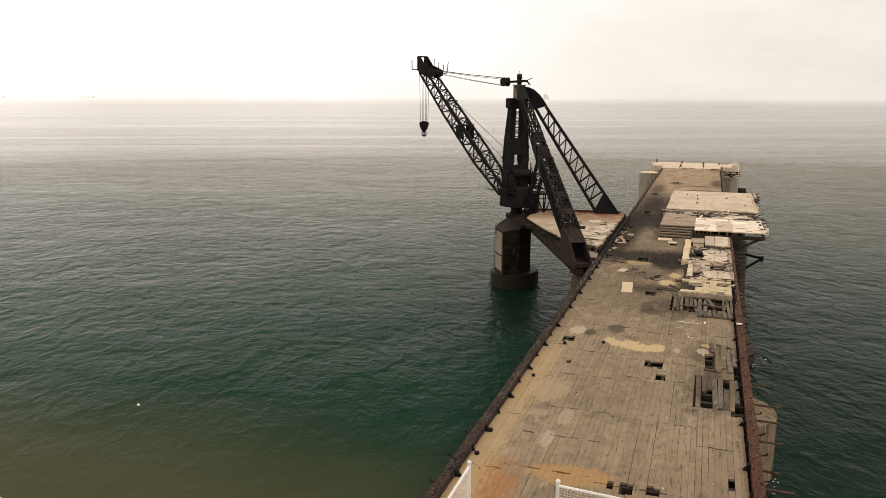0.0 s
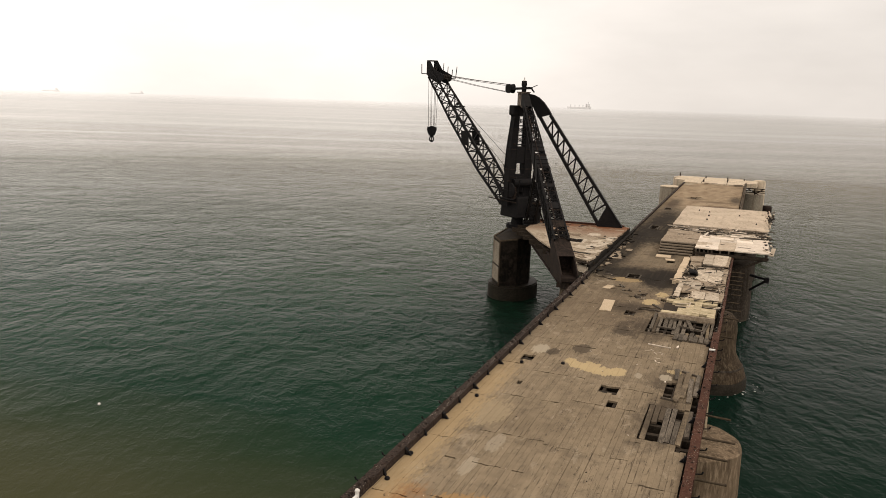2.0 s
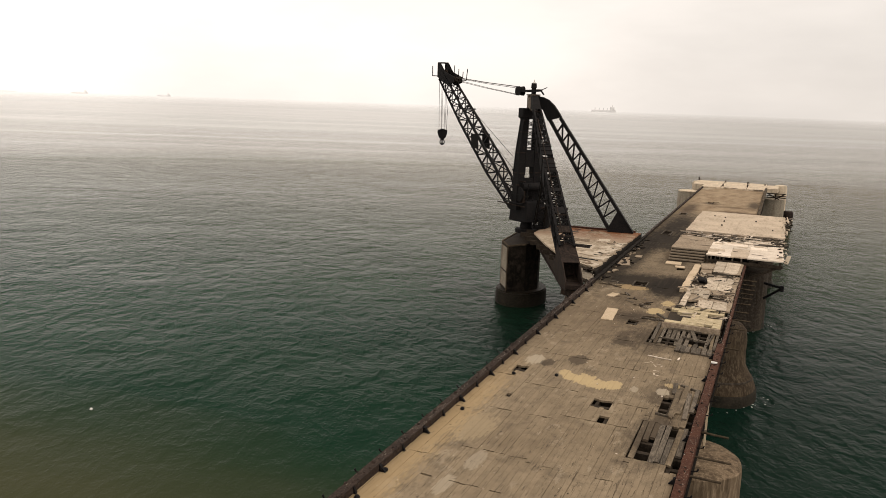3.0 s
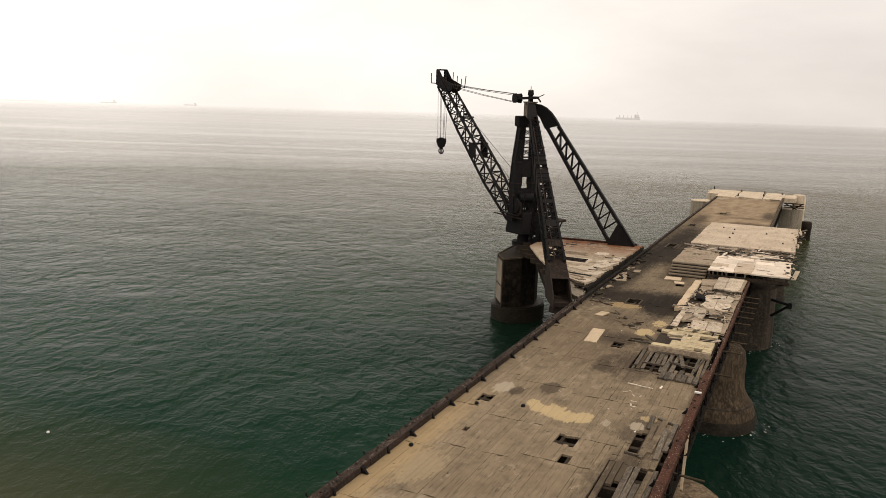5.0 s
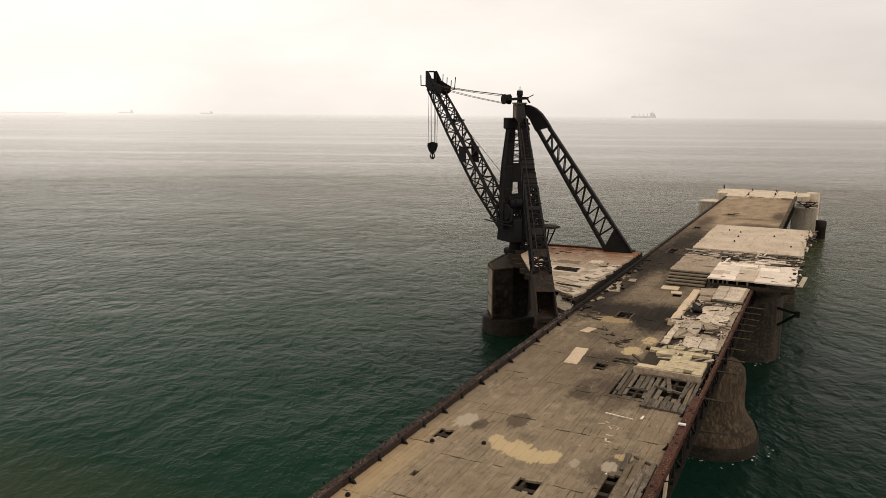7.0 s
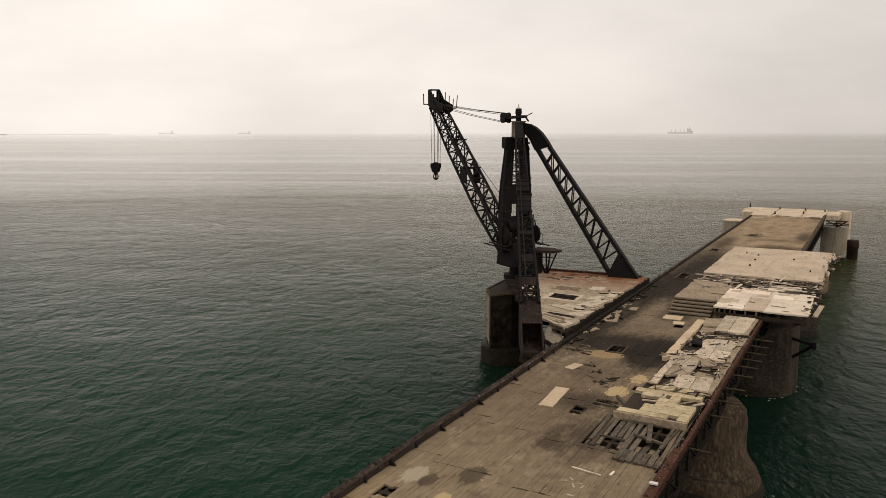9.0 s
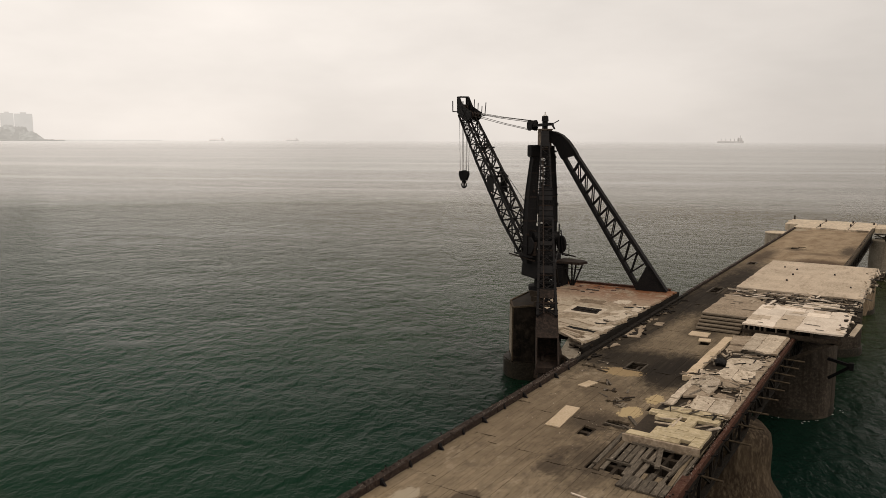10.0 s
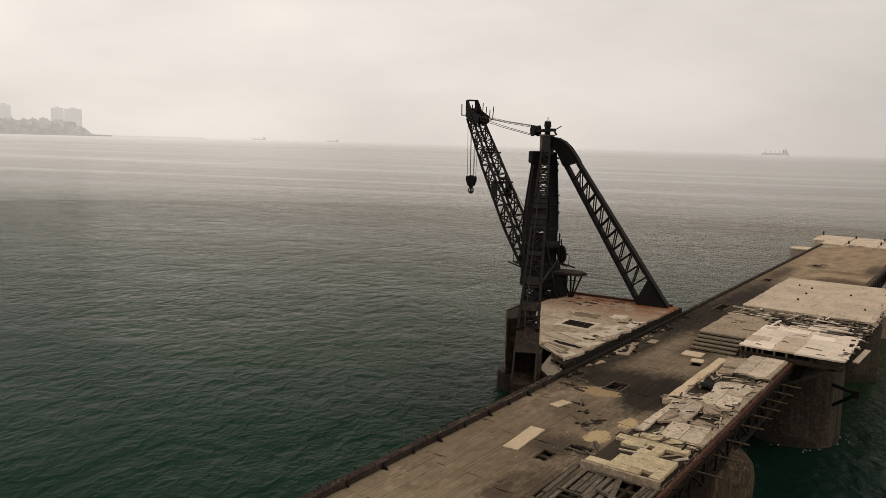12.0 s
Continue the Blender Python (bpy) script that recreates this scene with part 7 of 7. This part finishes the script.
for i in range(34):
    x, y = random.uniform(-6.2, 1.8), random.uniform(24, 66)
    s = random.uniform(0.015, 0.045)
    bm = bmesh.new()
    bmesh.ops.create_icosphere(bm, subdivisions=1, radius=s, matrix=pose(x, y, DECK + s * 0.5, 20, 40, 60 * i) @ Matrix.Diagonal((1, 1.3, 0.7, 1)))
    solid("pebble", bm, M_WHITEPANEL if i % 3 else M_OLDWOOD, "small pale rubble bit on the deck", "rubble", "rubble bits on the deck")
for x, y in ((-6.45, 25.8), (-6.52, 27.9), (-6.23, 34.3), (-3.79, 40.3), (-5.71, 39.55)):
    bm = bmesh.new()
    lathe(bm, x, y, [(0.09, DECK + 0.0), (0.1, DECK + 0.04), (0.07, DECK + 0.1), (0.03, DECK + 0.12)], 10, 0.15)
    solid("deck_bolt", bm, M_IRON, "dark round iron bolt head on the deck", "bolt", "deck bolts")

# ---- white railing gate at the landward end ----
def railing(x0, y0, x1, y1, h):
    g = base("railing", ((x0 + x1) / 2, (y0 + y1) / 2, DECK), "white painted tubular railing with wire mesh", "railing", "white railings")
    for x, y in ((x0, y0), (x1, y1)):
        bm = bmesh.new()
        tube(bm, (x, y, DECK), (x, y, DECK + h), 0.06, 10)
        post = part("post", bm, M_WHITEPAINT, g)
        bm = bmesh.new()
        lathe(bm, x, y, [(0.075, DECK + h), (0.075, DECK + h + 0.05), (0.03, DECK + h + 0.09)], 10)
        part("cap", bm, M_WHITEPAINT, post)
    for z in (0.2, h - 0.12):
        bm = bmesh.new()
        tube(bm, (x0, y0, DECK + z), (x1, y1, DECK + z), 0.05, 8)
        part("rail", bm, M_WHITEPAINT, g)
    bm = bmesh.new()
    n = int(math.hypot(x1 - x0, y1 - y0) / 0.1)
    for i in range(1, n):
        f = i / n
        x, y = x0 + (x1 - x0) * f, y0 + (y1 - y0) * f
        beam(bm, (x, y, DECK + 0.2), (x, y, DECK + h - 0.12), 0.008, 0.008, (0, 1, 0))
    for i in range(1, 14):
        z = DECK + 0.2 + (h - 0.32) * i / 14
        beam(bm, (x0, y0, z), (x1, y1, z), 0.008, 0.008)
    part("mesh", bm, M_WHITEPAINT, g, "fine white wire mesh")


railing(-5.62, 22.08, -5.6, 19.4, 1.55)
railing(-2.79, 21.8, 0.8, 21.45, 1.55)

# ---- things on the water ----
bm = bmesh.new()
lathe(bm, -32.85, 38.7, [(0.05, SEA - 0.08), (0.09, SEA), (0.10, SEA + 0.05), (0.07, SEA + 0.11), (0.02, SEA + 0.13)], 14)
solid("float", bm, M_WHITEPAINT, "small white float on the green water", "float", smooth=50)
random.seed(61)
verts_f, faces_f = [], []


def foam_fleck(x, y, r):
    k = len(verts_f)
    n = random.randint(5, 8)
    a0 = random.uniform(0, 6)
    for i in range(n):
        rr = r * random.uniform(0.4, 1.0)
        verts_f.append((x + rr * 1.6 * math.cos(a0 + 6.283 * i / n), y + rr * math.sin(a0 + 6.283 * i / n), SEA + 0.02))
    faces_f.append(tuple(range(k, k + n)))


for i in range(220):
    x = random.uniform(-46, -26.8)
    foam_fleck(x, 27.5 + (x + 28) * 0.08 - abs(random.gauss(0, 0.8)), random.uniform(0.02, 0.08))
for cx, cy, r in ((2.3, 61.2, 2.85), (2.6, 40.4, 2.4), (1.95, 81.8, 3.2)):
    for i in range(26):
        a = random.uniform(-2.2, 1.4)
        rr = r + abs(random.gauss(0.1, 0.45))
        foam_fleck(cx + rr * math.cos(a), cy + rr * math.sin(a), random.uniform(0.02, 0.08))
me = bpy.data.meshes.new("foam")
me.from_pydata(verts_f, [], faces_f)
me.materials.append(M_FOAM)
tagged(new("foam", me), "white foam flecks where waves wash in", "foam", kind="stuff")

# ---- far ships and coast ----
def ship(x, y, n, turn, material, label):
    s = base("cargo_ship", (x, y, SEA), label, "ship", "ships at anchor")
    m = pose(x, y, SEA, 0, 0, turn)
    u = n / 100.0

    def put(name, outline, z0, z1):
        bm = bmesh.new()
        prism(bm, outline, z0, z1)
        bmesh.ops.transform(bm, matrix=m, verts=bm.verts)
        return part(name, bm, material, s)

    put("hull", [(-50 * u, -7 * u), (40 * u, -7 * u), (50 * u, 0), (40 * u, 7 * u), (-50 * u, 7 * u)], 0.01, 8 * u)
    put("forecastle", [(38 * u, -6 * u), (48 * u, 0), (38 * u, 6 * u)], 8 * u, 11 * u)
    put("bridge", [(30 * u, -6 * u), (42 * u, -6 * u), (42 * u, 6 * u), (30 * u, 6 * u)], 8 * u, 20 * u)
    put("funnel", [(26 * u, -2 * u), (30 * u, -2 * u), (30 * u, 2 * u), (26 * u, 2 * u)], 8 * u, 22 * u)
    for a in (-38, -20, -2, 14):
        put("mast", [(a * u - u, -u), (a * u + u, -u), (a * u + u, u), (a * u - u, u)], 8 * u, 17 * u)
    put("mast", [(35 * u, -u), (37 * u, -u), (37 * u, u), (35 * u, u)], 20 * u, 30 * u)


ship(-760, 3560, 112, -8, M_HULL, "grey cargo ship at anchor in the mist")
ship(-2810, 3000, 64, 40, M_HULLPALE, "faint cargo ship at anchor in thick mist")
ship(-3080, 2740, 74, 45, M_HULLPALE, "faint cargo ship at anchor in thick mist")

random.seed(3)
coast = base("backdrop", (-3520, 1850, SEA), "misty headland with dark trees and pale tower blocks across the bay", "coast", kind="structure")


def bearing(deg, dist):
    a = radians(deg)
    return -math.sin(a) * dist, math.cos(a) * dist


def ridge(name, deg0, deg1, dist, height, material):
    """A bumpy strip of land with sloping front, between two bearings."""
    bm = bmesh.new()
    steps = int((deg1 - deg0) / 0.02)
    rows = []
    for i in range(steps + 1):
        deg = deg0 + (deg1 - deg0) * i / steps
        top = max(0.6, height(deg))
        rows.append([bm.verts.new((*bearing(deg, dist * k), SEA + z)) for k, z in ((1.0, -1.0), (1.0, top * 0.35), (1.012, top * 0.8), (1.025, top), (1.06, -1.0))])
    for a, b in zip(rows, rows[1:]):
        for i in range(4):
            bm.faces.new((a[i], b[i], b[i + 1], a[i + 1]))
    return part(name, bm, material, coast)


def lumps(deg, seed):
    return noise.noise((deg * 2.1, seed, 0)) * 0.5 + noise.noise((deg * 6.0, seed, 1)) * 0.35 + noise.noise((deg * 17.0, seed, 2)) * 0.22


def ramp(deg, a, b):
    return max(0.0, min(1.0, (deg - a) / (b - a)))


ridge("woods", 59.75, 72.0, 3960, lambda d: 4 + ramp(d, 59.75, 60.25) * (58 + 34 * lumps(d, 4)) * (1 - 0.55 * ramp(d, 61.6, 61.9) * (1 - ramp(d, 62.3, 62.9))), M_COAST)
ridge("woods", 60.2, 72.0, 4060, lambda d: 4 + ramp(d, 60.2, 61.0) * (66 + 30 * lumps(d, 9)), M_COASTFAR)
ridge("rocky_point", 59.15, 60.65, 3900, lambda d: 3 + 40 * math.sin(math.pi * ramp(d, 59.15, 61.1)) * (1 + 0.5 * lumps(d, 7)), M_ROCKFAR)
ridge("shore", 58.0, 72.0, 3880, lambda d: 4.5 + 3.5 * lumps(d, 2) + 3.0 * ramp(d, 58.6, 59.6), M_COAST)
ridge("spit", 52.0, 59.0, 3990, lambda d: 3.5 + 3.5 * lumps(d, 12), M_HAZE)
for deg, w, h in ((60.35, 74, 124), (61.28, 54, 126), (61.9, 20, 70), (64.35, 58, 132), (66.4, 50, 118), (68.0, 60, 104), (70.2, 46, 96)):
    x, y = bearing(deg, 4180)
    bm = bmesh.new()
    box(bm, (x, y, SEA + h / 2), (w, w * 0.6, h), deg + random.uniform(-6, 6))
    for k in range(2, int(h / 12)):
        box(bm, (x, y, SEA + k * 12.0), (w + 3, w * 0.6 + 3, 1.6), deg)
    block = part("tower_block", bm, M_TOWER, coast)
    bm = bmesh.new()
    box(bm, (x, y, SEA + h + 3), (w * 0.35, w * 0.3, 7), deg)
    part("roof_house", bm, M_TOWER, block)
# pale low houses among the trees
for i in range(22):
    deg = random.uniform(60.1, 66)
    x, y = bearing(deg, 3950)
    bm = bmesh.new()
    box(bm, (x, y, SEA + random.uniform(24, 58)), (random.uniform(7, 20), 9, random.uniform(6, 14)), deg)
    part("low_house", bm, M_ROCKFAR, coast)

# ---- deck planks ----
random.seed(77)
HOLES = [(-5.95, -5.3, 40.1, 40.9), (-1.4, -0.65, 37.35, 38.2), (-0.9, -0.5, 35.8, 36.5), (1.4, 1.72, 37.9, 40.0), (1.32, 1.62, 33.4, 35.2),
         (2.5, 2.85, 35.5, 38.7), (2.4, 2.8, 32.5, 33.7), (-1.2, -0.95, 24.6, 25.4), (-1.6, -1.42, 24.75, 25.3), (-0.4, 0.05, 24.8, 25.4),
         (2.1, 2.4, 26.1, 26.9), (-2.55, -1.85, 51.3, 52.4), (-5.2, -4.95, 36.6, 37.05), (-1.85, -0.85, 53.0, 53.75), (-0.9, -0.3, 55.8, 56.5), (-4.05, -3.15, 62.0, 63.3),
         (-5.65, -4.85, 87.5, 89.8), (-6.0, -5.2, 105.0, 106.6), (-4.0, -3.2, 120.0, 121.6), (-3.4, -2.6, 121.8, 122.6),
         (-0.75, 2.75, 48.2, 51.6), (0.95, 2.75, 33.0, 36.8), (-1.9, -1.3, 69.7, 70.5),
         (-6.4, -4.7, 61.25, 61.45), (-4.45, -3.6, 58.7, 58.92), (-3.65, -2.95, 57.7, 57.9), (-2.5, -1.9, 56.9, 57.15), (-2.9, -2.1, 56.1, 56.32)]
W = 0.214
STRIPS = int((PX1 - PX0) / W)
bm = bmesh.new()
cw, cz, c = W / 2 - 0.0008, 0.0, 0.003
prof = [(-cw, -0.09), (-cw, cz - c), (-cw + c, cz), (cw - c, cz), (cw, cz - c), (cw, -0.09)]
a = [bm.verts.new((x, -0.5, z)) for x, z in prof]
b = [bm.verts.new((x, 0.5, z)) for x, z in prof]
for i in range(5):
    bm.faces.new((a[i], a[i + 1], b[i + 1], b[i]))
bm.faces.new(a[::-1])
bm.faces.new(b)
PLANK = mesh_from("plank", bm, M_DECK_PIECE, (0, 0, 0))


def joints(x, offset):
    """Where the planks of one strip end: long bays whose joints line up over many strips."""
    if -5.25 < x < -2.4:
        fixed = [25.45, 28.3, 31.1, 35.2, 38.75]
    elif -2.4 <= x < 0.95:
        fixed = [25.1, 30.85, 35.75, 38.25]
    else:
        fixed = [26.0 + offset]
    ys = [fixed[0] - 4.8 * k for k in range(9, 0, -1)] + fixed
    while ys[-1] < PY1 + 5:
        ys.append(ys[-1] + 4.8)
    return ys


verts, faces = [], []
count = 0
edge = 0
off = 0.0
for s in range(STRIPS):
    x = PX0 + W * (s + 0.5)
    seam = s >= edge
    if seam:
        off = random.uniform(0, 4.8)
        edge = s + random.randint(7, 20)
    ys = joints(x, off)
    wander = 0.02 * noise.noise((s * 1.7, 0.0, 0.0))
    for y, y_next in zip(ys, ys[1:]):
        if y_next < PY0 or y > PY1:
            continue
        gap = random.choice((0.006, 0.03, 0.04, 0.045, 0.05, 0.06))
        jog = wander + 0.10 * noise.noise((s * 0.33, y * 0.7, 3.0)) + random.uniform(-0.012, 0.012)
        segs = [(max(y + jog, PY0), min(y_next + jog - gap, PY1))]
        for hx0, hx1, hy0, hy1 in HOLES:
            if hx0 - 0.02 < x < hx1 + 0.02:
                cut = []
                for p, q in segs:
                    e0, e1 = hy0 + random.uniform(-0.12, 0.08), hy1 + random.uniform(-0.08, 0.12)
                    if e1 <= p or e0 >= q:
                        cut.append((p, q))
                        continue
                    if e0 > p:
                        cut.append((p, e0))
                    if e1 < q:
                        cut.append((e1, q))
                segs = cut
        for p, q in segs:
            if q - p < 0.12:
                continue
            dz, dx = random.gauss(0, 0.004), random.gauss(0, 0.003)
            slim = random.uniform(0.94, 0.97) if seam else random.choice((1.0, 1.0, 1.0, 0.99))
            if 23.5 < (p + q) / 2 and p < 55 and count < 300 and q - p > 0.3 and (s % 2 == 0 or p < 42):
                piece("plank", PLANK, (x + dx, (p + q) / 2, DECK + dz), deck, (0, 0, random.gauss(0, 0.06)), (slim, q - p, 1))
                count += 1
            else:
                k = len(verts)
                verts += [(x + dx + px_ * slim, yy, DECK + dz + pz_) for yy in (p, q) for px_, pz_ in prof]
                faces += [(k + i, k + i + 1, k + 7 + i, k + 6 + i) for i in range(5)]
                faces += [tuple(k + i for i in (5, 4, 3, 2, 1, 0)), tuple(k + 6 + i for i in range(6))]
me = bpy.data.meshes.new("planking")
me.from_pydata(verts, [], faces)
me.materials.append(M_DECK_STUFF)
rest = new("planking", me)
rest.parent = deck
rest.location = -WHERE[deck.name]
tagged(rest, "grey-brown weathered planking", kind="stuff")

# ---- crumbs of plaster and chips scattered over the deck ----
random.seed(91)
verts, faces = [], []
for i in range(240):
    x, y = random.uniform(-6.6, 2.5), 22 + 38 * random.random() ** 1.1
    if random.random() < 0.35:
        x, y = -1.5 + random.gauss(0, 1.2), random.uniform(46, 57)
    if not -6.7 < x < 2.7:
        continue
    r = random.uniform(0.006, 0.022) * (1.9 if i % 12 == 0 else 1.0)
    k = len(verts)
    a0 = random.uniform(0, 6.28)
    for j in range(4):
        rr = r * random.uniform(0.6, 1.2)
        verts.append((x + rr * math.cos(a0 + j * 1.57), y + rr * 1.4 * math.sin(a0 + j * 1.57), DECK + 0.006))
    verts.append((x, y, DECK + 0.012 + r * 0.7))
    faces += [(k + j, k + (j + 1) % 4, k + 4) for j in range(4)]
me = bpy.data.meshes.new("crumbs")
me.from_pydata(verts, [], faces)
me.materials.append(M_SLAB)
tagged(new("crumbs", me), "pale crumbs and chips strewn over the deck", "rubble", kind="stuff")
